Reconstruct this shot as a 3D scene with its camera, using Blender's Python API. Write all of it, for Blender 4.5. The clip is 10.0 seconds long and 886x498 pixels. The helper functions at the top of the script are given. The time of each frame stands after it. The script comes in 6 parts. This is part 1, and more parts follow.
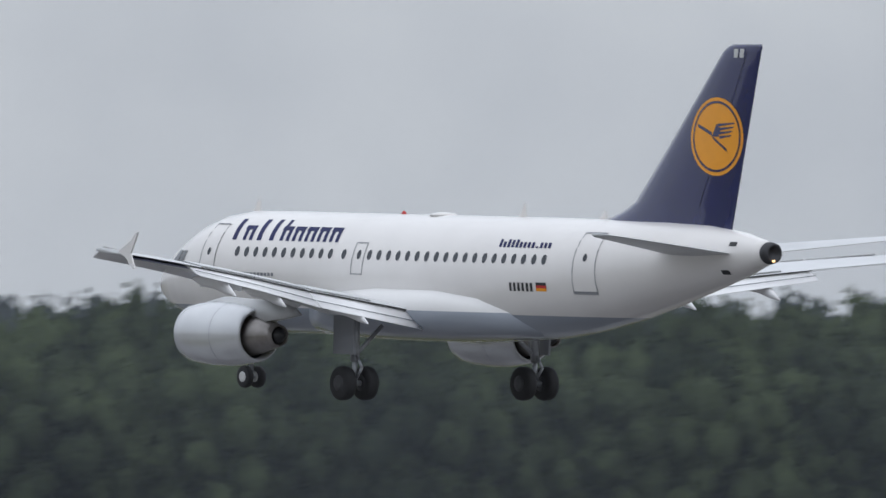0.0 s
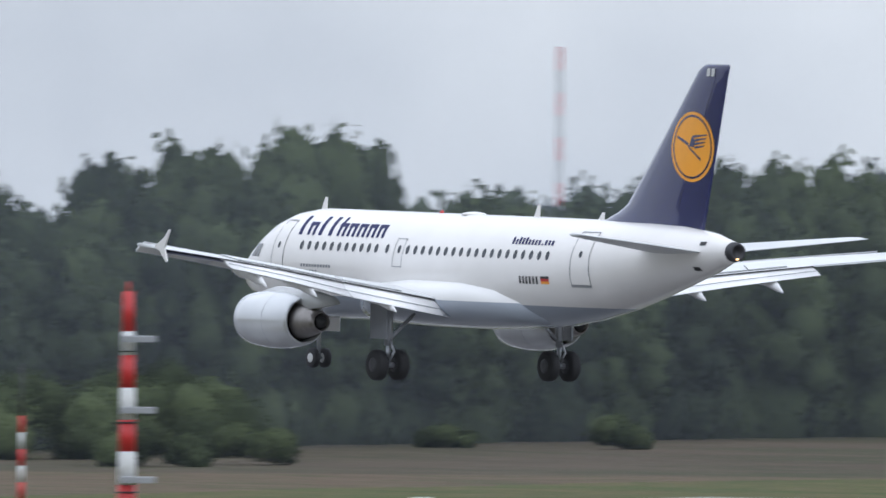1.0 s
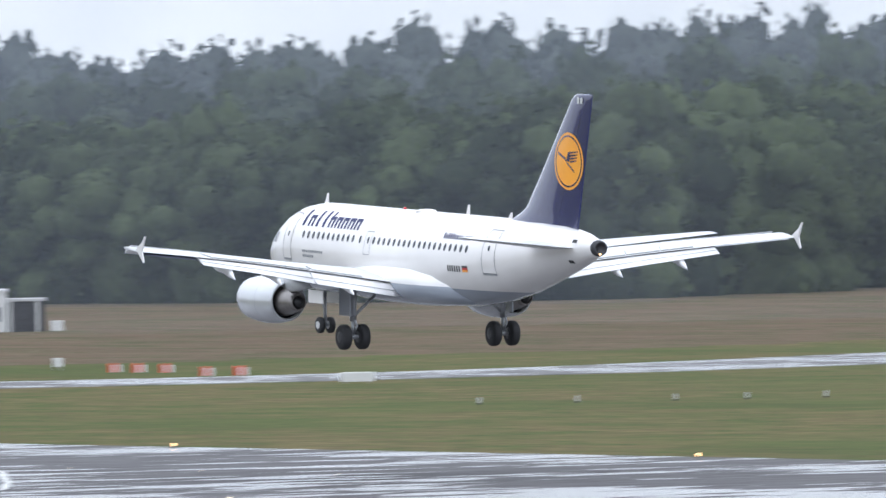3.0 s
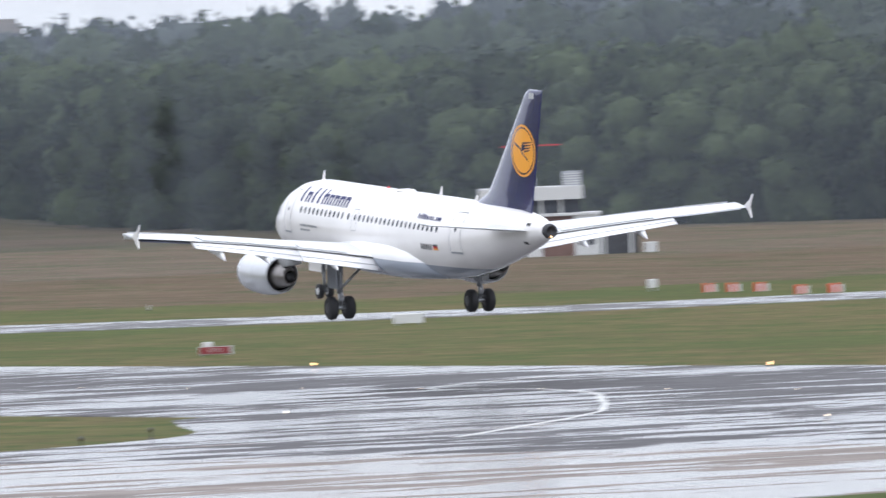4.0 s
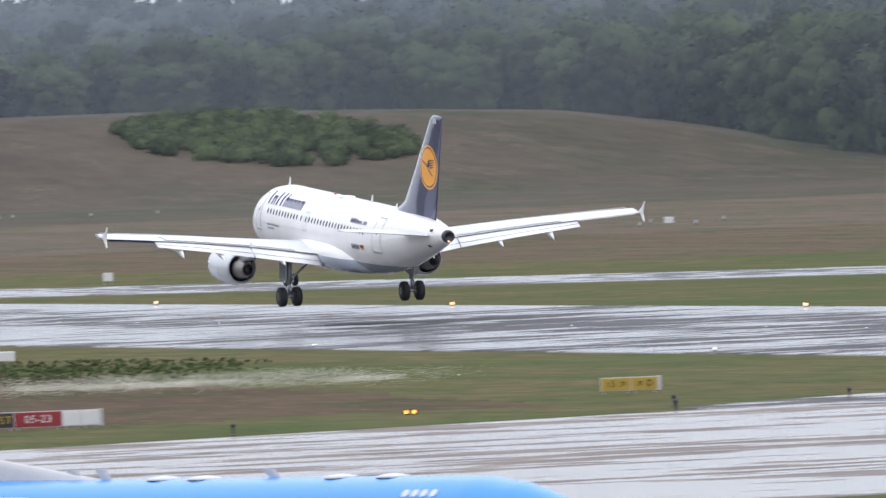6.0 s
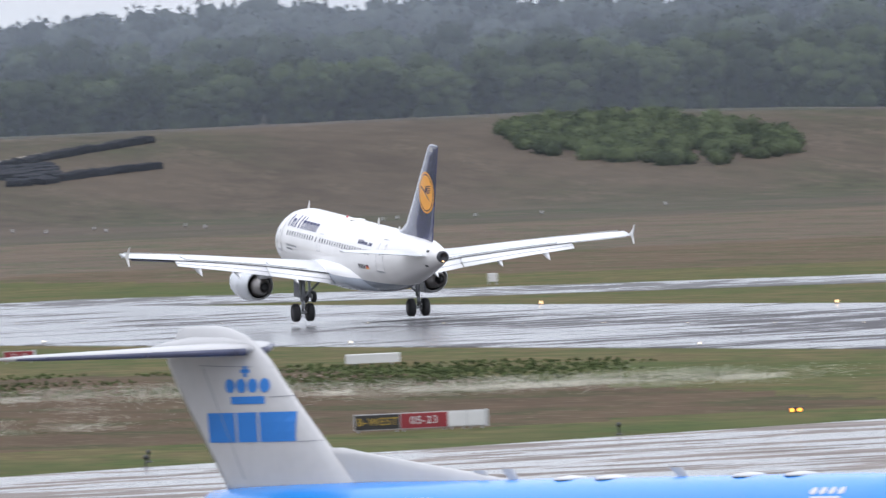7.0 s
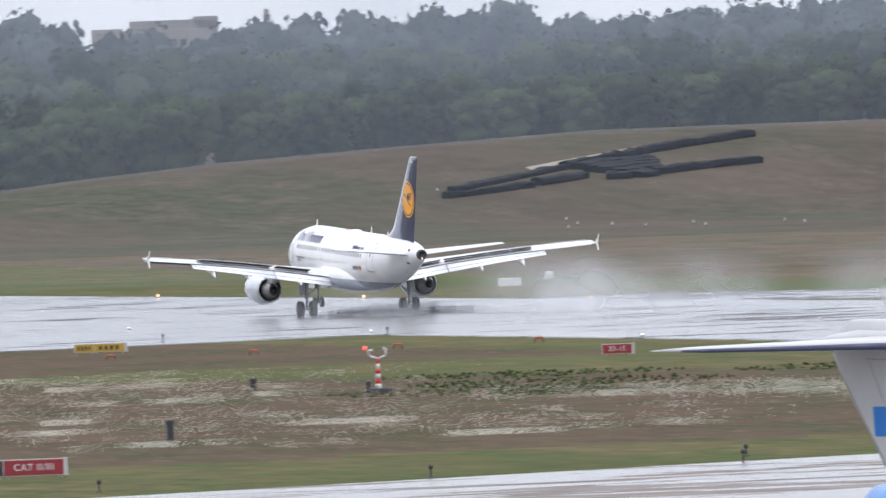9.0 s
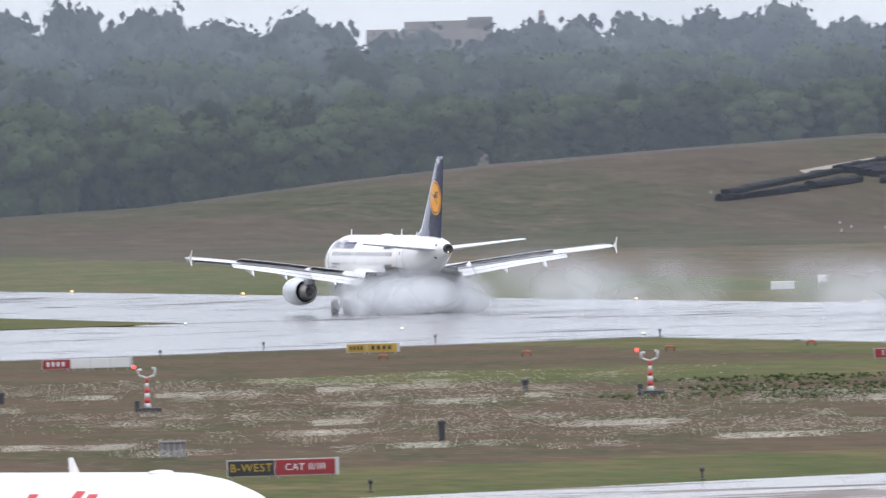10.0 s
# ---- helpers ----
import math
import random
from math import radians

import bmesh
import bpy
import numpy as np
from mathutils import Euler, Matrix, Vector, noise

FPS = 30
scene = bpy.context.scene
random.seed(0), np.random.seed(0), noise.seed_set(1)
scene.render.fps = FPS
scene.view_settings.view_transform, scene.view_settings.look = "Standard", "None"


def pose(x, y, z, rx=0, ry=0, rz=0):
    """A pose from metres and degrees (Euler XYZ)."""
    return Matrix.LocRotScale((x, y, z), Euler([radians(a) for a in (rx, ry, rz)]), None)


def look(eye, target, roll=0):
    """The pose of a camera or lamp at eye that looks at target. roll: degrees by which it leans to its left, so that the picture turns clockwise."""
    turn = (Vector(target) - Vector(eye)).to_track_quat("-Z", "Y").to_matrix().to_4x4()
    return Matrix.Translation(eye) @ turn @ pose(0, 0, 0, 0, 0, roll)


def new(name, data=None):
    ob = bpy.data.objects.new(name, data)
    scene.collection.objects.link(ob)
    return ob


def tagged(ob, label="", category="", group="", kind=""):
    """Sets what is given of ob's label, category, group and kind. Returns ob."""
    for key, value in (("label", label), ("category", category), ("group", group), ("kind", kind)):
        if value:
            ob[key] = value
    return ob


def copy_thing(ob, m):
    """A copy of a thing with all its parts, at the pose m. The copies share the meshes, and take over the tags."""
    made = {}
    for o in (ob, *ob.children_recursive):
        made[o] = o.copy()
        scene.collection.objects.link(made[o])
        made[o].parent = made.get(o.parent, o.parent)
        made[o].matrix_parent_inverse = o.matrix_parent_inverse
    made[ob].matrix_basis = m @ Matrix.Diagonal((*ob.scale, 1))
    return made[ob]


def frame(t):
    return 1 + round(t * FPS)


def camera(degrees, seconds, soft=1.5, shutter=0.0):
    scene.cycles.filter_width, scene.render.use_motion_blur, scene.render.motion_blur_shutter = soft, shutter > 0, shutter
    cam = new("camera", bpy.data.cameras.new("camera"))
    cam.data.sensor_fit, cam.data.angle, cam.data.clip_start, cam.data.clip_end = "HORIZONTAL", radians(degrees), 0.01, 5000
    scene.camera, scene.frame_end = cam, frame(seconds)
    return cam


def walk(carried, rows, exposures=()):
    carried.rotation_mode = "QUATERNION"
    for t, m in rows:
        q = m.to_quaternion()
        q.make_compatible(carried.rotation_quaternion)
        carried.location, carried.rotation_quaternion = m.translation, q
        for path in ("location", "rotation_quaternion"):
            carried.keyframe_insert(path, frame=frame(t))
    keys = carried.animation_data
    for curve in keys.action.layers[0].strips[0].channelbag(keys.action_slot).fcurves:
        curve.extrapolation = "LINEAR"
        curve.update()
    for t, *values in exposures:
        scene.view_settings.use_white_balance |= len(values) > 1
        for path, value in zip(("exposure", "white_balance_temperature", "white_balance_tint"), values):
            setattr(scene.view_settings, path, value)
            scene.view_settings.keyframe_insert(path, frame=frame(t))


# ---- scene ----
FOV = 3.3205
EYE = (0.0, 0.0, 16.09)
# seconds, azimuth clockwise from +y, tilt, roll (degrees)
AIM = [
    (0.0, 35.880, 0.750, 0.01),
    (0.3, 34.572, 0.559, 0.24),
    (0.6, 33.254, 0.380, 0.56),
    (1.0, 31.667, 0.243, 0.51),
    (1.2, 31.027, 0.194, 0.34),
    (1.5, 30.059, 0.080, 0.23),
    (1.8, 29.131, -0.057, 0.17),
    (2.0, 28.616, -0.144, 0.22),
    (2.2, 28.109, -0.235, 0.08),
    (3.3, 24.968, -0.471, -1.42),
    (3.5, 24.628, -0.519, -1.50),
    (4.0, 23.445, -0.658, -2.40),
    (4.5, 22.183, -0.670, -2.78),
    (5.0, 21.586, -0.677, -2.58),
    (5.2, 21.354, -0.672, -2.70),
    (6.3, 19.663, -0.762, -2.19),
    (6.5, 19.416, -0.754, -2.40),
    (7.0, 18.655, -0.692, -2.64),
    (7.5, 17.948, -0.687, -2.36),
    (8.0, 17.505, -0.703, -2.52),
    (8.5, 16.968, -0.652, -2.49),
    (9.0, 16.409, -0.622, -2.13),
    (9.5, 15.865, -0.628, -1.77),
    (10.0, 15.386, -0.582, -1.69),
]
# seconds, x, y, z, heading, pitch, bank of the landing aircraft
FLIGHT = [
    (0.0, 301.47, 416.67, 18.05, -0.97, 1.53, -0.03),
    (0.3, 301.46, 437.45, 16.80, -0.84, 1.40, 0.0),
    (0.6, 301.44, 458.30, 15.57, -0.70, 1.32, 0.03),
    (1.0, 301.42, 486.41, 13.91, -0.52, 1.29, 0.06),
    (1.2, 301.42, 500.55, 13.08, -0.40, 1.36, 0.06),
    (1.5, 301.41, 521.55, 11.91, -0.24, 1.46, 0.05),
    (1.8, 301.40, 542.82, 10.76, -0.2, 1.45, 0.06),
    (2.0, 301.40, 556.65, 10.02, -0.16, 1.44, 0.07),
    (2.2, 301.44, 570.53, 9.32, -0.08, 1.56, 0.08),
    (3.3, 301.67, 651.06, 5.98, 0.15, 2.77, 0.08),
    (3.5, 301.70, 665.26, 5.52, 0.2, 3.02, -0.05),
    (4.0, 301.80, 700.33, 4.41, 0.38, 3.72, -0.26),
    (4.5, 301.90, 735.88, 3.57, 0.50, 4.45, -0.44),
    (5.0, 302.00, 771.06, 2.97, 0.70, 4.71, -0.46),
    (5.2, 302.05, 785.29, 2.73, 0.76, 4.80, -0.44),
    (6.3, 302.31, 863.46, 1.31, 1.22, 4.17, -0.30),
    (6.5, 302.35, 877.69, 1.03, 1.30, 4.17, -0.12),
    (7.0, 302.35, 912.32, 0.65, 1.48, 4.40, 0.24),
    (7.5, 302.35, 946.85, 0.33, 1.47, 4.70, 0.24),
    (8.0, 302.35, 981.15, 0.29, 1.40, 4.45, 0.26),
    (8.5, 302.27, 1014.87, 0.24, 1.22, 3.75, 0.22),
    (9.0, 302.20, 1048.17, -0.13, 1.12, 2.25, 0.0),
    (9.5, 302.12, 1080.74, -0.34, 0.90, 0.90, 0.0),
    (10.0, 302.05, 1113.31, -0.36, 0.50, 0.0, 0.06),
]

cam = camera(FOV, 10.0, soft=1.45, shutter=0.3)


def aim(pan, tilt, roll):
    p, t = radians(pan), radians(tilt)
    d = Vector((math.sin(p) * math.cos(t), math.cos(p) * math.cos(t), math.sin(t)))
    return look(EYE, Vector(EYE) + d * 500.0, roll)


walk(cam, [(t, aim(a, e, r)) for t, a, e, r in AIM],
     exposures=[(0.0, -0.85, 6400, 13), (0.6, -0.62, 6250, 13), (1.2, -0.36, 6200, 13), (2.2, -0.12, 6150, 13), (3.5, 0.03, 6350, 14), (4.5, -0.08, 6450, 16), (6.3, -0.16, 6400, 16), (8.0, -0.13, 6450, 16), (10.0, -0.06, 6450, 16)])

# ---- light: bright overcast ----
SUN_AZ, SUN_EL = 175.0, 62.0
world = bpy.data.worlds.new("sky")
scene.world = world
world.use_nodes = True
wt = world.node_tree
wt.nodes.clear()
wo = wt.nodes.new("ShaderNodeOutputWorld")
wb = wt.nodes.new("ShaderNodeBackground")
ws = wt.nodes.new("ShaderNodeTexSky")
ws.sky_type = "NISHITA"
ws.sun_disc = False
ws.sun_elevation = radians(SUN_EL)
ws.sun_rotation = radians(SUN_AZ)
wn = wt.nodes.new("ShaderNodeTexNoise")
wn.inputs["Scale"].default_value = 5.0
wn.inputs["Detail"].default_value = 1.5
wc = wt.nodes.new("ShaderNodeTexCoord")
wr = wt.nodes.new("ShaderNodeValToRGB")
wr.color_ramp.elements[0].position, wr.color_ramp.elements[0].color = 0.32, (8.2, 9.0, 9.9, 1)
wr.color_ramp.elements[1].position, wr.color_ramp.elements[1].color = 0.68, (11.2, 12.0, 12.6, 1)
wn2 = wt.nodes.new("ShaderNodeTexNoise")
wn2.inputs["Scale"].default_value = 38.0
wn2.inputs["Detail"].default_value = 3.0
wt.links.new(wc.outputs["Generated"], wn2.inputs["Vector"])
wa = wt.nodes.new("ShaderNodeMath")
wa.operation = "MULTIPLY_ADD"
wa.inputs[1].default_value = 0.75
wt.links.new(wn2.outputs["Fac"], wa.inputs[0])
ws2 = wt.nodes.new("ShaderNodeMath")
ws2.operation = "MULTIPLY_ADD"
ws2.inputs[1].default_value = 0.5
ws2.inputs[2].default_value = -0.125
wt.links.new(wn.outputs["Fac"], ws2.inputs[0])
wt.links.new(ws2.outputs[0], wa.inputs[2])
wm = wt.nodes.new("ShaderNodeMix")
wm.data_type = "RGBA"
wm.inputs["Factor"].default_value = 0.88
wt.links.new(wc.outputs["Generated"], wn.inputs["Vector"])
wt.links.new(wa.outputs[0], wr.inputs["Fac"])
wt.links.new(ws.outputs["Color"], wm.inputs["A"])
wt.links.new(wr.outputs["Color"], wm.inputs["B"])
wz = wt.nodes.new("ShaderNodeSeparateXYZ")
wt.links.new(wc.outputs["Generated"], wz.inputs[0])
wg = wt.nodes.new("ShaderNodeMapRange")
wg.inputs["From Min"].default_value, wg.inputs["From Max"].default_value = 0.03, 0.65
wg.inputs["To Min"].default_value, wg.inputs["To Max"].default_value = 1.0, 2.1
wt.links.new(wz.outputs["Z"], wg.inputs["Value"])
wv = wt.nodes.new("ShaderNodeVectorMath")
wv.operation = "SCALE"
wt.links.new(wm.outputs["Result"], wv.inputs[0])
wt.links.new(wg.outputs["Result"], wv.inputs["Scale"])
wt.links.new(wv.outputs["Vector"], wb.inputs["Color"])
wb.inputs["Strength"].default_value = 0.1
wt.links.new(wb.outputs["Background"], wo.inputs["Surface"])

sun_data = bpy.data.lights.new("sun", "SUN")
sun_data.energy = 0.6
sun_data.angle = radians(12)
sun_data.color = (1.0, 0.96, 0.9)
sun = new("sun", sun_data)
sa, se = radians(SUN_AZ), radians(SUN_EL)
sun.matrix_world = look((0, 0, 300), Vector((0, 0, 300)) - Vector((math.sin(sa) * math.cos(se), math.cos(sa) * math.cos(se), math.sin(se))) * 10)


# ---- materials ----
def mat(name, color, rough=0.6, metal=0.0, vary=0.15, scale=3.0, bump=0.0, coat=0.0, second=None, random_by="", stretch=None, emit=None, spec=0.5):
    """A principled material whose colour varies at two scales by noise."""
    m = bpy.data.materials.new(name)
    m.use_nodes = True
    nt = m.node_tree
    b = nt.nodes["Principled BSDF"]
    b.inputs["Roughness"].default_value = rough
    b.inputs["Metallic"].default_value = metal
    b.inputs["Coat Weight"].default_value = coat
    b.inputs["Specular IOR Level"].default_value = spec
    if emit:
        b.inputs["Emission Color"].default_value = (*emit[:3], 1)
        b.inputs["Emission Strength"].default_value = emit[3]
    tc = nt.nodes.new("ShaderNodeTexCoord")
    mp = nt.nodes.new("ShaderNodeMapping")
    if stretch:
        mp.inputs["Scale"].default_value = stretch
    nt.links.new(tc.outputs["Object"], mp.inputs["Vector"])
    n1 = nt.nodes.new("ShaderNodeTexNoise")
    n1.inputs["Scale"].default_value = scale
    n1.inputs["Detail"].default_value = 5.0
    n2 = nt.nodes.new("ShaderNodeTexNoise")
    n2.inputs["Scale"].default_value = scale * 0.13
    n2.inputs["Detail"].default_value = 3.0
    for n in (n1, n2):
        nt.links.new(mp.outputs["Vector"], n.inputs["Vector"])
    ad = nt.nodes.new("ShaderNodeMath")
    ad.operation = "ADD"
    nt.links.new(n1.outputs["Fac"], ad.inputs[0])
    nt.links.new(n2.outputs["Fac"], ad.inputs[1])
    last = ad.outputs[0]
    if random_by:
        g = nt.nodes.new({"object": "ShaderNodeObjectInfo", "tone": "ShaderNodeAttribute"}.get(random_by, "ShaderNodeNewGeometry"))
        if random_by == "tone":
            g.attribute_name = "tone"
        a2 = nt.nodes.new("ShaderNodeMath")
        a2.operation = "MULTIPLY_ADD"
        nt.links.new(g.outputs[{"object": "Random", "tone": "Fac"}.get(random_by, "Random Per Island")], a2.inputs[0])
        a2.inputs[1].default_value = 0.9
        nt.links.new(last, a2.inputs[2])
        a3 = nt.nodes.new("ShaderNodeMath")
        a3.operation = "SUBTRACT"
        nt.links.new(a2.outputs[0], a3.inputs[0])
        a3.inputs[1].default_value = 0.45
        last = a3.outputs[0]
    rp = nt.nodes.new("ShaderNodeValToRGB")
    c = Vector(color)
    dark = c * (1 - vary)
    light = Vector(second) if second else c * (1 + vary)
    half = 0.5
    rp.color_ramp.elements[0].position, rp.color_ramp.elements[0].color = 0.3, (*dark, 1)
    rp.color_ramp.elements[1].position, rp.color_ramp.elements[1].color = 0.7, (*[min(0.9, v) for v in light], 1)
    hf = nt.nodes.new("ShaderNodeMath")
    hf.operation = "MULTIPLY"
    hf.inputs[1].default_value = half
    nt.links.new(last, hf.inputs[0])
    nt.links.new(hf.outputs[0], rp.inputs["Fac"])
    nt.links.new(rp.outputs["Color"], b.inputs["Base Color"])
    if bump:
        bp = nt.nodes.new("ShaderNodeBump")
        bp.inputs["Strength"].default_value = bump
        bp.inputs["Distance"].default_value = 0.1
        nt.links.new(n1.outputs["Fac"], bp.inputs["Height"])
        nt.links.new(bp.outputs["Normal"], b.inputs["Normal"])
    return m


def leafy(name, color, second, scale):
    """Foliage: half of the light passes through the leaves."""
    m = mat(name, color, 0.8, vary=0.45, scale=scale, second=second, random_by="tone", spec=0.1, bump=1.0)
    nt = m.node_tree
    nt.nodes["Bump"].inputs["Distance"].default_value = 0.5
    b = nt.nodes["Principled BSDF"]
    t = nt.nodes.new("ShaderNodeBsdfTranslucent")
    nt.links.new(b.inputs["Base Color"].links[0].from_socket, t.inputs["Color"])
    mx = nt.nodes.new("ShaderNodeMixShader")
    mx.inputs[0].default_value = 0.4
    nt.links.new(b.outputs[0], mx.inputs[1])
    nt.links.new(t.outputs[0], mx.inputs[2])
    nt.links.new(mx.outputs[0], nt.nodes["Material Output"].inputs["Surface"])
    return m


WHITE = mat("white_paint", (0.76, 0.735, 0.715), 0.28, vary=0.04, scale=0.8, coat=0.3)
GREYP = mat("grey_belly_paint", (0.24, 0.25, 0.27), 0.32, vary=0.06, scale=0.7, coat=0.2)
NAVY = mat("navy_paint", (0.012, 0.016, 0.085), 0.18, vary=0.15, scale=0.7, coat=1.0)
TITLE = mat("title_navy_paint", (0.016, 0.02, 0.09), 0.5, vary=0.12, scale=1.5, spec=0.2)
YELLOW = mat("yellow_paint", (0.85, 0.34, 0.02), 0.3, vary=0.05, coat=0.3)
ALU = mat("bare_metal", (0.62, 0.62, 0.63), 0.3, 0.85, vary=0.1, scale=2.0)
WINGG = mat("wing_grey_paint", (0.6, 0.61, 0.62), 0.35, vary=0.08, scale=1.0)
FLAPW = mat("flap_light_paint", (0.8, 0.8, 0.81), 0.35, vary=0.05, scale=1.0)
DARKM = mat("dark_metal", (0.05, 0.05, 0.055), 0.5, 0.4, vary=0.3, scale=4)
TITAN = mat("exhaust_metal", (0.28, 0.26, 0.25), 0.35, 0.8, vary=0.2, scale=4)
RUBBER = mat("tyre_rubber", (0.018, 0.018, 0.02), 0.75, vary=0.2, scale=5)
STEEL = mat("gear_steel", (0.35, 0.36, 0.38), 0.4, 0.5, vary=0.15, scale=5)
GLASSD = mat("dark_window", (0.03, 0.035, 0.045), 0.12, vary=0.2, scale=3)
BLACK = mat("black_paint", (0.02, 0.02, 0.022), 0.45, vary=0.2)
SEAM = mat("seam_line", (0.2, 0.21, 0.23), 0.5, vary=0.1)
RED = mat("red_paint", (0.5, 0.03, 0.03), 0.45, vary=0.12, scale=2)
SIGNW = mat("sign_white", (0.56, 0.56, 0.55), 0.5, vary=0.06, scale=2)
SIGNY = mat("sign_yellow", (0.38, 0.25, 0.035), 0.5, vary=0.08, scale=2)
ORANGE = mat("orange_plastic", (0.55, 0.06, 0.022), 0.5, vary=0.12, scale=2)
CONC = mat("concrete", (0.42, 0.42, 0.42), 0.85, vary=0.15, scale=0.6)
BRICKM = mat("brown_brick", (0.16, 0.09, 0.07), 0.85, vary=0.2, scale=1.5)
KLIGHT = mat("light_grey_paint", (0.46, 0.455, 0.455), 0.35, vary=0.06, coat=0.2)
LOGOB = mat("logo_blue", (0.01, 0.16, 0.5), 0.35, vary=0.05)
LAMPW = mat("lamp_glow_warm", (0.9, 0.8, 0.6), 0.4, emit=(1.0, 0.55, 0.2, 3.6))
LAMPC = mat("lamp_glow_small", (0.9, 0.85, 0.7), 0.4, emit=(1.0, 0.8, 0.5, 1.6))
LAMPR = mat("lamp_glow_red", (0.9, 0.08, 0.06), 0.4, emit=(1.0, 0.06, 0.05, 3.0))


def turf(name, tones, size, stretch, share=(0.42, 0.58), fine=0.5):
    """Grass land: two tones in broad drifts, a third in narrow streaks, and a fine grain of tufts."""
    m = mat(name, tones[0], 0.95, vary=0.3, scale=fine, second=tuple(v * 1.35 for v in tones[0]), stretch=stretch, spec=0.08)
    nt = m.node_tree
    b = nt.nodes["Principled BSDF"]
    last = b.inputs["Base Color"].links[0].from_socket
    tc = nt.nodes.new("ShaderNodeTexCoord")
    for k, tone in enumerate(tones[1:]):
        mp = nt.nodes.new("ShaderNodeMapping")
        mp.inputs["Scale"].default_value = (stretch[0] * (1 + k), stretch[1] * (1 + k), 1)
        mp.inputs["Location"].default_value = (37.0 * k, 11.0, 0)
        nt.links.new(tc.outputs["Object"], mp.inputs["Vector"])
        n = nt.nodes.new("ShaderNodeTexNoise")
        n.inputs["Scale"].default_value = size * (1.0 if k == 0 else 3.5)
        n.inputs["Detail"].default_value = 7.0
        n.inputs["Roughness"].default_value = 0.62
        nt.links.new(mp.outputs["Vector"], n.inputs["Vector"])
        r = nt.nodes.new("ShaderNodeMapRange")
        r.inputs["From Min"].default_value, r.inputs["From Max"].default_value = share[0] + 0.06 * k, share[1] + 0.06 * k
        r.inputs["To Max"].default_value = 0.9
        nt.links.new(n.outputs["Fac"], r.inputs["Value"])
        mx = nt.nodes.new("ShaderNodeMix")
        mx.data_type = "RGBA"
        g = nt.nodes.new("ShaderNodeMix")
        g.data_type = "RGBA"
        g.inputs["A"].default_value = (*[v * 0.72 for v in tone], 1)
        g.inputs["B"].default_value = (*[v * 1.28 for v in tone], 1)
        f = nt.nodes.new("ShaderNodeTexNoise")
        f.inputs["Scale"].default_value = fine * 1.7
        f.inputs["Detail"].default_value = 6.0
        nt.links.new(mp.outputs["Vector"], f.inputs["Vector"])
        fr = nt.nodes.new("ShaderNodeMapRange")
        fr.inputs["From Min"].default_value, fr.inputs["From Max"].default_value = 0.35, 0.65
        nt.links.new(f.outputs["Fac"], fr.inputs["Value"])
        nt.links.new(fr.outputs["Result"], g.inputs["Factor"])
        nt.links.new(r.outputs["Result"], mx.inputs["Factor"])
        nt.links.new(last, mx.inputs["A"])
        nt.links.new(g.outputs["Result"], mx.inputs["B"])
        last = mx.outputs["Result"]
    nt.links.new(last, b.inputs["Base Color"])
    return m


GRASS = turf("mown_grass", [(0.0594, 0.0693, 0.0207), (0.1035, 0.0792, 0.036), (0.0468, 0.0666, 0.0162)], 0.035, (1, 0.4, 1), (0.38, 0.56), 0.45)
FIELD = turf("tall_dry_grass", [(0.0918, 0.063, 0.0405), (0.0504, 0.0558, 0.0234), (0.117, 0.0972, 0.063)], 0.2, (1, 0.22, 1), (0.48, 0.6), 0.7)
HILLG = turf("hill_meadow", [(0.06379, 0.04825, 0.03271), (0.04089, 0.04498, 0.02044), (0.08014, 0.06215, 0.04253)], 0.02, (1, 0.35, 1), (0.42, 0.6), 0.3)
MEADOW = turf("rough_meadow", [(0.07434, 0.04879, 0.02943), (0.04337, 0.04492, 0.01704), (0.1045, 0.08054, 0.05111)], 0.16, (1, 0.3, 1), (0.47, 0.6), 0.9)
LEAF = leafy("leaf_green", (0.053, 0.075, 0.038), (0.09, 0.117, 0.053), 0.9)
# LEAFB and LEAFC carry distance haze in their duller, bluer greens
LEAFB = leafy("leaf_far_hazed", (0.055, 0.076, 0.046), (0.078, 0.1, 0.058), 0.8)
LEAFC = leafy("leaf_distant_hazed", (0.07, 0.086, 0.075), (0.092, 0.108, 0.094), 0.7)
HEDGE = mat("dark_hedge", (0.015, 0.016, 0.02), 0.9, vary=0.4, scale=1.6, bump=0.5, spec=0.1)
BUSHM = leafy("bush_leaf", (0.086, 0.117, 0.055), (0.122, 0.154, 0.07), 1.2)
FLOWER = mat("white_flower", (0.68, 0.65, 0.55), 0.9, vary=0.3, random_by="island")


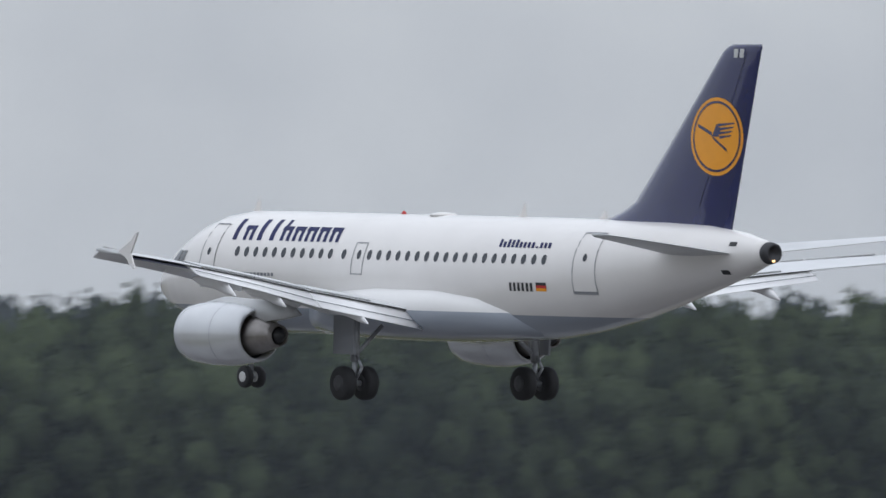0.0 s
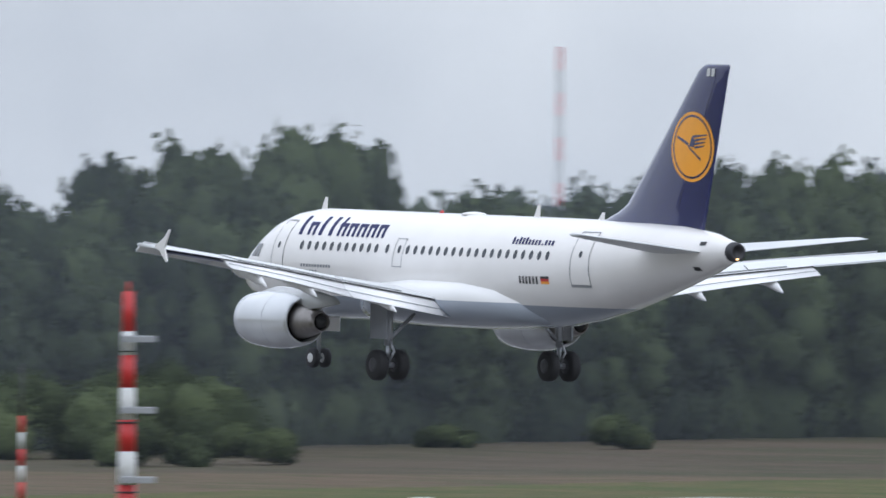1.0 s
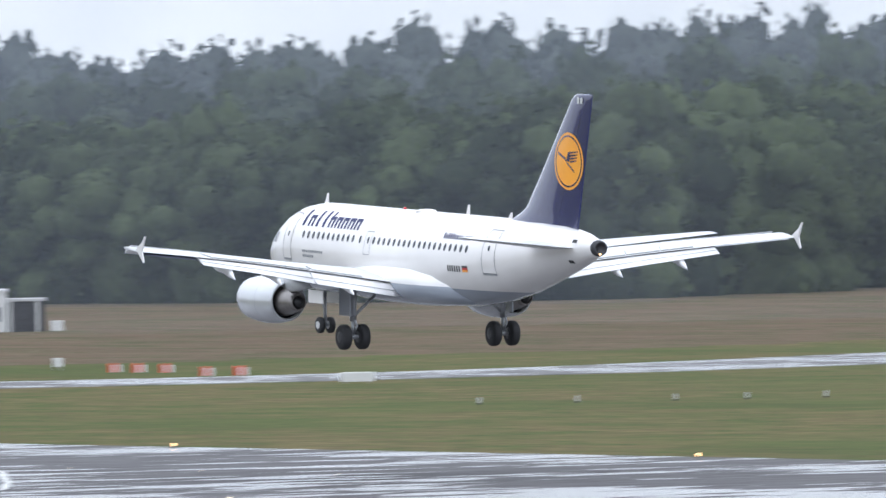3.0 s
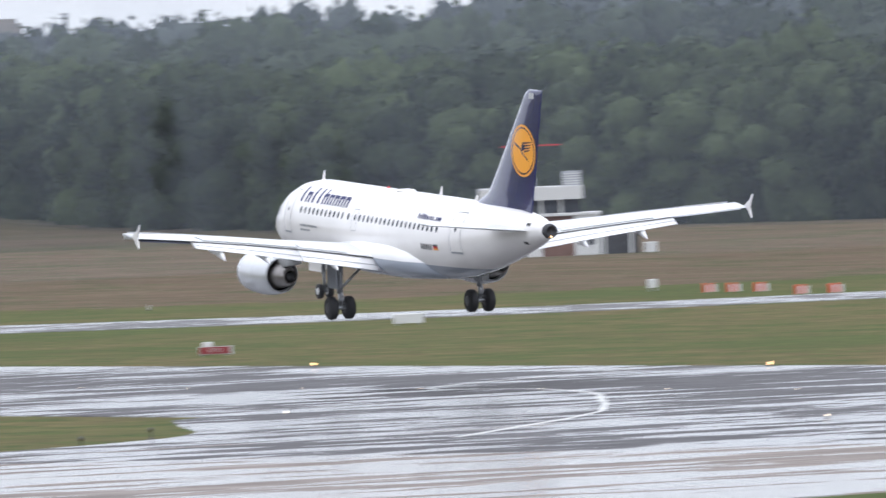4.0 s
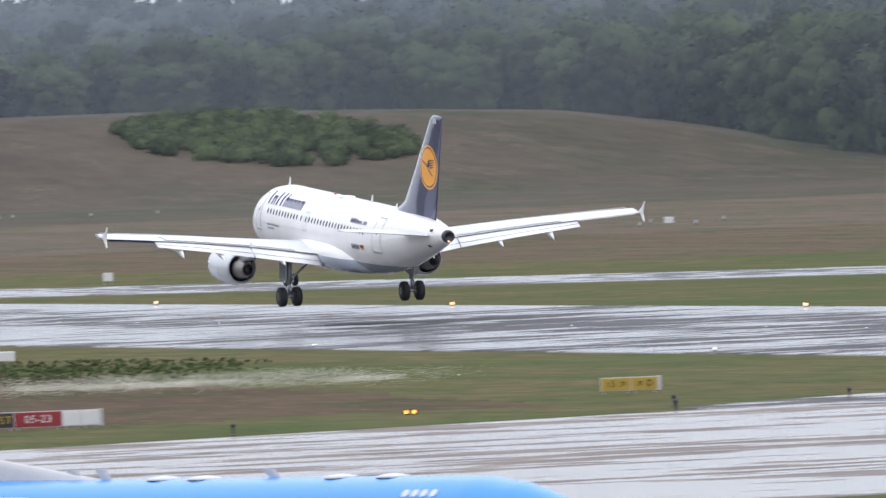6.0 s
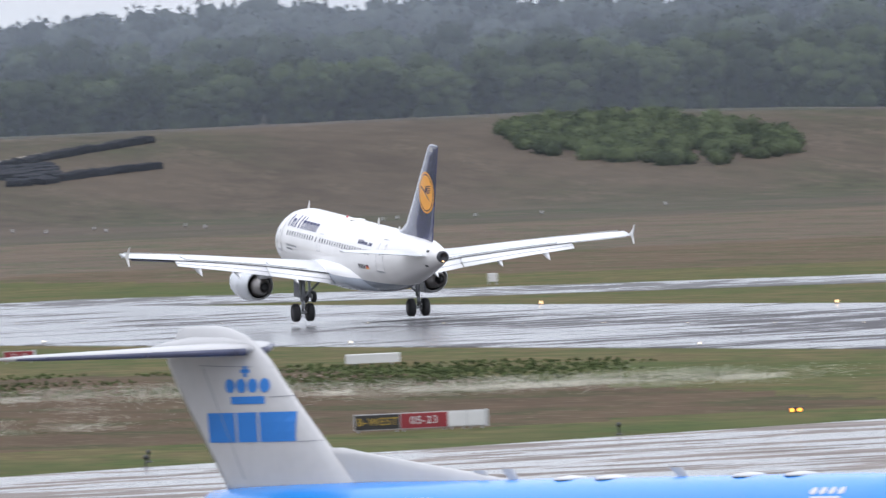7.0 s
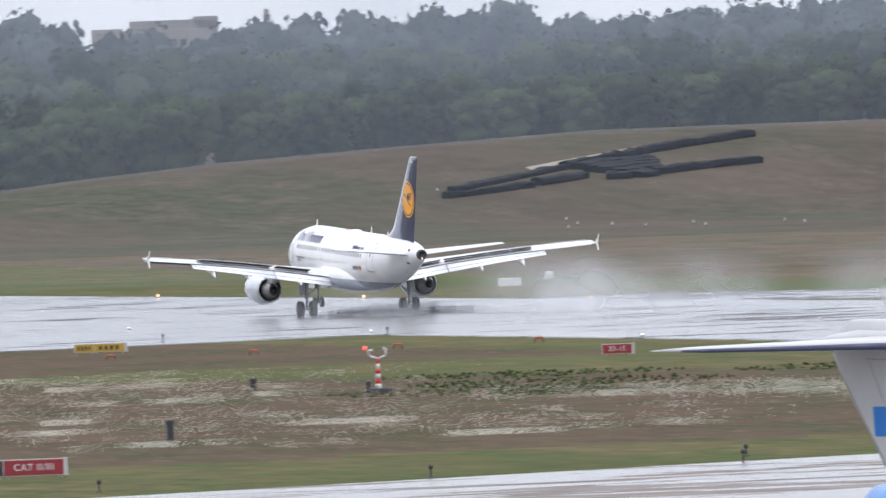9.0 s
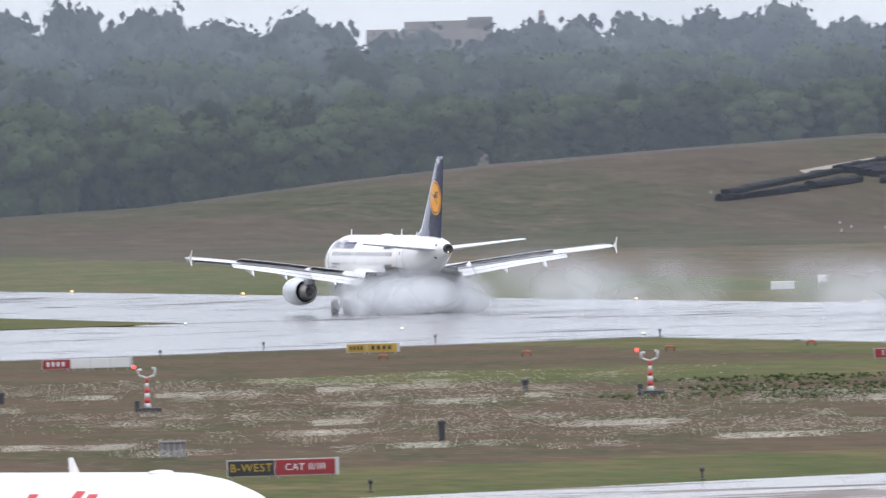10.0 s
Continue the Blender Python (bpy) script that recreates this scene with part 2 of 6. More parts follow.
def wet_road(name, dry, wet, dry_rough, wet_rough, scale, stretch, lo, hi, dry_spec=0.5, lane=0.0):
    """Paving under rain: smooth shining water lies in streaks between darker, drier lanes."""
    m = bpy.data.materials.new(name)
    m.use_nodes = True
    nt = m.node_tree
    b = nt.nodes["Principled BSDF"]

    def link(a, c):
        nt.links.new(a, c)

    def noise_tex(size, detail, stretched, shift):
        mp = nt.nodes.new("ShaderNodeMapping")
        mp.inputs["Scale"].default_value = stretched
        mp.inputs["Location"].default_value = (shift, shift, 0)
        link(tc.outputs["Object"], mp.inputs["Vector"])
        n = nt.nodes.new("ShaderNodeTexNoise")
        n.inputs["Scale"].default_value = size
        n.inputs["Detail"].default_value = detail
        n.inputs["Roughness"].default_value = 0.62
        link(mp.outputs["Vector"], n.inputs["Vector"])
        return n.outputs["Fac"]

    def calc(op, a, c, d=None):
        n = nt.nodes.new("ShaderNodeMath")
        n.operation = op
        for i, v in enumerate((a, c, d)):
            if v is None:
                continue
            if isinstance(v, (int, float)):
                n.inputs[i].default_value = v
            else:
                link(v, n.inputs[i])
        return n.outputs[0]

    def ranged(v, a0, a1, b0, b1):
        n = nt.nodes.new("ShaderNodeMapRange")
        for key, q in (("From Min", a0), ("From Max", a1), ("To Min", b0), ("To Max", b1)):
            n.inputs[key].default_value = q
        link(v, n.inputs["Value"])
        return n.outputs["Result"]

    tc = nt.nodes.new("ShaderNodeTexCoord")
    fine = noise_tex(scale, 8.0, stretch, 0.0)
    broad = noise_tex(scale * 0.22, 2.0, stretch, 31.0)
    level = calc("ADD", calc("MULTIPLY", fine, 0.62), calc("MULTIPLY", broad, 0.38))
    if lane:
        # tyre rubber keeps the touchdown lane drier
        sp = nt.nodes.new("ShaderNodeSeparateXYZ")
        link(tc.outputs["Object"], sp.inputs[0])
        across = calc("ABSOLUTE", calc("SUBTRACT", sp.outputs["X"], RX + 7.0), 0.0)
        worn = calc("MULTIPLY", ranged(across, 5.0, 14.0, 1.0, 0.0), ranged(sp.outputs["Y"], 760.0, 980.0, 1.0, 0.7))
        level = calc("SUBTRACT", level, calc("MULTIPLY", worn, lane))
        level = calc("ADD", level, ranged(sp.outputs["Y"], 760.0, 1000.0, 0.0, 0.075))
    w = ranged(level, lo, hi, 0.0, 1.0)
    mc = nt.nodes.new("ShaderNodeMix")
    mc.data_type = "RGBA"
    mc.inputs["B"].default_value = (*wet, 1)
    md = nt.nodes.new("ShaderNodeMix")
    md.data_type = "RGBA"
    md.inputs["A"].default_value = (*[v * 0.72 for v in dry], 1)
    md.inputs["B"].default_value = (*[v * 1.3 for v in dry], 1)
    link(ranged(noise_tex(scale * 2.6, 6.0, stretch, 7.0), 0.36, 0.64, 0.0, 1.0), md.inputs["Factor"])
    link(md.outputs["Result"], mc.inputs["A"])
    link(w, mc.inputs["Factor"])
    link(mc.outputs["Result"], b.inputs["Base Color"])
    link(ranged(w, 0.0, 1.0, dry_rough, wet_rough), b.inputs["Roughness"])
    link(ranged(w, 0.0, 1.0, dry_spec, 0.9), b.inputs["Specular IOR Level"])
    return m


RX = 302.0
# runway puddles get a paler base than dry asphalt, adding shine by colour
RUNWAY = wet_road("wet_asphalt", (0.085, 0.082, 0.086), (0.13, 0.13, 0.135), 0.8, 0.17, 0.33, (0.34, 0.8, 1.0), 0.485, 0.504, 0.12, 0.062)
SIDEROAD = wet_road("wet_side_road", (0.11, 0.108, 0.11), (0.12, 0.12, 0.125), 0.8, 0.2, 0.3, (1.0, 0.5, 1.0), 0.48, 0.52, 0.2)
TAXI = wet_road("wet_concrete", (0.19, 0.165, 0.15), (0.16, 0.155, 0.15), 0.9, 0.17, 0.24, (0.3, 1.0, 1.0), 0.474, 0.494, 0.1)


# ---- mesh helpers ----
def mesh_of(name, verts, faces, mats, smooth=False, idx=None):
    me = bpy.data.meshes.new(name)
    me.from_pydata([tuple(map(float, v)) for v in verts], [], [tuple(f) for f in faces])
    for m in (mats if isinstance(mats, (list, tuple)) else [mats]):
        me.materials.append(m)
    if idx is not None:
        me.polygons.foreach_set("material_index", np.asarray(idx, dtype=np.int32))
    if smooth:
        me.shade_smooth()
    me.update()
    return me


def part(name, me, parent, label=""):
    ob = new(name, me)
    ob.parent = parent
    if label:
        tagged(ob, label)
    return ob


def joined(pieces):
    """One (verts, faces) out of several."""
    vs, fs = [], []
    for v, f in pieces:
        o = len(vs)
        vs += [tuple(p) for p in v]
        fs += [tuple(i + o for i in q) for q in f]
    return vs, fs


def loft(rings, cap=True, closed=True):
    n = len(rings[0])
    vs = [tuple(p) for r in rings for p in r]
    fs = []
    for i in range(len(rings) - 1):
        for j in range(n if closed else n - 1):
            k = (j + 1) % n
            fs.append((i * n + j, i * n + k, (i + 1) * n + k, (i + 1) * n + j))
    if cap:
        fs.append(tuple(range(n))[::-1])
        fs.append(tuple((len(rings) - 1) * n + j for j in range(n)))
    return vs, fs


def box(x0, x1, y0, y1, z0, z1, bevel=0.0):
    """A box with its vertical and top edges cut back."""
    b = bevel
    def ring(z, c, s):
        return [(x0 + s + c, y0 + s, z), (x1 - s - c, y0 + s, z), (x1 - s, y0 + s + c, z), (x1 - s, y1 - s - c, z),
                (x1 - s - c, y1 - s, z), (x0 + s + c, y1 - s, z), (x0 + s, y1 - s - c, z), (x0 + s, y0 + s + c, z)]
    if b <= 0:
        b = min(x1 - x0, y1 - y0, z1 - z0) * 0.04
    return loft([ring(z0, b, 0), ring(z1 - b, b, 0), ring(z1, b, b)])


def tube(p0, p1, r0, r1=None, n=10):
    p0, p1 = Vector(p0), Vector(p1)
    r1 = r0 if r1 is None else r1
    d = (p1 - p0).normalized()
    u = d.orthogonal().normalized()
    w = d.cross(u)
    return loft([[p + u * (r * math.cos(2 * math.pi * k / n)) + w * (r * math.sin(2 * math.pi * k / n)) for k in range(n)] for p, r in ((p0, r0), (p1, r1))])


def turned(profile, axis="y", n=32, centre=(0, 0, 0)):
    """A body of revolution from (along, radius) pairs."""
    rings = []
    for a, r in profile:
        ring = []
        for k in range(n):
            c, s = r * math.cos(2 * math.pi * k / n), r * math.sin(2 * math.pi * k / n)
            p = {"y": (c, a, s), "x": (a, c, s), "z": (c, s, a)}[axis]
            ring.append(tuple(p[i] + centre[i] for i in range(3)))
        rings.append(ring)
    return loft(rings, cap=True)


def empty(name, m, label, category, group="", kind=""):
    e = new(name)
    e.empty_display_size = 0.5
    e.matrix_world = m
    return tagged(e, label, category, group, kind)


# ---- the ground: one sheet to the horizon ----
CREST = [(5, 0.0), (12.5, 1.0), (13.7, 2.0), (14.26, 2.7), (15.0, 5.3), (15.6, 7.0), (16.3, 8.3), (17.0, 9.4), (19.0, 9.5), (20.0, 8.6), (20.55, 7.8),
         (21.1, 5.2), (21.6, 2.2), (22.2, 0.3), (23, -0.3), (60, -0.3)]
EDGE = [(5, 1900), (13.7, 1719), (14.7, 1556), (16.3, 1347), (17.8, 1217), (19.6, 1165), (21.1, 1148), (23, 1120), (26.4, 1150), (27.5, 1178), (30.8, 1410), (36, 1800), (60, 1900)]
FOOT = [(5, 1940), (21, 1940), (22, 1850), (23.4, 1640), (26.3, 1535), (27.5, 1634), (28.4, 1760), (29.6, 1790), (31.3, 1900), (33.2, 2100), (40, 2200)]


def lerp(tab, a):
    return float(np.interp(a, [p[0] for p in tab], [p[1] for p in tab]))


def ground_z(x, y):
    z = -0.0016 * (min(max(y, 600), 1400) - 900) * min(1, max(0, (y - 460) / 140))
    D = math.hypot(x, y)
    if D > 1500 and y > 0:
        a = math.degrees(math.atan2(x, y))
        s = min(1, max(0, (D - 1760) / 160))
        s = s * s * (3 - 2 * s)
        z = z * (1 - s) + lerp(CREST, a) * s
    return z


def build_ground():
    az = np.concatenate([np.linspace(-180, 8, 24)[:-1], np.arange(8, 42, 0.125), np.linspace(42, 180, 18)])
    D = np.concatenate([[0.01, 60, 160, 300, 420, 520], np.arange(560, 1000, 6.0), np.arange(1000, 2000, 8.0), [2060, 2150, 2300, 2600, 3000, 3600, 4300, 6000]])
    vs, fs, idx = [], [], []
    for dd in D:
        for a in az:
            x, y = dd * math.sin(radians(a)), dd * math.cos(radians(a))
            vs.append((x, y, ground_z(x, y)))
    n = len(az)
    for i in range(len(D) - 1):
        for j in range(n - 1):
            fs.append((i * n + j, i * n + j + 1, (i + 1) * n + j + 1, (i + 1) * n + j))
            a, dd = (az[j] + az[j + 1]) / 2, (D[i] + D[i + 1]) / 2
            wob = 12 * noise.noise((a * 2.0, dd * 0.01, 0))
            if dd < lerp(EDGE, a) + wob:
                x, y = dd * math.sin(radians(a)), dd * math.cos(radians(a))
                near_field = 130 < x < 262 and 560 < y < 1000 and (y - 610) > 0 and x < min(262, 230 + 0.13 * (y - 600)) and a < 20.6
                idx.append(3 if near_field and noise.noise((x * 0.02, y * 0.008, 3)) > -0.35 and y > 622 else 0)
            else:
                idx.append(2 if dd > 1600 else 1)
    ob = new("ground", mesh_of("ground", vs, fs, [GRASS, FIELD, HILLG, MEADOW], True, idx))
    tagged(ob, "flat airfield grass with brown meadow and a low grassy hill", "ground", kind="structure")


build_ground()


def ribbon(name, line, half, material, label, lift=0.05):
    """A paved strip along a line of (x, y), with a small edge."""
    pts = [Vector((x, y, 0)) for x, y in line]
    dense = []
    for i in range(len(pts) - 1):
        p0, p1, p2, p3 = pts[max(i - 1, 0)], pts[i], pts[i + 1], pts[min(i + 2, len(pts) - 1)]
        steps = max(2, int((p2 - p1).length / 20))
        for k in range(steps):
            t = k / steps
            dense.append(0.5 * ((2 * p1) + (p2 - p0) * t + (2 * p0 - 5 * p1 + 4 * p2 - p3) * t * t + (3 * p1 - p0 - 3 * p2 + p3) * t ** 3))
    dense.append(pts[-1])
    vs, fs = [], []
    for i, p in enumerate(dense):
        d = (dense[min(i + 1, len(dense) - 1)] - dense[max(i - 1, 0)]).normalized()
        s = Vector((d.y, -d.x, 0))
        for k, (o, dz) in enumerate(((-half - 0.3, -0.3), (-half, lift), (half, lift), (half + 0.3, -0.3))):
            q = p + s * o
            vs.append((q.x, q.y, ground_z(q.x, q.y) + dz))
    for i in range(len(dense) - 1):
        for k in range(3):
            a = i * 4 + k
            fs.append((a, a + 1, a + 5, a + 4))
    return tagged(new(name, mesh_of(name, vs, fs, material)), label, "road", kind="structure")


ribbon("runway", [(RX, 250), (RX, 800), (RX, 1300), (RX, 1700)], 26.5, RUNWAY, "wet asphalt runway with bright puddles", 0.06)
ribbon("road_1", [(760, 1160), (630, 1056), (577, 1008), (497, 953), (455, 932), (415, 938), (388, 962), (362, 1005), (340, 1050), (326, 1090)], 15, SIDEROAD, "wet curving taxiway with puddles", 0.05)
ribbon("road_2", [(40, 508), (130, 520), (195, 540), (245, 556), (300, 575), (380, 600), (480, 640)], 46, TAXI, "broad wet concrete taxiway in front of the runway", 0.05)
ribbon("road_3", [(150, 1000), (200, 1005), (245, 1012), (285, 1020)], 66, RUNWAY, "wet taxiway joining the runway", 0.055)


# paved corner between the taxiway and the runway
vs, fs = [], []
rows_y = np.arange(540, 671, 5.0)
for y in rows_y:
    x0 = float(np.interp(y, (540, 606, 613, 622.5, 633, 648, 661, 668), (225, 232, 242, 256, 262.4, 267.5, 272.5, 282)))
    for x in (x0 - 0.3, x0, 300.0):
        vs.append((x, y, ground_z(x, y) + (0.045 if x >= x0 else -0.3)))
for k in range(len(rows_y) - 1):
    for j in range(2):
        fs.append((3 * k + j, 3 * k + j + 1, 3 * k + j + 4, 3 * k + j + 3))
tagged(new("pavement", mesh_of("pavement", vs, fs, RUNWAY)), "wet paved corner where taxiway and runway meet", "pavement", kind="structure")
LINEP = mat("worn_line_paint", (0.42, 0.42, 0.4), 0.35, vary=0.25, scale=1.2)
ribbon("trim", [(316, 716), (306, 706), (302, 698), (303, 688), (299, 672), (294, 660), (282, 633), (270, 614), (260, 599)], 0.15, LINEP, "worn white guide line curving off the runway", 0.068)

# grass point between the runway and the joining taxiway
vs, fs = [], []
for k in range(9):
    u = k / 8
    a, b = Vector((283, 1200, 0)).lerp(Vector((279.8, 1088, 0)), u), Vector((236, 1086, 0)).lerp(Vector((279.6, 1087, 0)), u ** 0.7)
    for p in (a, b):
        vs.append((p.x, p.y, ground_z(p.x, p.y) + 0.075))
for k in range(8):
    fs.append((2 * k, 2 * k + 1, 2 * k + 3, 2 * k + 2))
tagged(new("ground", mesh_of("ground", vs, fs, GRASS)), "narrow grass point between two wet roads", "ground", kind="structure")

# ---- the landing airliner; x to its right wing, y forward, z up from the ground under the main wheels ----
FUS = [(16.1, 3.3, 0.03, 0.03), (15.95, 3.31, 0.32, 0.3), (15.6, 3.35, 0.62, 0.58), (15.1, 3.41, 0.92, 0.88), (14.4, 3.5, 1.2, 1.2), (13.6, 3.61, 1.46, 1.52), (12.8, 3.72, 1.68, 1.76),
       (11.8, 3.8, 1.87, 1.96), (10.6, 3.85, 1.96, 2.06), (9.5, 3.85, 1.975, 2.07), (0, 3.85, 1.975, 2.07), (-4.5, 3.85, 1.975, 2.07), (-6.5, 3.9, 1.95, 2.02), (-8.5, 4.03, 1.85, 1.88),
       (-10.5, 4.22, 1.67, 1.68), (-12.5, 4.46, 1.4, 1.42), (-14.5, 4.69, 1.05, 1.1), (-16.3, 4.84, 0.68, 0.74), (-17.2, 4.9, 0.45, 0.48), (-17.65, 4.92, 0.34, 0.36)]


def table_at(tab, y):
    ys = [-p[0] for p in tab]
    return tuple(float(np.interp(-y, ys, [p[k] for p in tab])) for k in (1, 2, 3))


def fus_left(tab, y, z, off=0.008):
    cz, rx, rz = table_at(tab, y)
    s = max(-0.999, min(0.999, (z - cz) / rz))
    c = math.sqrt(1 - s * s)
    return (-(rx * c + off * c), y, z + off * s)


def patch(side, corners, n=4, m=4):
    """A grid over four (y, z) corners laid on a side surface."""
    a, b, c, d = [Vector((0, *p)) for p in corners]
    vs, fs = [], []
    for i in range(n + 1):
        for j in range(m + 1):
            u, v = i / n, j / m
            p = (a * (1 - u) + b * u) * (1 - v) + (d * (1 - u) + c * u) * v
            vs.append(side(p.y, p.z))
    for i in range(n):
        for j in range(m):
            k = i * (m + 1) + j
            fs.append((k, k + 1, k + m + 2, k + m + 1))
    return vs, fs


def oval(side, y, z, ry, rz, n=12, hole=0.0):
    vs = [side(y + ry * math.cos(2 * math.pi * k / n), z + rz * math.sin(2 * math.pi * k / n)) for k in range(n)]
    if hole <= 0:
        return vs, [tuple(range(n))]
    vs += [side(y + ry * hole * math.cos(2 * math.pi * k / n), z + rz * hole * math.sin(2 * math.pi * k / n)) for k in range(n)]
    return vs, [(k, (k + 1) % n, n + (k + 1) % n, n + k) for k in range(n)]


def outline(side, y0, y1, z0, z1, w):
    return joined([patch(side, ((y0, z0), (y1, z0), (y1, z0 + w), (y0, z0 + w)), 2, 1), patch(side, ((y0, z1 - w), (y1, z1 - w), (y1, z1), (y0, z1)), 2, 1),
                   patch(side, ((y0, z0), (y0 + w, z0), (y0 + w, z1), (y0, z1)), 1, 6), patch(side, ((y1 - w, z0), (y1, z0), (y1, z1), (y1 - w, z1)), 1, 6)])


def airfoil(le, te, t, n=9):
    """Closed ring of a wing section: le and te are points, t the thickness ratio; z is up."""
    le, te = Vector(le), Vector(te)
    c = (te - le).length
    up, lo = [], []
    for k in range(n + 1):
        x = 0.5 * (1 - math.cos(math.pi * k / n))
        h = 5 * t * (0.2969 * math.sqrt(x) - 0.126 * x - 0.3516 * x * x + 0.2843 * x ** 3 - 0.1015 * x ** 4) * c
        p = le.lerp(te, x)
        up.append(p + Vector((0, 0, h * 1.1)))
        lo.append(p - Vector((0, 0, h * 0.9)))
    return up + lo[-2:0:-1]


def fin_ring(y0, y1, z, t, n=9):
    """Section of an upright fin, thickness along x."""
    c = y0 - y1
    a, b = [], []
    for k in range(n + 1):
        x = 0.5 * (1 - math.cos(math.pi * k / n))
        h = 5 * t * (0.2969 * math.sqrt(x) - 0.126 * x - 0.3516 * x * x + 0.2843 * x ** 3 - 0.1015 * x ** 4) * c
        a.append((h, y0 - c * x, z))
        b.append((-h, y0 - c * x, z))
    return a + b[-2:0:-1]


def wing_z(x):
    return 2.72 + (x - 2.0) * 0.16 - 0.0022 * (x - 2.0) ** 2


def wing_le(x):
    return 4.9 - (x - 1.9) * 0.525


def wing_te(x):
    return -0.82 if x <= 6.4 else -0.82 - (x - 6.4) * 0.366


def wing_top(x, y):
    """Height of the upper wing skin."""
    le, te, zz = wing_le(x), wing_te(x), wing_z(x)
    c = le - te
    u = (le - y) / c
    t = 0.14 - 0.0027 * (x - 1.9)
    h = 5 * t * (0.2969 * math.sqrt(u) - 0.126 * u - 0.3516 * u * u + 0.2843 * u ** 3 - 0.1015 * u ** 4) * c
    return zz + 0.1 - 0.12 * u + h * 1.1 + 0.035


def fin_line(z):
    """Leading and trailing edge of the fin at a height."""
    u = (z - 5.67) / (11.73 - 5.67)
    le = -9.72 - (z - 5.67) * 0.9
    if z < 6.72:
        le += (6.72 - z) ** 2 * 1.55
    return le, -15.6 - u * 1.45


def fin_side(y, z, off=0.012):
    le, te = fin_line(z)
    c = le - te
    x = min(0.99, max(0.005, (le - y) / c))
    h = 0.5 * (0.2969 * math.sqrt(x) - 0.126 * x - 0.3516 * x * x + 0.2843 * x ** 3 - 0.1015 * x ** 4) * c
    return (-h - off, y, z)


def wheel_set(parent, xs, y, z, r, w, rim_mat):
    for x in xs:
        t = part("wheel", mesh_of("tyre", *turned([(-w, r * 0.5), (-w, r * 0.86), (-w * 0.75, r * 0.97), (-w * 0.3, r), (w * 0.3, r), (w * 0.75, r * 0.97), (w, r * 0.86), (w, r * 0.5)], "x", 28), RUBBER, True), parent, "black rubber tyre")
        t.location = (x, y, z)
        part("rim", mesh_of("rim", *turned([(-w - 0.012, r * 0.2), (-w - 0.02, r * 0.46), (-w * 0.6, r * 0.52), (w * 0.6, r * 0.52), (w + 0.02, r * 0.46), (w + 0.012, r * 0.2)], "x", 20), rim_mat, True), t, "grey metal rim")


def split_paint(name, upper, lower, level):
    """Two paints that meet at a height of the body."""
    m = mat(name, upper, 0.25, vary=0.04, scale=0.8, coat=0.4)
    nt = m.node_tree
    b = nt.nodes["Principled BSDF"]
    src = b.inputs["Base Color"].links[0].from_socket
    tc = nt.nodes.new("ShaderNodeTexCoord")
    sp = nt.nodes.new("ShaderNodeSeparateXYZ")
    nt.links.new(tc.outputs["Object"], sp.inputs[0])
    gt = nt.nodes.new("ShaderNodeMath")
    gt.operation = "GREATER_THAN"
    gt.inputs[1].default_value = level
    nt.links.new(sp.outputs["Z"], gt.inputs[0])
    mx = nt.nodes.new("ShaderNodeMix")
    mx.data_type = "RGBA"
    mx.inputs["A"].default_value = (*lower, 1)
    nt.links.new(src, mx.inputs["B"])
    nt.links.new(gt.outputs[0], mx.inputs["Factor"])
    nt.links.new(mx.outputs["Result"], b.inputs["Base Color"])
    return m


# for the left aileron only: its shade put into a darker colour
AIL_SHADED = mat("aileron_shaded_blue_grey", (0.05, 0.055, 0.085), 0.4, vary=0.2, scale=2.0)
COWL = mat("cowl_paint", (0.6, 0.61, 0.63), 0.22, 0.4, vary=0.08, scale=1.0, coat=0.3)


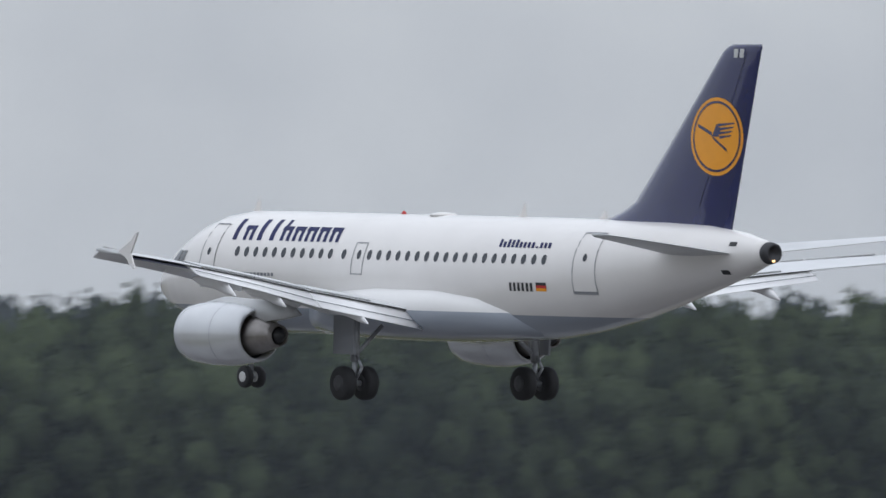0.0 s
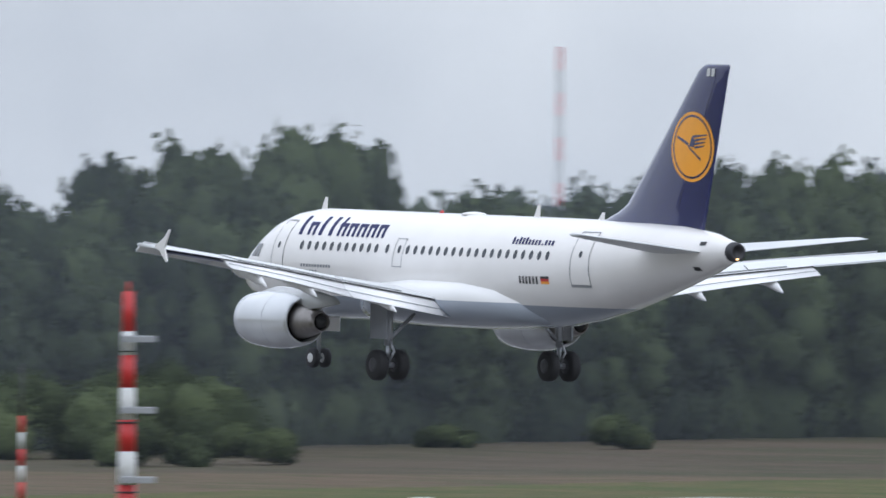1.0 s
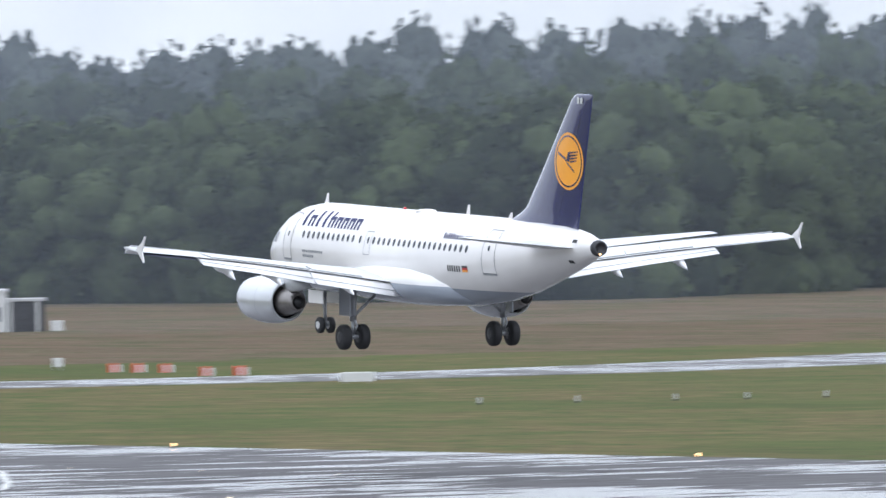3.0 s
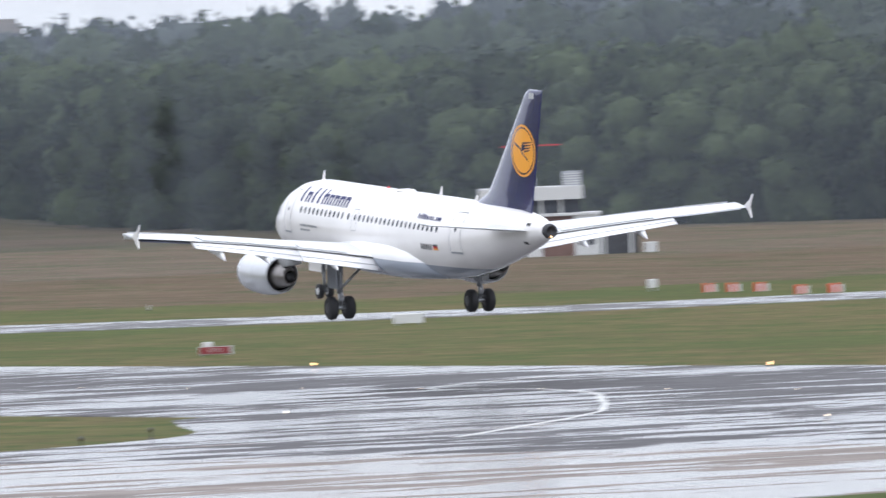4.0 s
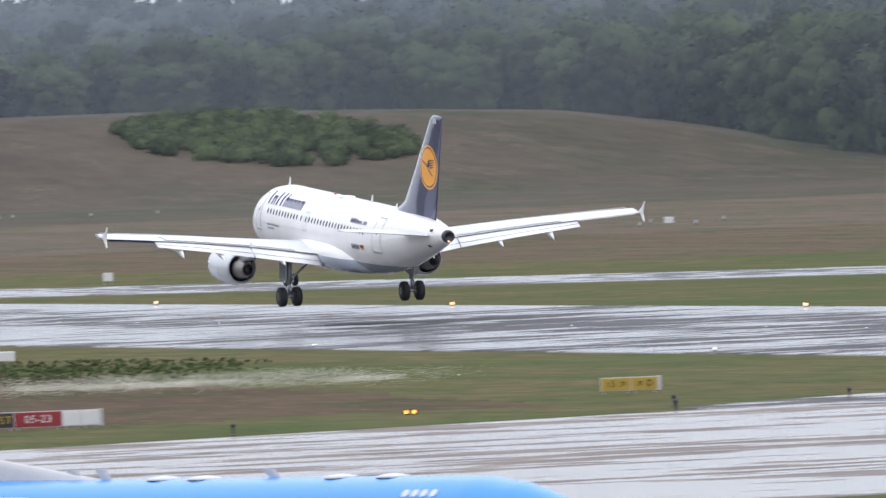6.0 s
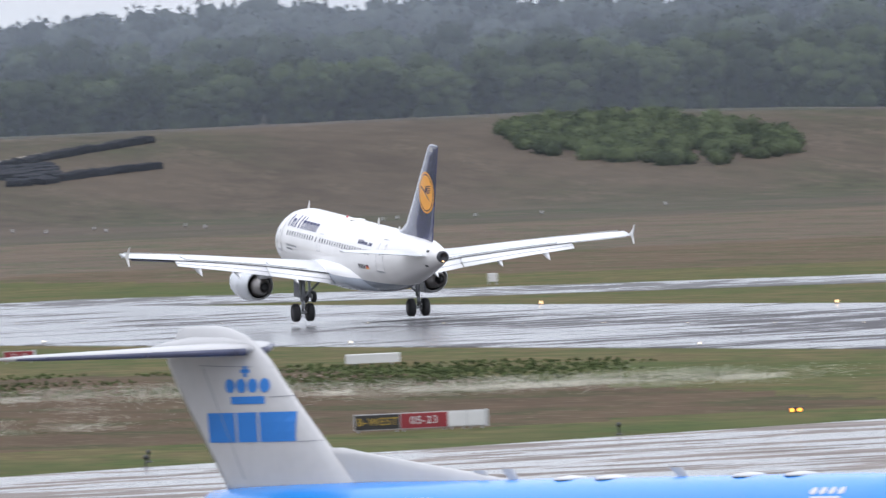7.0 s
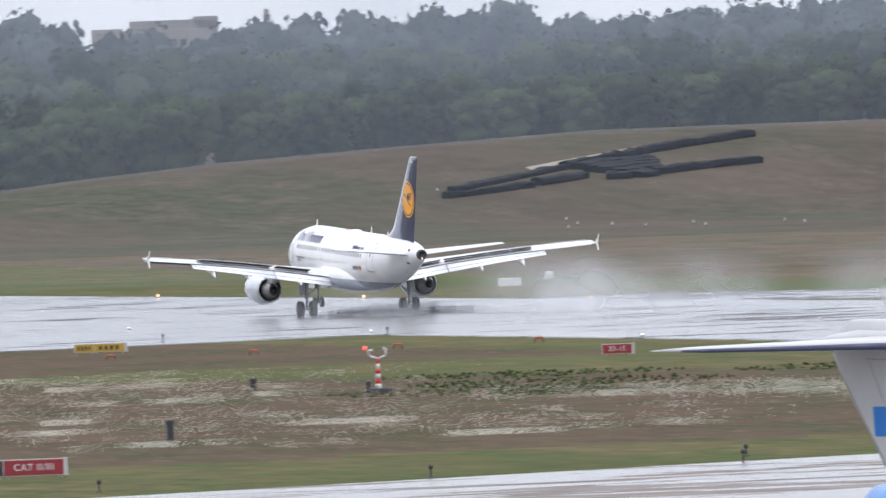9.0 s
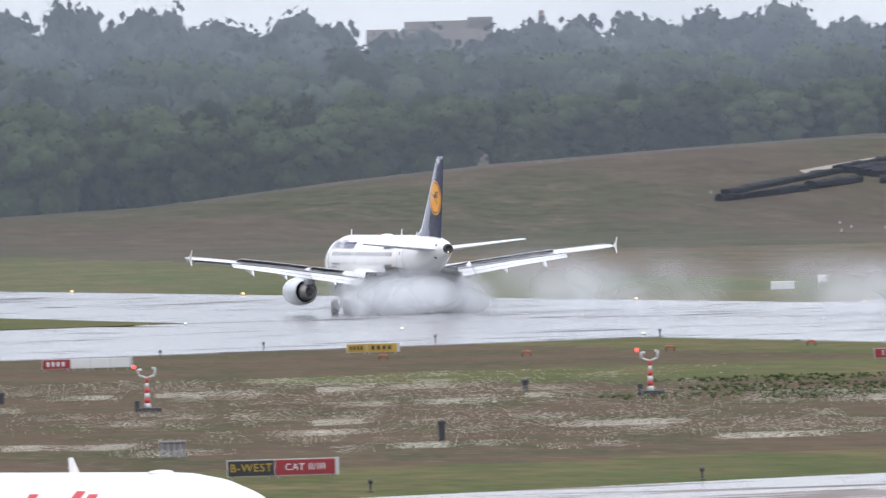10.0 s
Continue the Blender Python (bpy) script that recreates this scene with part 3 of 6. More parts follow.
def build_airliner():
    jet = empty("airliner", pose(RX, 420, 17), "white landing airliner with navy tail, yellow disc and lowered wheels", "airplane")
    # fuselage, with grey belly
    ys = sorted(set([p[0] for p in FUS] + list(np.arange(-17, 15.5, 0.75))), reverse=True)
    n = 56
    rings = []
    for y in ys:
        cz, rx, rz = table_at(FUS, y)
        rings.append([(rx * math.cos(2 * math.pi * k / n), y, cz + rz * math.sin(2 * math.pi * k / n)) for k in range(n)])
    fus = part("fuselage", mesh_of("fuselage", *loft(rings), split_paint("white_over_grey", (0.76, 0.735, 0.715), (0.27, 0.3, 0.35), 2.66), True), jet)
    side = lambda y, z, off=0.008: fus_left(FUS, y, z, off)
    far = lambda y, z, off=0.008: (-side(y, z, off)[0], y, side(y, z, off)[2])
    # belly fairing
    fair = []
    for y, w, h, z in ((6.6, 0.5, 0.3, 2.3), (5.6, 1.6, 0.72, 2.48), (4.2, 2.1, 0.95, 2.66), (1.5, 2.28, 1.06, 2.72), (-2.0, 2.3, 1.04, 2.7), (-4.2, 2.12, 0.88, 2.64), (-5.6, 1.7, 0.66, 2.52), (-6.8, 0.8, 0.36, 2.36)):
        fair.append([(w * math.copysign(abs(math.cos(a)) ** 0.7, math.cos(a)), y, z + h * math.copysign(abs(math.sin(a)) ** 0.85, math.sin(a))) for a in [2 * math.pi * k / 32 for k in range(32)]])
    part("belly_fairing", mesh_of("belly_fairing", *loft(fair), split_paint("fairing_paint", (0.78, 0.77, 0.76), (0.3, 0.33, 0.38), 2.72), True), fus, "smooth white and grey belly fairing")
    # windows
    for y in [9.41 - 0.534 * k for k in range(11)] + [3.3] + [1.85 - 0.5355 * k for k in range(19)]:
        for sd in (side, far):
            part("window", mesh_of("window", *oval(sd, y, 4.53, 0.125, 0.175, 12), GLASSD), fus)
    part("window", mesh_of("window", *oval(side, 2.44, 4.53, 0.11, 0.16, 12), GLASSD), fus)
    # doors
    for y0, y1, z0, z1 in ((10.62, 11.58, 3.35, 5.45), (-10.42, -9.28, 3.48, 5.46)):
        door = part("door", mesh_of("door", *patch(lambda a, b: side(a, b, 0.012), ((y0, z0), (y1, z0), (y1, z1), (y0, z1)), 3, 8), WHITE, True), fus)
        part("door_seam", mesh_of("door_seam", *outline(lambda a, b: side(a, b, 0.02), y0, y1, z0, z1, 0.035), SEAM), door, "thin grey seam")
        part("door_window", mesh_of("door_window", *oval(lambda a, b: side(a, b, 0.02), (y0 + y1) / 2, z0 + 1.15, 0.1, 0.13, 10), GLASSD), door)
        part("sill", mesh_of("sill", *patch(lambda a, b: side(a, b, 0.025), ((y0, z0 - 0.06), (y1, z0 - 0.06), (y1, z0), (y0, z0)), 2, 1), STEEL), door)
    ex = part("emergency_exit", mesh_of("emergency_exit", *outline(lambda a, b: side(a, b, 0.014), 2.12, 2.78, 3.86, 4.94, 0.03), SEAM), fus, "small overwing exit outline")
    # cockpit windows
    for z0, z1, ya, yb, yc, yd in ((4.02, 4.5, 14.15, 13.55, 13.2, 13.75), (4.02, 4.5, 13.48, 12.9, 12.75, 13.12)):
        for sd in (side, far):
            part("cockpit_window", mesh_of("cockpit_window", *patch(lambda a, b: sd(a, b, 0.015), ((ya, z0), (yb, z0), (yc, z1), (yd, z1)), 3, 3), GLASSD), fus, "dark cockpit pane")
    # plain bars and arches in place of the lettering
    def stroke(ya, yb, z0, z1, n=4):
        lean = 0.28
        return patch(lambda a, b: side(a, b, 0.012), ((ya, z0), (yb, z0), (yb + lean * (z1 - z0), z1), (ya + lean * (z1 - z0), z1)), 2, n)

    tall, low = 0.7, 0.49
    for k, kind in enumerate("bnbbhnnnn"):
        ya = 10.08 - k * 0.705
        if kind == "b":
            shape = [stroke(ya - 0.12, ya - 0.36, 4.92, 4.92 + tall)]
        else:
            shape = [stroke(ya - 0.02, ya - 0.2, 4.92, 4.92 + (tall if kind == "h" else low)), stroke(ya - 0.38, ya - 0.56, 4.92, 4.92 + low), stroke(ya + 0.135, ya - 0.405, 4.92 + low - 0.14, 4.92 + low, 1)]
        part("title_bar", mesh_of("title_bar", *joined(shape), TITLE), fus, "dark blue upright bar" if kind == "b" else "dark blue arch")
    bars = [stroke(-5.15 - k * 0.22, -5.29 - k * 0.22, 4.91, 4.91 + h, 2) for k, h in enumerate((0.26, 0.18, 0.26, 0.24, 0.26, 0.18, 0.18, 0.18, 0.18, 0.05, 0.18, 0.18, 0.18))]
    for b in bars:
        part("small_title_bar", mesh_of("small_title_bar", *b, TITLE), fus, "small dark title bar")
    for k in range(6):
        part("registration_bar", mesh_of("registration_bar", *patch(lambda a, b: side(a, b, 0.012), ((-6.08 - k * 0.215, 3.47), (-6.2 - k * 0.215, 3.47), (-6.2 - k * 0.215, 3.75), (-6.08 - k * 0.215, 3.75)), 1, 2), BLACK), fus, "dark registration bar")
    def band(z0, z1):
        return patch(lambda a, b: side(a, b, 0.012), ((-7.46, z0), (-7.98, z0), (-7.98, z1), (-7.46, z1)), 2, 1)

    flag = part("flag", mesh_of("flag", *band(3.675, 3.77), BLACK), fus, "black, red and gold flag")
    part("stripe", mesh_of("stripe", *band(3.58, 3.675), RED), flag, "red stripe")
    part("stripe", mesh_of("stripe", *band(3.485, 3.58), YELLOW), flag, "gold stripe")
    bars = [patch(lambda a, b: side(a, b, 0.012), ((9.3 - k * 0.2, 3.72), (9.17 - k * 0.2, 3.72), (9.17 - k * 0.2, 3.83), (9.3 - k * 0.2, 3.83)), 1, 1) for k in range(11)]
    bars += [patch(lambda a, b: side(a, b, 0.012), ((9.3 - k * 0.2, 3.5), (9.17 - k * 0.2, 3.5), (9.17 - k * 0.2, 3.61), (9.3 - k * 0.2, 3.61)), 1, 1) for k in range(6)]
    for b in bars:
        part("marking_bar", mesh_of("marking_bar", *b, SEAM), fus)
    # tail cone, antennas, beacon, tail light
    part("exhaust", mesh_of("exhaust", *turned([(-17.45, 0.37), (-17.6, 0.375), (-17.84, 0.33), (-17.86, 0.24), (-17.7, 0.2)], "y", 24, (0, 0, 4.92)), DARKM, True), fus, "dark round exhaust of the tail cone")
    part("tail_light", mesh_of("tail_light", *turned([(-17.95, 0.02), (-17.93, 0.04), (-17.84, 0.04)], "y", 10, (-0.05, 0, 4.66)), LAMPW, True), fus, "small warm tail light")
    for y, h in ((10.86, 0.5), (-4.18, 0.48), (-8.6, 0.3)):
        zt = sum(table_at(FUS, y)[0:3:2]) - 0.03
        part("antenna", mesh_of("antenna", *loft([fin_ring(y + 0.22, y - 0.22, zt, 0.12, 4), fin_ring(y - 0.05, y - 0.25, zt + h, 0.12, 4)]), WHITE), fus, "white blade antenna")
    part("beacon", mesh_of("beacon", *turned([(5.9, 0.09), (5.96, 0.08), (6.0, 0.05), (6.02, 0.02)], "z", 12, (0, 2.45, 0)), RED, True), fus, "red beacon lamp")
    part("radome", mesh_of("radome", *turned([(5.88, 0.5), (5.96, 0.42), (6.0, 0.2), (6.01, 0.03)], "z", 16, (0, 0.2, 0)), WHITE, True), fus)
    for z, y in ((5.12, -16.25), (4.2, -15.85)):
        part("vent", mesh_of("vent", *patch(lambda a, b: side(a, b, 0.015), ((y, z), (y - 0.3, z), (y - 0.3, z + 0.14), (y, z + 0.14)), 1, 1), BLACK), fus, "small dark vent")
    # fin
    rings = [fin_ring(*fin_line(z), z, 0.1, 10) for z in (5.3, 5.6, 5.75, 5.95, 6.2, 6.5, 8, 9.5, 11.0, 11.5)]
    le, te = fin_line(11.73)
    rings.append(fin_ring(le - 0.06, te, 11.66, 0.09, 10))
    rings.append(fin_ring(le - 0.3, te + 0.02, 11.75, 0.07, 10))
    fin = part("tail_fin", mesh_of("tail_fin", *loft(rings), NAVY, True), jet, "tall navy tail fin")
    part("fin_edge", mesh_of("fin_edge", *patch(lambda a, b: fin_side(a, b, 0.01), ((fin_line(6.4)[1] + 1.75, 6.4), (fin_line(6.4)[1] + 1.73, 6.4), (fin_line(11.5)[1] + 0.66, 11.5), (fin_line(11.5)[1] + 0.68, 11.5)), 1, 8), BLACK), fin, "rudder hinge line")
    cy, czz, R = -14.86, 8.71, 1.29
    def disc(r0, r1, off):
        vs, fs = [], []
        N = 48
        rr = np.linspace(r0, r1, 5)
        for r in rr:
            for k in range(N):
                vs.append(fin_side(cy + r * math.cos(2 * math.pi * k / N), czz + r * math.sin(2 * math.pi * k / N), off))
        for i in range(4):
            for k in range(N):
                fs.append((i * N + k, i * N + (k + 1) % N, (i + 1) * N + (k + 1) % N, (i + 1) * N + k))
        return vs, fs
    emblem = part("emblem", mesh_of("emblem", *disc(0.02, R, 0.012), YELLOW), fin, "yellow disc with a blue ring")
    part("ring", mesh_of("ring", *disc(R * 0.85, R * 0.91, 0.02), NAVY), emblem, "thin blue ring")
    fs2 = lambda a, b: fin_side(a, b, 0.024)
    bird = [patch(fs2, ((cy + 0.95, czz + 0.42), (cy + 0.9, czz + 0.3), (cy + 0.2, czz + 0.02), (cy + 0.2, czz + 0.14)), 4, 1),
            patch(fs2, ((cy + 0.32, czz + 0.1), (cy + 0.1, czz - 0.12), (cy - 0.55, czz - 0.52), (cy - 0.5, czz - 0.4)), 4, 1),
            patch(fs2, ((cy + 0.2, czz + 0.0), (cy - 0.12, czz + 0.0), (cy - 0.22, czz + 0.25), (cy - 0.02, czz + 0.42)), 3, 2)]
    for k in range(4):
        z = czz + 0.42 - k * 0.135
        bird.append(patch(fs2, ((cy - 0.05 - k * 0.03, z), (cy - 0.1 - k * 0.03, z - 0.085), (cy - 0.86 + k * 0.05, z - 0.0), (cy - 0.9 + k * 0.05, z + 0.05)), 4, 1))
    part("emblem_mark", mesh_of("emblem_mark", *joined(bird), NAVY), emblem, "simple blue mark")
    part("fin_marking", mesh_of("fin_marking", *joined([patch(fs2, ((-15.68 - k * 0.29, 11.31), (-15.89 - k * 0.29, 11.31), (-15.92 - k * 0.29, 11.6), (-15.71 - k * 0.29, 11.6)), 1, 1) for k in range(2)]), SIGNW), fin, "two white bars")
    # tailplane
    for s in (-1, 1):
        rings = [airfoil((s * x, le, z), (s * x, te, z), 0.1, 6) for x, le, te, z in ((0.4, -12.9, -16.35, 4.85), (0.9, -13.1, -16.4, 4.9), (5.9, -15.75, -17.15, 5.42), (6.2, -16.1, -17.15, 5.45))]
        if s > 0:
            rings = [r[::-1] for r in rings]
        part("tailplane", mesh_of("tailplane", *loft(rings), WINGG, True), jet)
    # wings
    for s in (-1, 1):
        rings = []
        for x, t in ((1.2, 0.14), (1.9, 0.14), (4.0, 0.13), (6.4, 0.12), (8.5, 0.115), (11, 0.11), (13.5, 0.11), (15.6, 0.105), (16.5, 0.1)):
            zz = wing_z(x)
            rings.append(airfoil((s * x, wing_le(x), zz + 0.1), (s * x, wing_te(x), zz - 0.02), t, 8))
        if s > 0:
            rings = [r[::-1] for r in rings]
        wing = part("wing", mesh_of("wing", *loft(rings), WINGG, True), jet, "light grey swept wing")
        # slats drooped ahead of the leading edge
        for x0, x1 in ((2.6, 5.0), (6.5, 9.0), (9.05, 11.6), (11.65, 14.0), (14.05, 16.2)):
            rings = [airfoil((s * x, wing_le(x) + 0.42, wing_z(x) - 0.14), (s * x, wing_le(x) - 0.2, wing_z(x) + 0.24), 0.18, 5) for x in (x0, x1)]
            part("slat", mesh_of("slat", *loft(rings), FLAPW, True), wing)
        # flaps at full deflection: span station, run aft and drop below the wing's trailing edge
        for stations in (((2.05, 0.68, 0.66), (6.33, 0.76, 0.6)), ((6.4, 0.76, 0.6), (9.7, 0.66, 0.47), (13.0, 0.55, 0.36))):
            rings, ends, gap_pts = [], [], []
            for x, run, drop in stations:
                y0, z0 = wing_te(x), wing_z(x)
                nose, tip = Vector((s * x, y0 + 0.14, z0 - 0.08)), Vector((s * x, y0 - run, z0 - drop))
                rings.append(airfoil(nose, tip, 0.15, 8))
                ends.append(nose.lerp(tip, 0.68) + Vector((0, -0.01, 0.085)))
                gap_pts.append(Vector((s * x, y0 - 0.02, z0 - 0.035)))
            flap = part("flap", mesh_of("flap", *loft(rings), FLAPW, True), wing, "lowered white flap")
            part("slot", mesh_of("slot", *joined([tube(a, b, 0.014, 0.012, 6) for a, b in zip(ends, ends[1:])]), SEAM), flap, "thin grey slot line")
            # black tube drawn in place of the shade in the wing-to-flap gap
            part("gap_seal", mesh_of("gap_seal", *joined([tube(a, b, 0.02, 0.018, 6) for a, b in zip(gap_pts, gap_pts[1:])]), BLACK), flap, "black line painted for the shaded gap above the flap")
        # left aileron painted as shaded, right one in the wing's own grey
        part("aileron", mesh_of("aileron", *loft([airfoil((s * x, wing_te(x) + 0.55, wing_z(x) + 0.0), (s * x, wing_te(x) - 0.1, wing_z(x) - (0.16 if s < 0 else 0.06)), 0.14, 5) for x in (13.08, 16.2)]), AIL_SHADED if s < 0 else WINGG, True), wing, "drooped aileron")
        # flap track fairings
        for x in (4.6, 8.6, 11.4):
            y0, z0 = wing_te(x), wing_z(x) - 0.3
            prof = [(y0 + 1.5, 0.02, 0), (y0 + 0.9, 0.17, -0.02), (y0 + 0.1, 0.2, -0.08), (y0 - 0.5, 0.14, -0.32), (y0 - 1.0, 0.02, -0.55)]
            rings = [[(s * x + r * math.cos(2 * math.pi * k / 10), yy2, z0 + dz + 1.3 * r * math.sin(2 * math.pi * k / 10)) for k in range(10)] for yy2, r, dz in prof]
            part("track_fairing", mesh_of("track_fairing", *loft(rings), FLAPW, True), wing)
        # tip fence
        x = 16.5
        y0, y1, z = wing_le(x), wing_te(x), wing_z(x)
        f = [(0.0, y1 + 0.4, z + 0.06), (0, y1 - 0.28, z + 0.4), (0, y1 - 0.58, z + 0.7), (0, y1 - 0.69, z + 0.7), (0, y1 - 0.3, z + 0.0), (0, y1 - 0.52, z - 0.46), (0, y1 - 0.42, z - 0.5), (0, y1 + 0.0, z - 0.12)]
        rings = [[(s * (x + dx), p[1], p[2]) for p in f] for dx in (0.0, 0.06)]
        part("wingtip_fence", mesh_of("wingtip_fence", *loft(rings), WHITE), wing, "white wingtip fence")
        # engine
        eng = part("engine", mesh_of("engine", *turned([(7.05, 0.8), (7.2, 0.88), (7.1, 0.95), (6.6, 1.03), (5.6, 1.09), (4.6, 1.06), (3.7, 0.93), (3.5, 0.86), (3.48, 0.81), (4.0, 0.79), (6.5, 0.75)], "y", 40, (s * 5.75, -0.75, 1.8)), COWL, True), jet, "round light grey engine cowling")
        part("fan", mesh_of("fan", *turned([(6.62, 0.1), (6.4, 0.3), (6.3, 0.84), (6.2, 0.84)], "y", 24, (s * 5.75, -0.75, 1.8)), DARKM, True), eng, "dark fan face")
        part("core", mesh_of("core", *turned([(4.1, 0.74), (3.4, 0.62), (2.6, 0.42), (2.35, 0.36), (2.36, 0.31), (2.9, 0.33)], "y", 32, (s * 5.75, -0.75, 1.8)), TITAN, True), eng, "tapered metal exhaust core")
        part("duct", mesh_of("duct", *turned([(3.95, 0.8), (3.9, 0.6), (3.85, 0.5)], "y", 32, (s * 5.75, -0.75, 1.8)), BLACK, True), eng, "dark bypass duct")
        part("plug", mesh_of("plug", *turned([(2.6, 0.33), (2.3, 0.22), (2.1, 0.05)], "y", 20, (s * 5.75, -0.75, 1.8)), BLACK, True), eng, "dark exhaust plug")
        rings = [[(s * 5.75 + w, y, z) for w, y, z in ((-0.16, ya, za), (0.16, ya, za), (0.2, yb, zb), (-0.2, yb, zb))] for ya, za, yb, zb in ((5.6, 2.85, 5.6, 2.65), (4.6, 3.05, 4.6, 2.4), (2.2, 2.95, 2.2, 2.25), (0.9, 2.75, 0.6, 2.5))]
        part("pylon", mesh_of("pylon", *loft(rings), WINGG, True), eng, "grey engine pylon")
        for yy3, rr in ((4.95, 1.07),):
            part("cowl_seam", mesh_of("cowl_seam", *turned([(yy3, rr - 0.05), (yy3 - 0.01, rr + 0.006), (yy3 - 0.025, rr + 0.006), (yy3 - 0.035, rr - 0.05)], "y", 40, (s * 5.75, -0.75, 1.8)), SEAM, True), eng, "thin cowl seam")
        part("chine", mesh_of("chine", *box(s * 5.75 - s * 0.8 - 0.03, s * 5.75 - s * 0.8 + 0.03, 4.5, 5.3, 2.55, 2.9), WINGG), eng)
    # spoilers: five panels a side, hinged at the front
    spoilers = []
    for s in (-1, 1):
        for x0, x1 in ((3.6, 6.1), (6.5, 7.95), (8.0, 9.45), (9.5, 10.95), (11.0, 12.4)):
            a = Vector((s * x0, wing_te(x0) + 1.0, wing_top(x0, wing_te(x0) + 1.0)))
            b = Vector((s * x1, wing_te(x1) + 1.0, wing_top(x1, wing_te(x1) + 1.0)))
            e = Vector((s * x0, wing_te(x0) + 0.25, wing_top(x0, wing_te(x0) + 0.25)))
            ax = (b - a).normalized()
            back = (e - a) - ax * (e - a).dot(ax)
            back.normalize()
            if ax.cross(back).z < 0:
                a, b, ax = b, a, -ax
            L = (b - a).length
            up = ax.cross(back)
            m = Matrix((ax, back, up)).transposed().to_4x4()
            m.translation = a
            ob = part("spoiler", mesh_of("spoiler", *box(0.01, L - 0.01, 0.0, 0.8, -0.02, 0.02), WINGG), jet, "hinged wing spoiler panel")
            # added dark sheet: the underside's shade on the raised panel given as colour
            part("underside", mesh_of("underside", *box(0.0, L, 0.0, 0.81, -0.034, -0.021), DARKM), ob, "dark underside of the panel, its shade painted in")
            ob.matrix_local = m
            spoilers.append((ob, m.copy()))
    # landing gear
    gear = []
    for s in (-1, 1):
        leg = part("main_gear", mesh_of("main_gear", *joined([tube((s * 3.79, 0, 0.5), (s * 3.79, 0, 1.5), 0.09), tube((s * 3.79, 0, 1.3), (s * 3.75, 0.02, 2.9), 0.15), tube((s * 3.79, 0, 1.5), (s * 2.6, 0.1, 2.5), 0.07),
            tube((s * 3.25, 0, 0.58), (s * 4.33, 0, 0.58), 0.1), tube((s * 3.79, -0.12, 0.75), (s * 3.79, -0.42, 1.1), 0.05), tube((s * 3.79, -0.42, 1.1), (s * 3.79, -0.12, 1.5), 0.05)]), STEEL, True), jet, "grey steel main landing gear leg")
        wheel_set(leg, (s * 3.79 - 0.46, s * 3.79 + 0.46), 0, 0.58, 0.58, 0.2, DARKM)
        part("gear_door", mesh_of("gear_door", *box(s * 4.1 - 0.04, s * 4.1 + 0.04, -0.4, 0.75, 1.55, 2.85), GREYP), leg, "grey leg door")
        gear.append(leg)
    leg = part("nose_gear", mesh_of("nose_gear", *joined([tube((0, 11.04, 0.35), (0, 11.1, 2.2), 0.08), tube((0, 11.1, 1.1), (0, 12.2, 2.2), 0.05), tube((-0.3, 11.04, 0.38), (0.3, 11.04, 0.38), 0.06), tube((-0.2, 10.95, 1.5), (-0.2, 10.95, 1.7), 0.1)]), STEEL, True), jet, "steel nose landing gear leg")
    wheel_set(leg, (-0.26, 0.26), 11.04, 0.38, 0.38, 0.12, SIGNW)
    for s in (-1, 1):
        part("gear_door", mesh_of("gear_door", *box(s * 0.45 - 0.02, s * 0.45 + 0.02, 10.3, 11.9, 1.4, 2.0), WHITE), leg)
    gear.append(leg)
    return jet, gear, spoilers


airliner, gear_legs, spoilers = build_airliner()

# ---- woods ----
def leaf_cloud(rng, blobs, per, size, rows=5, cols=7):
    """Lumpy leaf masses with small leaf cards standing off them. Returns verts, quads and outward normals."""
    vs, fs, ns = [], [], []
    e, a = np.meshgrid(np.linspace(-1.4, 1.4, rows), np.arange(cols) * 2 * math.pi / cols, indexing="ij")
    ball = np.stack([np.cos(e) * np.cos(a), np.cos(e) * np.sin(a), np.sin(e)], -1).reshape(-1, 3)
    quads = np.array([(i * cols + j, i * cols + (j + 1) % cols, (i + 1) * cols + (j + 1) % cols, (i + 1) * cols + j) for i in range(rows - 1) for j in range(cols)])
    squash = np.array([1, 1, 0.88])
    o = 0
    for bx, by, bz, br in blobs:
        centre = np.array([bx, by, bz])
        lump = ball * (br * rng.uniform(0.6, 0.94, (len(ball), 1))) * squash
        vs.append(lump + centre)
        ns.append(ball + np.array([0, 0, 0.2]))
        fs.append(quads + o)
        o += len(ball)
        d = rng.normal(size=(per, 3))
        d /= np.linalg.norm(d, axis=1)[:, None]
        p = d * br * rng.uniform(0.72, 1.1, (per, 1)) * squash + centre
        out = d + rng.normal(size=(per, 3)) * 0.6
        t = np.cross(out, rng.normal(size=(per, 3)))
        t /= np.linalg.norm(t, axis=1)[:, None] + 1e-6
        u = np.cross(out, t)
        u /= np.linalg.norm(u, axis=1)[:, None] + 1e-6
        s = (size * rng.uniform(0.6, 1.4, per))[:, None]
        vs.append(np.stack([p - t * s - u * s * 0.7, p + t * s - u * s * 0.6, p + t * s * 0.7 + u * s, p - t * s * 0.9 + u * s * 0.8], 1).reshape(-1, 3))
        ns.append(np.repeat(d + rng.normal(size=(per, 3)) * 0.35 + np.array([0, 0, 0.2]), 4, axis=0))
        fs.append(np.arange(per * 4).reshape(-1, 4) + o)
        o += per * 4
    return np.concatenate(vs), np.concatenate(fs), np.concatenate(ns)


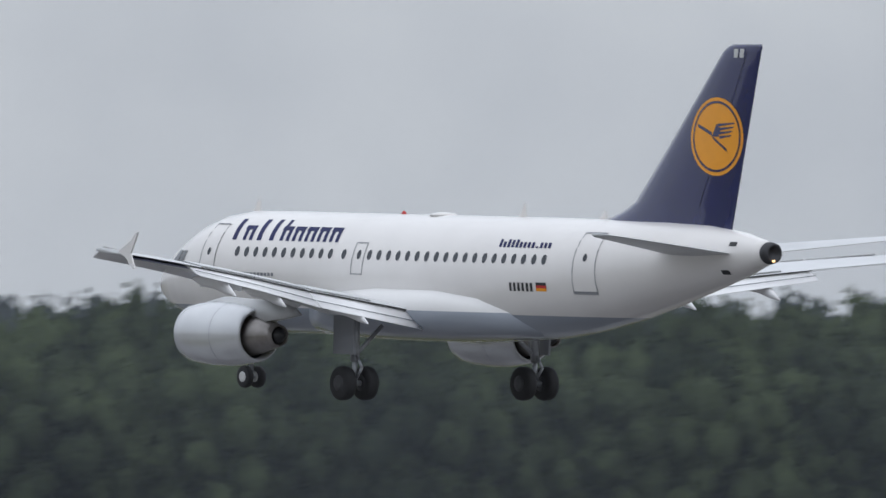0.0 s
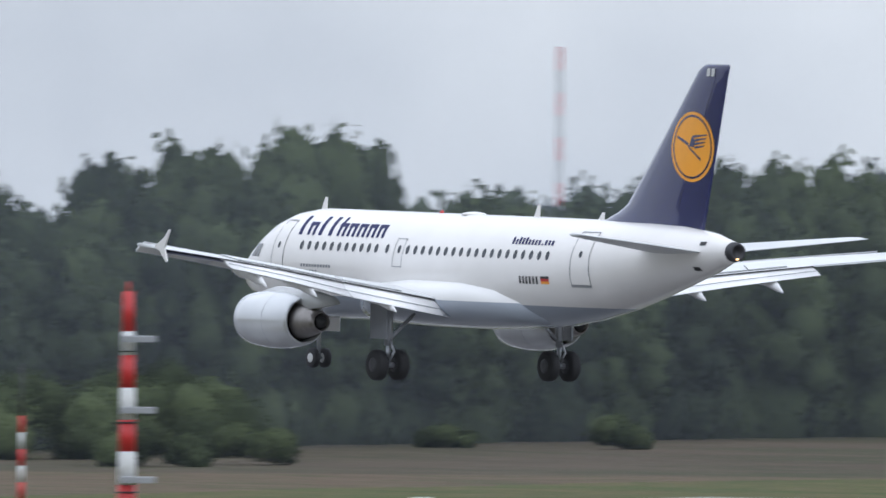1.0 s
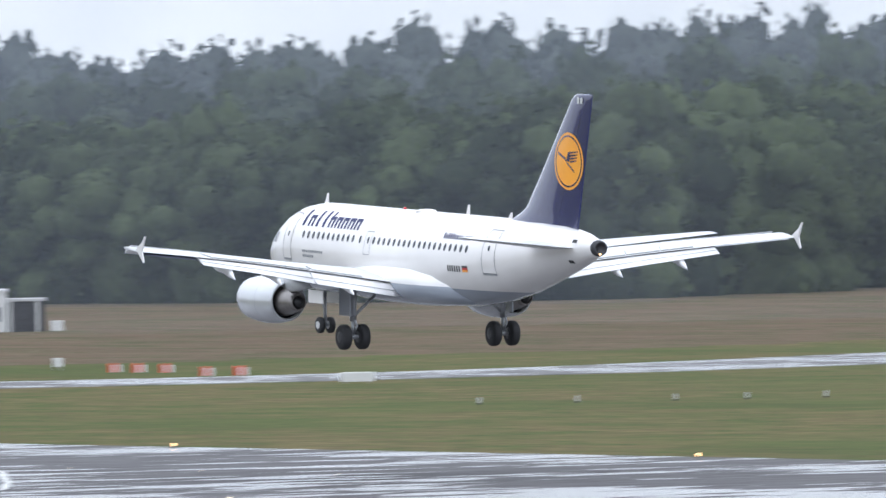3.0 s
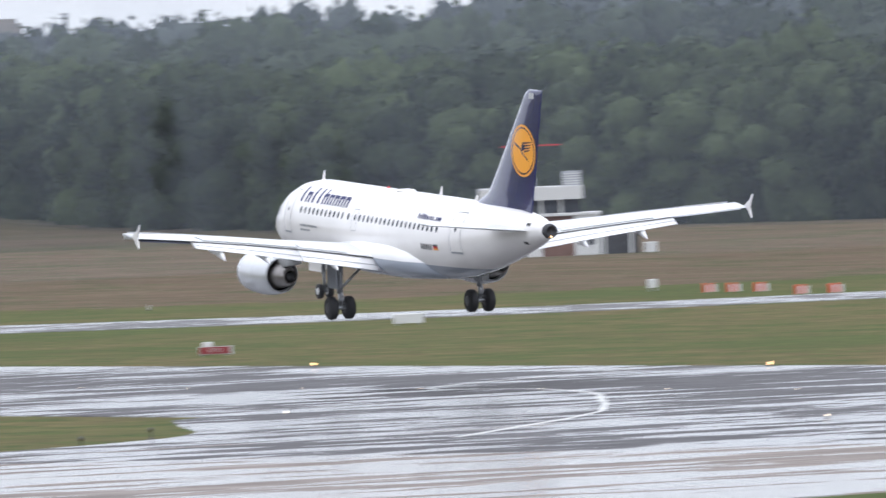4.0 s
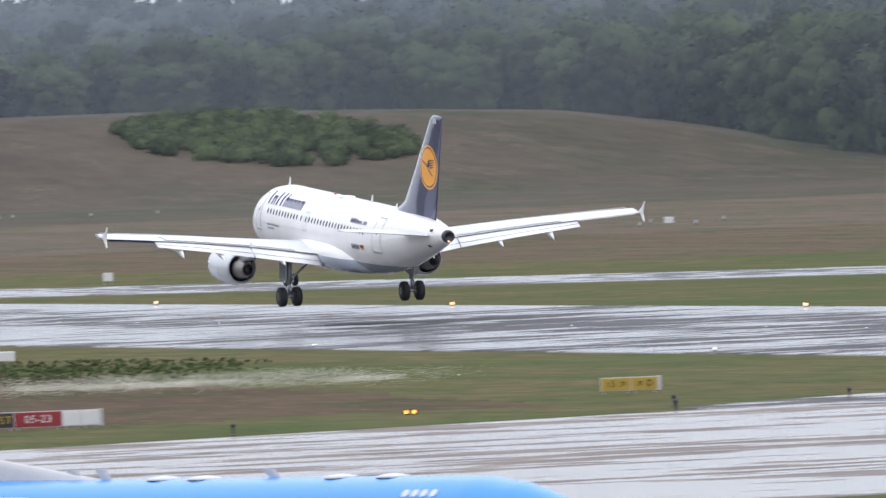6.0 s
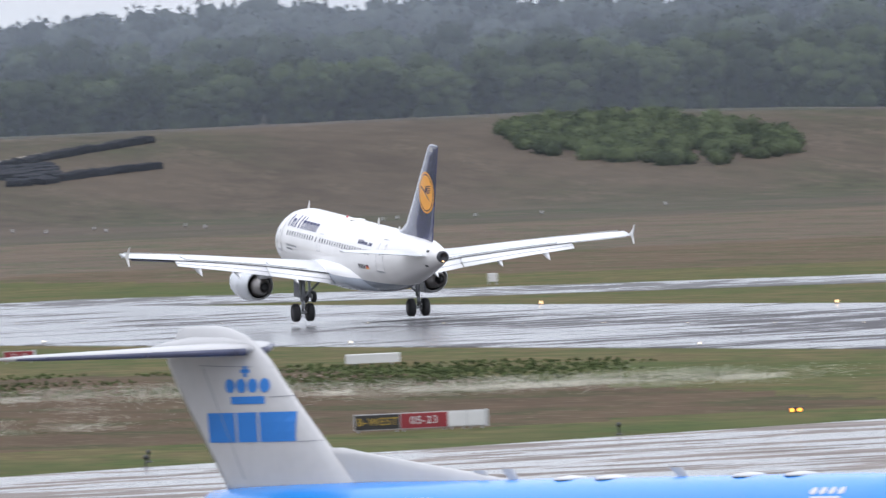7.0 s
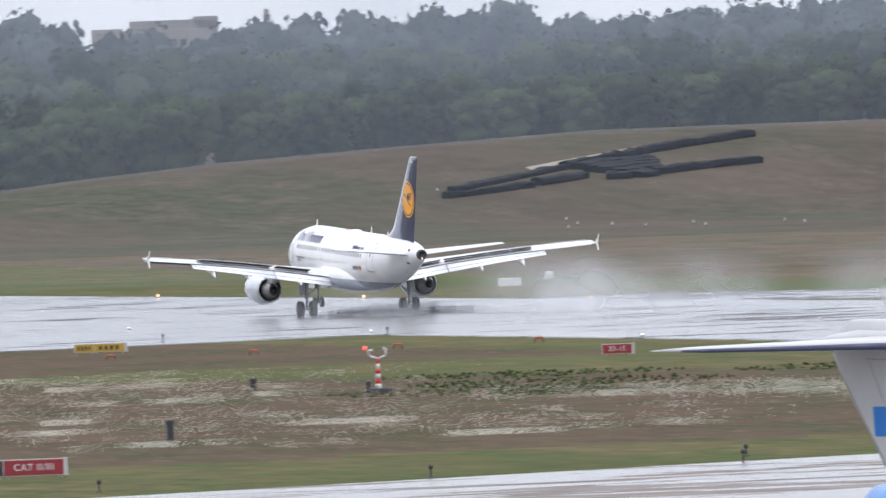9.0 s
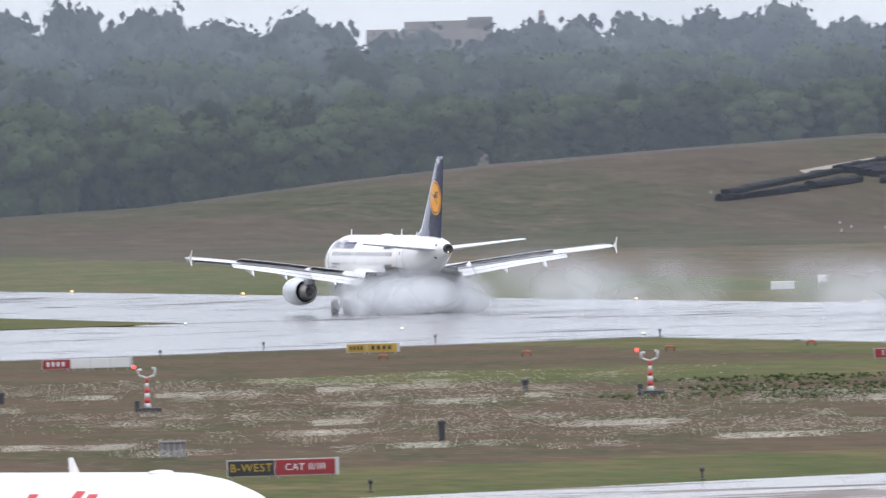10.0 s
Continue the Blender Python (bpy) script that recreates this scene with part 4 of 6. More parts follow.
def foliage_mesh(name, V, F, N, tone, material):
    """A mesh of quads with soft outward normals and a tone for each plant."""
    me = bpy.data.meshes.new(name)
    me.vertices.add(len(V))
    me.vertices.foreach_set("co", V.ravel())
    me.loops.add(F.size)
    me.loops.foreach_set("vertex_index", F.ravel().astype(np.int32))
    me.polygons.add(len(F))
    me.polygons.foreach_set("loop_start", np.arange(0, F.size, 4, dtype=np.int32))
    me.materials.append(material)
    me.update(calc_edges=True)
    tones = me.attributes.new("tone", "FLOAT", "POINT")
    tones.data.foreach_set("value", np.asarray(tone, dtype=np.float32))
    N = N / (np.linalg.norm(N, axis=1)[:, None] + 1e-6)
    me.normals_split_custom_set_from_vertices(N.tolist())
    return me


def crown_kind(seed, slim=1.0, blobs=11, per=70, size=0.03):
    """A round-topped tree crown of unit height."""
    rng = np.random.default_rng(seed)
    bl = []
    for k in range(blobs):
        z = 0.3 + 0.52 * (k + 0.5) / blobs
        w = 0.36 * slim * math.sqrt(max(0.1, 1 - ((z - 0.5) / 0.5) ** 2))
        a = k * 2.4 + rng.uniform(-0.5, 0.5)
        r = rng.uniform(0.13, 0.19)
        bl.append((w * 0.75 * math.cos(a), w * 0.75 * math.sin(a), min(z, 0.98 - 0.85 * r), r))
    bl.append((rng.uniform(-0.08, 0.08), rng.uniform(-0.08, 0.08), 0.8, 0.2))
    bl.append((0, 0, 0.55, 0.28 * slim))
    bl.append((0, 0, 0.25, 0.34 * slim))
    bl.append((0.2 * slim, 0.06, 0.17, 0.22))
    bl.append((-0.2 * slim, -0.06, 0.17, 0.22))
    return leaf_cloud(rng, bl, per, size)


CROWNS = [crown_kind(k, s, 13, 84, 0.019) for k, s in enumerate((1.0, 1.15, 0.85, 1.3, 0.7, 1.05))]
SMALL = [crown_kind(20 + k, s, 8, 46, 0.025) for k, s in enumerate((1.0, 1.2, 0.8, 1.1))]


def stamped(name, kinds, places, material, label, kind="stuff", category="trees"):
    """One mesh with a crown and trunk at each (x, y, z, height, width, turn, kind)."""
    rng = np.random.default_rng(len(places))
    V, Fq, N, T, o = [], [], [], [], 0
    for x, y, z, h, w, turn, k in places:
        v, f, nn = kinds[k]
        c, s = math.cos(turn), math.sin(turn)
        for src, dst, m in ((v, V, (w, w, h)), (nn, N, (1, 1, 1))):
            q = np.empty_like(src)
            q[:, 0] = (src[:, 0] * c - src[:, 1] * s) * m[0]
            q[:, 1] = (src[:, 0] * s + src[:, 1] * c) * m[1]
            q[:, 2] = src[:, 2] * m[2]
            dst.append(q if dst is N else q + np.array([x, y, z]))
        T.append(np.full(len(v), rng.random()))
        Fq.append(f + o)
        o += len(v)
    me = foliage_mesh(name, np.concatenate(V), np.concatenate(Fq), np.concatenate(N), np.concatenate(T), material)
    ob = new(name, me)
    return tagged(ob, label, category, kind=kind)


TOP_A = [(10, 0.04), (15, 0.02), (17, 0.04), (19, 0.07), (21, 0.12), (22.5, 0.14), (23.5, 0.1), (25, 0.16), (26.5, 0.22), (28, 0.28), (28.6, 0.3), (28.75, 0.5), (28.95, 0.58), (29.2, 0.56), (29.5, 0.53), (29.6, 0.57), (29.84, 0.6), (30.04, 0.54), (30.12, 0.38), (30.36, 0.42), (30.42, 0.66), (30.7, 0.7), (31.0, 0.7),
         (31.08, 0.74), (31.34, 0.75), (31.38, 0.62), (31.45, 0.42), (32.2, 0.5), (32.55, 0.55), (32.65, 0.62), (33.2, 0.64), (34, 0.54), (34.6, 0.6), (35, 0.68), (36.5, 0.6), (38, 0.6)]
TOP_B = [(10, 0.24), (14, 0.2), (17, 0.16), (19, 0.17), (21, 0.2), (21.8, 0.23), (22.3, 0.28), (23.2, 0.3), (24, 0.28), (25, 0.31), (26, 0.35), (26.8, 0.4), (27.45, 0.39), (27.9, 0.31), (29, 0.36), (31, 0.42), (31.8, 0.53), (32.4, 0.54), (34, 0.52), (36, 0.56), (38, 0.6)]
TOP_C = [(10, 0.4), (13.8, 0.42), (14.3, 0.38), (14.58, 0.34), (14.95, 0.355), (15.03, 0.29), (15.1, 0.255), (15.6, 0.255), (15.7, 0.27), (16, 0.3), (16.13, 0.32), (16.28, 0.26), (16.42, 0.33), (16.68, 0.33), (16.78, 0.27), (17, 0.27), (18, 0.29), (20, 0.285), (21, 0.29), (22, 0.275), (23.1, 0.33), (23.45, 0.26), (23.7, 0.44), (24.2, 0.46), (24.35, 0.34), (24.9, 0.43), (25.3, 0.42), (25.6, 0.5), (25.8, 0.44), (26, 0.44), (27.2, 0.5), (28, 0.34),
         (28.4, 0.44), (28.8, 0.4), (30.1, 0.39), (31.0, 0.5), (31.5, 0.4), (32.6, 0.5), (33, 0.6), (34.8, 0.63), (38, 0.62)]


def woods(name, depth, rows, step, top, kinds, jitter, material, label, seed, low=0.72):
    rng = random.Random(seed)
    places = []
    for r in range(rows):
        a = 9.5
        while a < 40:
            D = lerp(FOOT, a) + depth + r * step * 1.3 + rng.uniform(-0.5, 0.5) * step
            aa = a + rng.uniform(-0.3, 0.3) * math.degrees(step / D)
            x, y = D * math.sin(radians(aa)), D * math.cos(radians(aa))
            z = ground_z(x, y)
            e = lerp(top, aa) + rng.gauss(0, jitter)
            h = EYE[2] + D * math.tan(radians(e)) - z
            h = max(5.0, h * (low + (1 - low) * (r + 1) / rows))
            places.append((x, y, z - 0.08 * h, h * 1.08, max(9.0, min(h, 20)) * rng.uniform(0.9, 1.25), rng.uniform(0, 6.28), rng.randrange(len(kinds))))
            a += math.degrees(step / D) * rng.uniform(0.75, 1.25)
    return stamped(name, kinds, places, material, label)


woods("forest", 6, 3, 6.0, TOP_A, CROWNS, 0.02, LEAF, "dense dark green broadleaf forest edge", 1, 0.62)
woods("forest", 420, 3, 9.0, TOP_B, SMALL, 0.015, LEAFB, "far woods, green dulled by painted haze", 2)
woods("forest", 1100, 4, 9.0, TOP_C, SMALL, 0.015, LEAFC, "distant woods, bluish grey-green with painted haze", 3)


# ---- haze imitated by pale see-through sheets added before and between the woods ----
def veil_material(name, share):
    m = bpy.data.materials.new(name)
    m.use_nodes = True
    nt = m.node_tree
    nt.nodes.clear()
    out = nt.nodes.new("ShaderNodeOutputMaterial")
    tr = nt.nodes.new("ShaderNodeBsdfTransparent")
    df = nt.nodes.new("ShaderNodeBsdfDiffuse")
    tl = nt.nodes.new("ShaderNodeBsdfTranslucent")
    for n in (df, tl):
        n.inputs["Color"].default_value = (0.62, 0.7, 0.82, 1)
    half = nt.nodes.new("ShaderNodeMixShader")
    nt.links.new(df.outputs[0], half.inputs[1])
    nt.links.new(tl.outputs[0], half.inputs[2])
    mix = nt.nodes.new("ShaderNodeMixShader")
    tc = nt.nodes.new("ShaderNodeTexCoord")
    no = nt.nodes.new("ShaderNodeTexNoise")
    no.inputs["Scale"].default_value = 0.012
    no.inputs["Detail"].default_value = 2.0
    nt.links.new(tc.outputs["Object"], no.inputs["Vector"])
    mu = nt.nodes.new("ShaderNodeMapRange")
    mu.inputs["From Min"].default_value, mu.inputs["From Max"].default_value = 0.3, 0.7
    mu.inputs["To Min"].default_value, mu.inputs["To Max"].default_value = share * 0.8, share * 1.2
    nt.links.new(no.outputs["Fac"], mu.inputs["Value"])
    # the added haze is set fainter with height and to the east
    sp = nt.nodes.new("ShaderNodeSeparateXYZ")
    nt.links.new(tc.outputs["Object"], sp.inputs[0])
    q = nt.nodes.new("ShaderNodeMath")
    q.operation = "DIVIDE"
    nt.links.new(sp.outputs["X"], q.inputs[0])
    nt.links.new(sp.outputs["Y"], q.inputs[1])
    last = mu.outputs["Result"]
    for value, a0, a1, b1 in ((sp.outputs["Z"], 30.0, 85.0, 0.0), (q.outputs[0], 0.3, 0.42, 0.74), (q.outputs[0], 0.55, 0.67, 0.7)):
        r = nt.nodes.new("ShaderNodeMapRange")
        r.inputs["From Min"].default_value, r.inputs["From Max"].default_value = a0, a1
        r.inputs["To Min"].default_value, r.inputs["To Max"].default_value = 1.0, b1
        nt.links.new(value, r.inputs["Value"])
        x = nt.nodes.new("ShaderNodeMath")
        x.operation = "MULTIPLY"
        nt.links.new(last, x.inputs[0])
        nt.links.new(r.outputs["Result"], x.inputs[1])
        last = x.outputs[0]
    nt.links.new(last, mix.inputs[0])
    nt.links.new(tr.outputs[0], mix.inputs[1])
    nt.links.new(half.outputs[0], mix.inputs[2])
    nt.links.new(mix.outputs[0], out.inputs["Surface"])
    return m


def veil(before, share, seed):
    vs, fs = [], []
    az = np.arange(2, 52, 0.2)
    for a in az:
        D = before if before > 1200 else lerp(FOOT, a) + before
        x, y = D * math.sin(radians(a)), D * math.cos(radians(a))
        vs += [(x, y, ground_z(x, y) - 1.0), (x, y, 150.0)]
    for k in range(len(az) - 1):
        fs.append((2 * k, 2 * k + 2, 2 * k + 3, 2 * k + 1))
    tagged(new("haze_sheet", mesh_of("haze_sheet", vs, fs, veil_material("haze_sheet", share))), "pale bluish see-through sheet added as haze before the woods", "mist", kind="stuff")


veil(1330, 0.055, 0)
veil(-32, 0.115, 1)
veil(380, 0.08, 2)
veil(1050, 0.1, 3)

# ---- hill planting ----
def on_slope(az, el):
    """The place on the hill seen at an azimuth and elevation from the terrace."""
    D = 1500.0
    while D < 2050:
        x, y = D * math.sin(radians(az)), D * math.cos(radians(az))
        if ground_z(x, y) >= EYE[2] + D * math.tan(radians(el)):
            break
        D += 2.0
    return Vector((x, y, ground_z(x, y)))


def cloud_thing(name, blobs, per, size, material, label, category, seed, kind=""):
    rng = np.random.default_rng(seed)
    v, f, nn = leaf_cloud(rng, blobs, per, size)
    tone = np.repeat(rng.random(len(blobs)), per * 4 + 35)
    return tagged(new(name, foliage_mesh(name, v, f, nn, tone, material)), label, category, kind=kind)


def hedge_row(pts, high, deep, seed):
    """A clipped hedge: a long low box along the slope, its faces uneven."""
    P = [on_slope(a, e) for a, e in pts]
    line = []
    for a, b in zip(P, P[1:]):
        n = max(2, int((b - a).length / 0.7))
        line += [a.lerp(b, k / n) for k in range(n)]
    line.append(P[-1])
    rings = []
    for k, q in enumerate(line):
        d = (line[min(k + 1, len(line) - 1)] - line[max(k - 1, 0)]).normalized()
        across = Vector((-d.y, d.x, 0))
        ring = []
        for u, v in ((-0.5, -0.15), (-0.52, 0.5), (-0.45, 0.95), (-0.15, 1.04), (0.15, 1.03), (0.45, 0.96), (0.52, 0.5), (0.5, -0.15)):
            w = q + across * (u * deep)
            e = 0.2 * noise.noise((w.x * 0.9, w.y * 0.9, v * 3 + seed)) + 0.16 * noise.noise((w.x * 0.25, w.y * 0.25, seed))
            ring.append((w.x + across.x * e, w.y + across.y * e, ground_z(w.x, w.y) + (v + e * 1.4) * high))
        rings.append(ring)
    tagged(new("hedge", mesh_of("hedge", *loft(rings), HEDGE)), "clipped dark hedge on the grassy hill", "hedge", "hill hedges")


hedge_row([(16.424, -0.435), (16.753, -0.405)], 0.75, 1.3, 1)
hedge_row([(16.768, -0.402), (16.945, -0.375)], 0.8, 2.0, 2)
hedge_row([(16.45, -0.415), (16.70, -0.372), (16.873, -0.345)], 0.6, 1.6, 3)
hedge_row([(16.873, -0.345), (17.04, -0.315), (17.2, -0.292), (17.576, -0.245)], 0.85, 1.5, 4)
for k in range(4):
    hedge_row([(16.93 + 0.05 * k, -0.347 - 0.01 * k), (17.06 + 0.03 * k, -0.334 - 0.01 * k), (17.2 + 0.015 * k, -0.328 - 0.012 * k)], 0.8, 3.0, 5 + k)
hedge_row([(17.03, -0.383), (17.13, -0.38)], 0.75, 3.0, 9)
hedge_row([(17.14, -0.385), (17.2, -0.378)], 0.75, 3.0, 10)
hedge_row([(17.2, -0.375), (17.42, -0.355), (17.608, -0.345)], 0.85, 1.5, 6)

# pale sandy strip beside the hedges
P = [on_slope(a, e) for a, e in ((16.756, -0.345), (16.9, -0.322), (17.05, -0.3), (17.193, -0.282))]
vs = []
for p in P:
    vs += [(p.x, p.y, p.z + 0.06), (p.x + 0.6, p.y + 5, ground_z(p.x + 0.6, p.y + 5) + 0.06)]
SAND = mat("sandy_path", (0.26, 0.22, 0.17), 0.95, vary=0.2, scale=0.3)
tagged(new("path", mesh_of("path", vs, [(2 * k, 2 * k + 2, 2 * k + 3, 2 * k + 1) for k in range(3)], SAND)), "pale sandy path on the hill", "path", kind="structure")

rng0 = random.Random(5)
blobs = []
for k in range(420):
    u, v = rng0.uniform(-1, 1), rng0.uniform(-1, 1)
    if u * u + v * v > 1:
        continue
    q = on_slope(19.45 + 0.56 * u, -0.33 - 0.045 * u + 0.085 * v)
    blobs.append((q.x, q.y, q.z + 0.6, rng0.uniform(0.8, 1.7)))
cloud_thing("shrub_patch", blobs, 130, 0.13, BUSHM, "wide round patch of bright green shrubs on the hill", "shrub", 7)


def shrub(x, y, w, h, seed, material=None):
    rng = random.Random(seed)
    z = ground_z(x, y)
    bl = []
    for k in range(14):
        a, rr = rng.uniform(0, 6.28), math.sqrt(rng.random())
        s = h * rng.uniform(0.22, 0.36)
        bl.append((x + w * 0.42 * rr * math.cos(a), y + w * 0.42 * rr * math.sin(a), z + s * 0.5 + (h - 1.6 * s) * (1 - rr * rr) * rng.uniform(0.6, 1), s))
    return cloud_thing("bush", bl, 420, 0.2, material or BUSHM, "rounded green bush at the edge of the field", "bush", seed)


for x, y, w, h, sd in ((845, 1436, 22, 6.5, 31), (868, 1450, 16, 6, 32), (868, 1500, 28, 14.5, 33), (905, 1530, 26, 14, 34), (988, 1600, 8, 4, 36), (1005, 1589, 8, 5, 37)):
    shrub(x, y, w, h, sd)


# ---- near meadow with flowers ----
def scatter(name, patches, count, size, material, label, category, seed, high, low=0.1):
    """Small leaf or flower tufts inside elliptic patches."""
    rng = np.random.default_rng(seed)
    V, Fc = [], []
    for cx, cy, rx, ry in patches:
        n = int(count * rx * ry / 60)
        for k in range(n):
            a, r = rng.uniform(0, 6.283), math.sqrt(rng.random()) * rng.uniform(0.35, 1.35)
            x, y = cx + rx * r * math.cos(a), cy + ry * r * math.sin(a)
            if noise.noise((x * 0.35, y * 0.12, seed)) < -0.05:
                continue
            z = ground_z(x, y) + rng.uniform(low, 1.0) * high
            s = size * rng.uniform(0.5, 1.4)
            t = rng.uniform(0, 6.283)
            c, d = math.cos(t) * s, math.sin(t) * s
            o = len(V)
            lean = rng.uniform(-0.5, 0.5) * s
            V += [(x - c, y - d, z - s * 0.6), (x + c, y + d, z - s * 0.5), (x + c * 0.8 + lean, y + d * 0.8, z + s * 0.6), (x - c * 0.9 + lean, y - d * 0.9, z + s * 0.5)]
            Fc.append((o, o + 1, o + 2, o + 3))
    tagged(new(name, mesh_of(name, V, Fc, material)), label, category, kind="stuff")


WEED = leafy("weed_leaf", (0.085, 0.115, 0.047), (0.13, 0.165, 0.07), 2.0)
FLOWERY = [(234, 688, 14, 13), (241, 680, 8, 8), (226, 712, 9, 10), (196, 663, 14, 3), (226, 720, 14, 5), (214, 806, 22, 3), (190, 709, 20, 3), (197, 690, 14, 3), (195, 657, 12, 3), (220, 724, 14, 5), (201, 812, 14, 3), (189, 722, 14, 3), (206, 760, 16, 3), (180, 672, 12, 3), (210, 782, 18, 2.5), (212, 742, 18, 2.5)]
scatter("wild_flowers", FLOWERY, 2600, 0.018, FLOWER, "white wild flowers in the rough meadow", "flowers", 3, 0.7)


def weed_clumps(patches, share, seed, label):
    """Low bushy weeds: small leafy mounds inside elliptic patches."""
    rng = random.Random(seed)
    blobs = []
    for cx, cy, rx, ry in patches:
        for k in range(max(2, int(share * rx * ry))):
            a, r = rng.uniform(0, 6.283), math.sqrt(rng.random())
            x, y = cx + rx * r * math.cos(a), cy + ry * r * math.sin(a)
            b = rng.uniform(0.05, 0.15)
            blobs.append((x, y, ground_z(x, y) + b * rng.uniform(-0.2, 0.5), b))
    cloud_thing("weeds", blobs, 12, 0.032, WEED, label, "weeds", seed, "stuff")


weed_clumps([(257, 757, 8, 18), (251, 745, 9, 13), (245, 704, 7, 10), (228, 738, 8, 12), (222, 750, 7, 10), (238, 792, 8, 10), (240, 725, 10, 16), (248, 735, 9, 16), (232, 765, 8, 14), (252, 775, 7, 12)], 3.0, 8, "dark green bushy weeds among the meadow")

STREAKS = [(198.2, 783.6, 3.0, 3), (209.5, 784.3, 4.5, 3), (201.8, 740.7, 3.0, 3), (184.9, 698.6, 2.9, 3), (180.5, 676.7, 1.6, 3), (175.1, 671.0, 1.2, 3), (176.6, 643.7, 1.9, 3), (163.3, 665.3, 1.2, 3), (166.2, 661.5, 1.2, 3),
           (194.4, 675.6, 2.6, 3), (190.8, 640.0, 2.4, 3), (217.5, 713.8, 2, 3), (210.8, 750.0, 1.7, 3), (229, 690, 3, 4), (236, 684, 4, 5), (243, 678, 3, 3)]
scatter("wild_flowers", [(x, y, rx * 1.8, ry * 0.6) for x, y, rx, ry in STREAKS], 16000, 0.019, FLOWER, "dense drifts of white wild flowers in the rough meadow", "flowers", 4, 0.5, 0.5)
scatter("wild_flowers", [(233, 690, 13, 9), (242, 682, 8, 7), (224, 700, 8, 8)], 4500, 0.017, FLOWER, "white band of wild flowers beside the taxiway", "flowers", 15, 0.8, 0.3)
rngd = random.Random(21)
DRIFTS = []
for k in range(90):
    dy = rngd.uniform(632, 840)
    DRIFTS.append((rngd.uniform(140, 208 + 0.13 * (dy - 600)), dy, rngd.uniform(0.7, 3.2), rngd.uniform(1.0, 3.0)))
scatter("wild_flowers", DRIFTS, 5000, 0.017, FLOWER, "thin drifts of pale wild flowers in the rough meadow", "flowers", 6, 0.5, 0.4)
rngm = random.Random(12)
TUFTS = []
for k in range(46):
    ty = rngm.uniform(640, 830)
    TUFTS.append((rngm.uniform(150, 205 + 0.13 * (ty - 600)), ty, rngm.uniform(0.8, 3.0), rngm.uniform(0.8, 2.5)))
scatter("weeds", TUFTS, 3600, 0.017, WEED, "low green weed tufts in the brown meadow", "weeds", 9, 0.4)

# ---- runway lights ----
def light_unit(name, x, y, h, r, lamp, label, group):
    e = empty(name, Matrix.Translation((x, y, ground_z(x, y) + 0.04)), label, "light", group)
    part("stem", mesh_of("stem", *joined([tube((0, 0, 0), (0, 0, h), 0.04), turned([(0, 0.16), (0.03, 0.16), (0.05, 0.1)], "z", 10)]), DARKM), e)
    part("lamp", mesh_of("lamp", *turned([(h - 0.02, r * 0.5), (h + r * 0.4, r), (h + r * 1.3, r * 0.9), (h + r * 1.9, r * 0.25)], "z", 12), lamp, True), e, "glowing lamp" if lamp is not DARKM else "")
    return e


proto = light_unit("runway_light", RX + 25, 532.5, 0.14, 0.075, LAMPW, "glowing warm runway edge light on a short stem", "runway edge lights")
for k in range(-1, 14):
    if k not in (5, 6):
        copy_thing(proto, Matrix.Translation((RX + 25, 652.5 + 60 * k, ground_z(RX + 25, 652.5 + 60 * k) + 0.04)))
copy_thing(proto, Matrix.Translation((RX + 25, 949.0, ground_z(RX + 25, 949) + 0.04)))
proto = light_unit("runway_light", RX - 25, 597.9, 0.12, 0.055, LAMPC, "dim runway edge light on a short stem", "runway edge lights")
for k in range(-1, 8):
    copy_thing(proto, Matrix.Translation((RX - 25, 717.9 + 60 * k, ground_z(RX - 25, 717.9 + 60 * k) + 0.04)))
proto = light_unit("centreline_light", RX, 640, 0.03, 0.03, LAMPC, "small sunken runway centreline light", "centreline lights")
for k in range(1, 44):
    copy_thing(proto, Matrix.Translation((RX, 640 + 15 * k, ground_z(RX, 640 + 15 * k) + 0.05)))
proto = light_unit("taxiway_light", 232.6, 607.9, 0.34, 0.1, DARKM, "dark taxiway edge light on a short stem", "taxiway edge lights")
for x, y in ((240.4, 607.3), (249.3, 615.2), (256.9, 625.7), (208.2, 595.1), (184.6, 585.3), (170.9, 583.2), (187, 592.5), (157.2, 583.1), (249.9, 952.4), (263.1, 958.6), (237.8, 931.9), (275.9, 950.3), (229.7, 600.1)):
    copy_thing(proto, Matrix.Translation((x, y, ground_z(x, y) + 0.02)))
LAMPA = mat("lamp_glow_amber", (0.9, 0.5, 0.1), 0.4, emit=(1.0, 0.42, 0.05, 3.0))
guard = empty("guard_light", pose(220.6, 607.8, ground_z(220, 608), 0, 0, -20), "pair of glowing amber guard lamps", "light")
part("housing", mesh_of("housing", *box(-0.3, 0.3, -0.1, 0.15, 0.22, 0.45), DARKM), guard)
for s in (-0.22, 0.24):
    part("lamp", mesh_of("lamp", *turned([(-0.12, 0.05), (-0.16, 0.075), (-0.1, 0.08)], "y", 12, (s * 0.7, 0, 0.33)), LAMPA, True), guard)

# ---- signs ----
SIGNK = mat("sign_black", (0.02, 0.02, 0.02), 0.5, vary=0.1)
SIGNR = mat("sign_red", (0.23, 0.018, 0.024), 0.5, vary=0.1, scale=2)


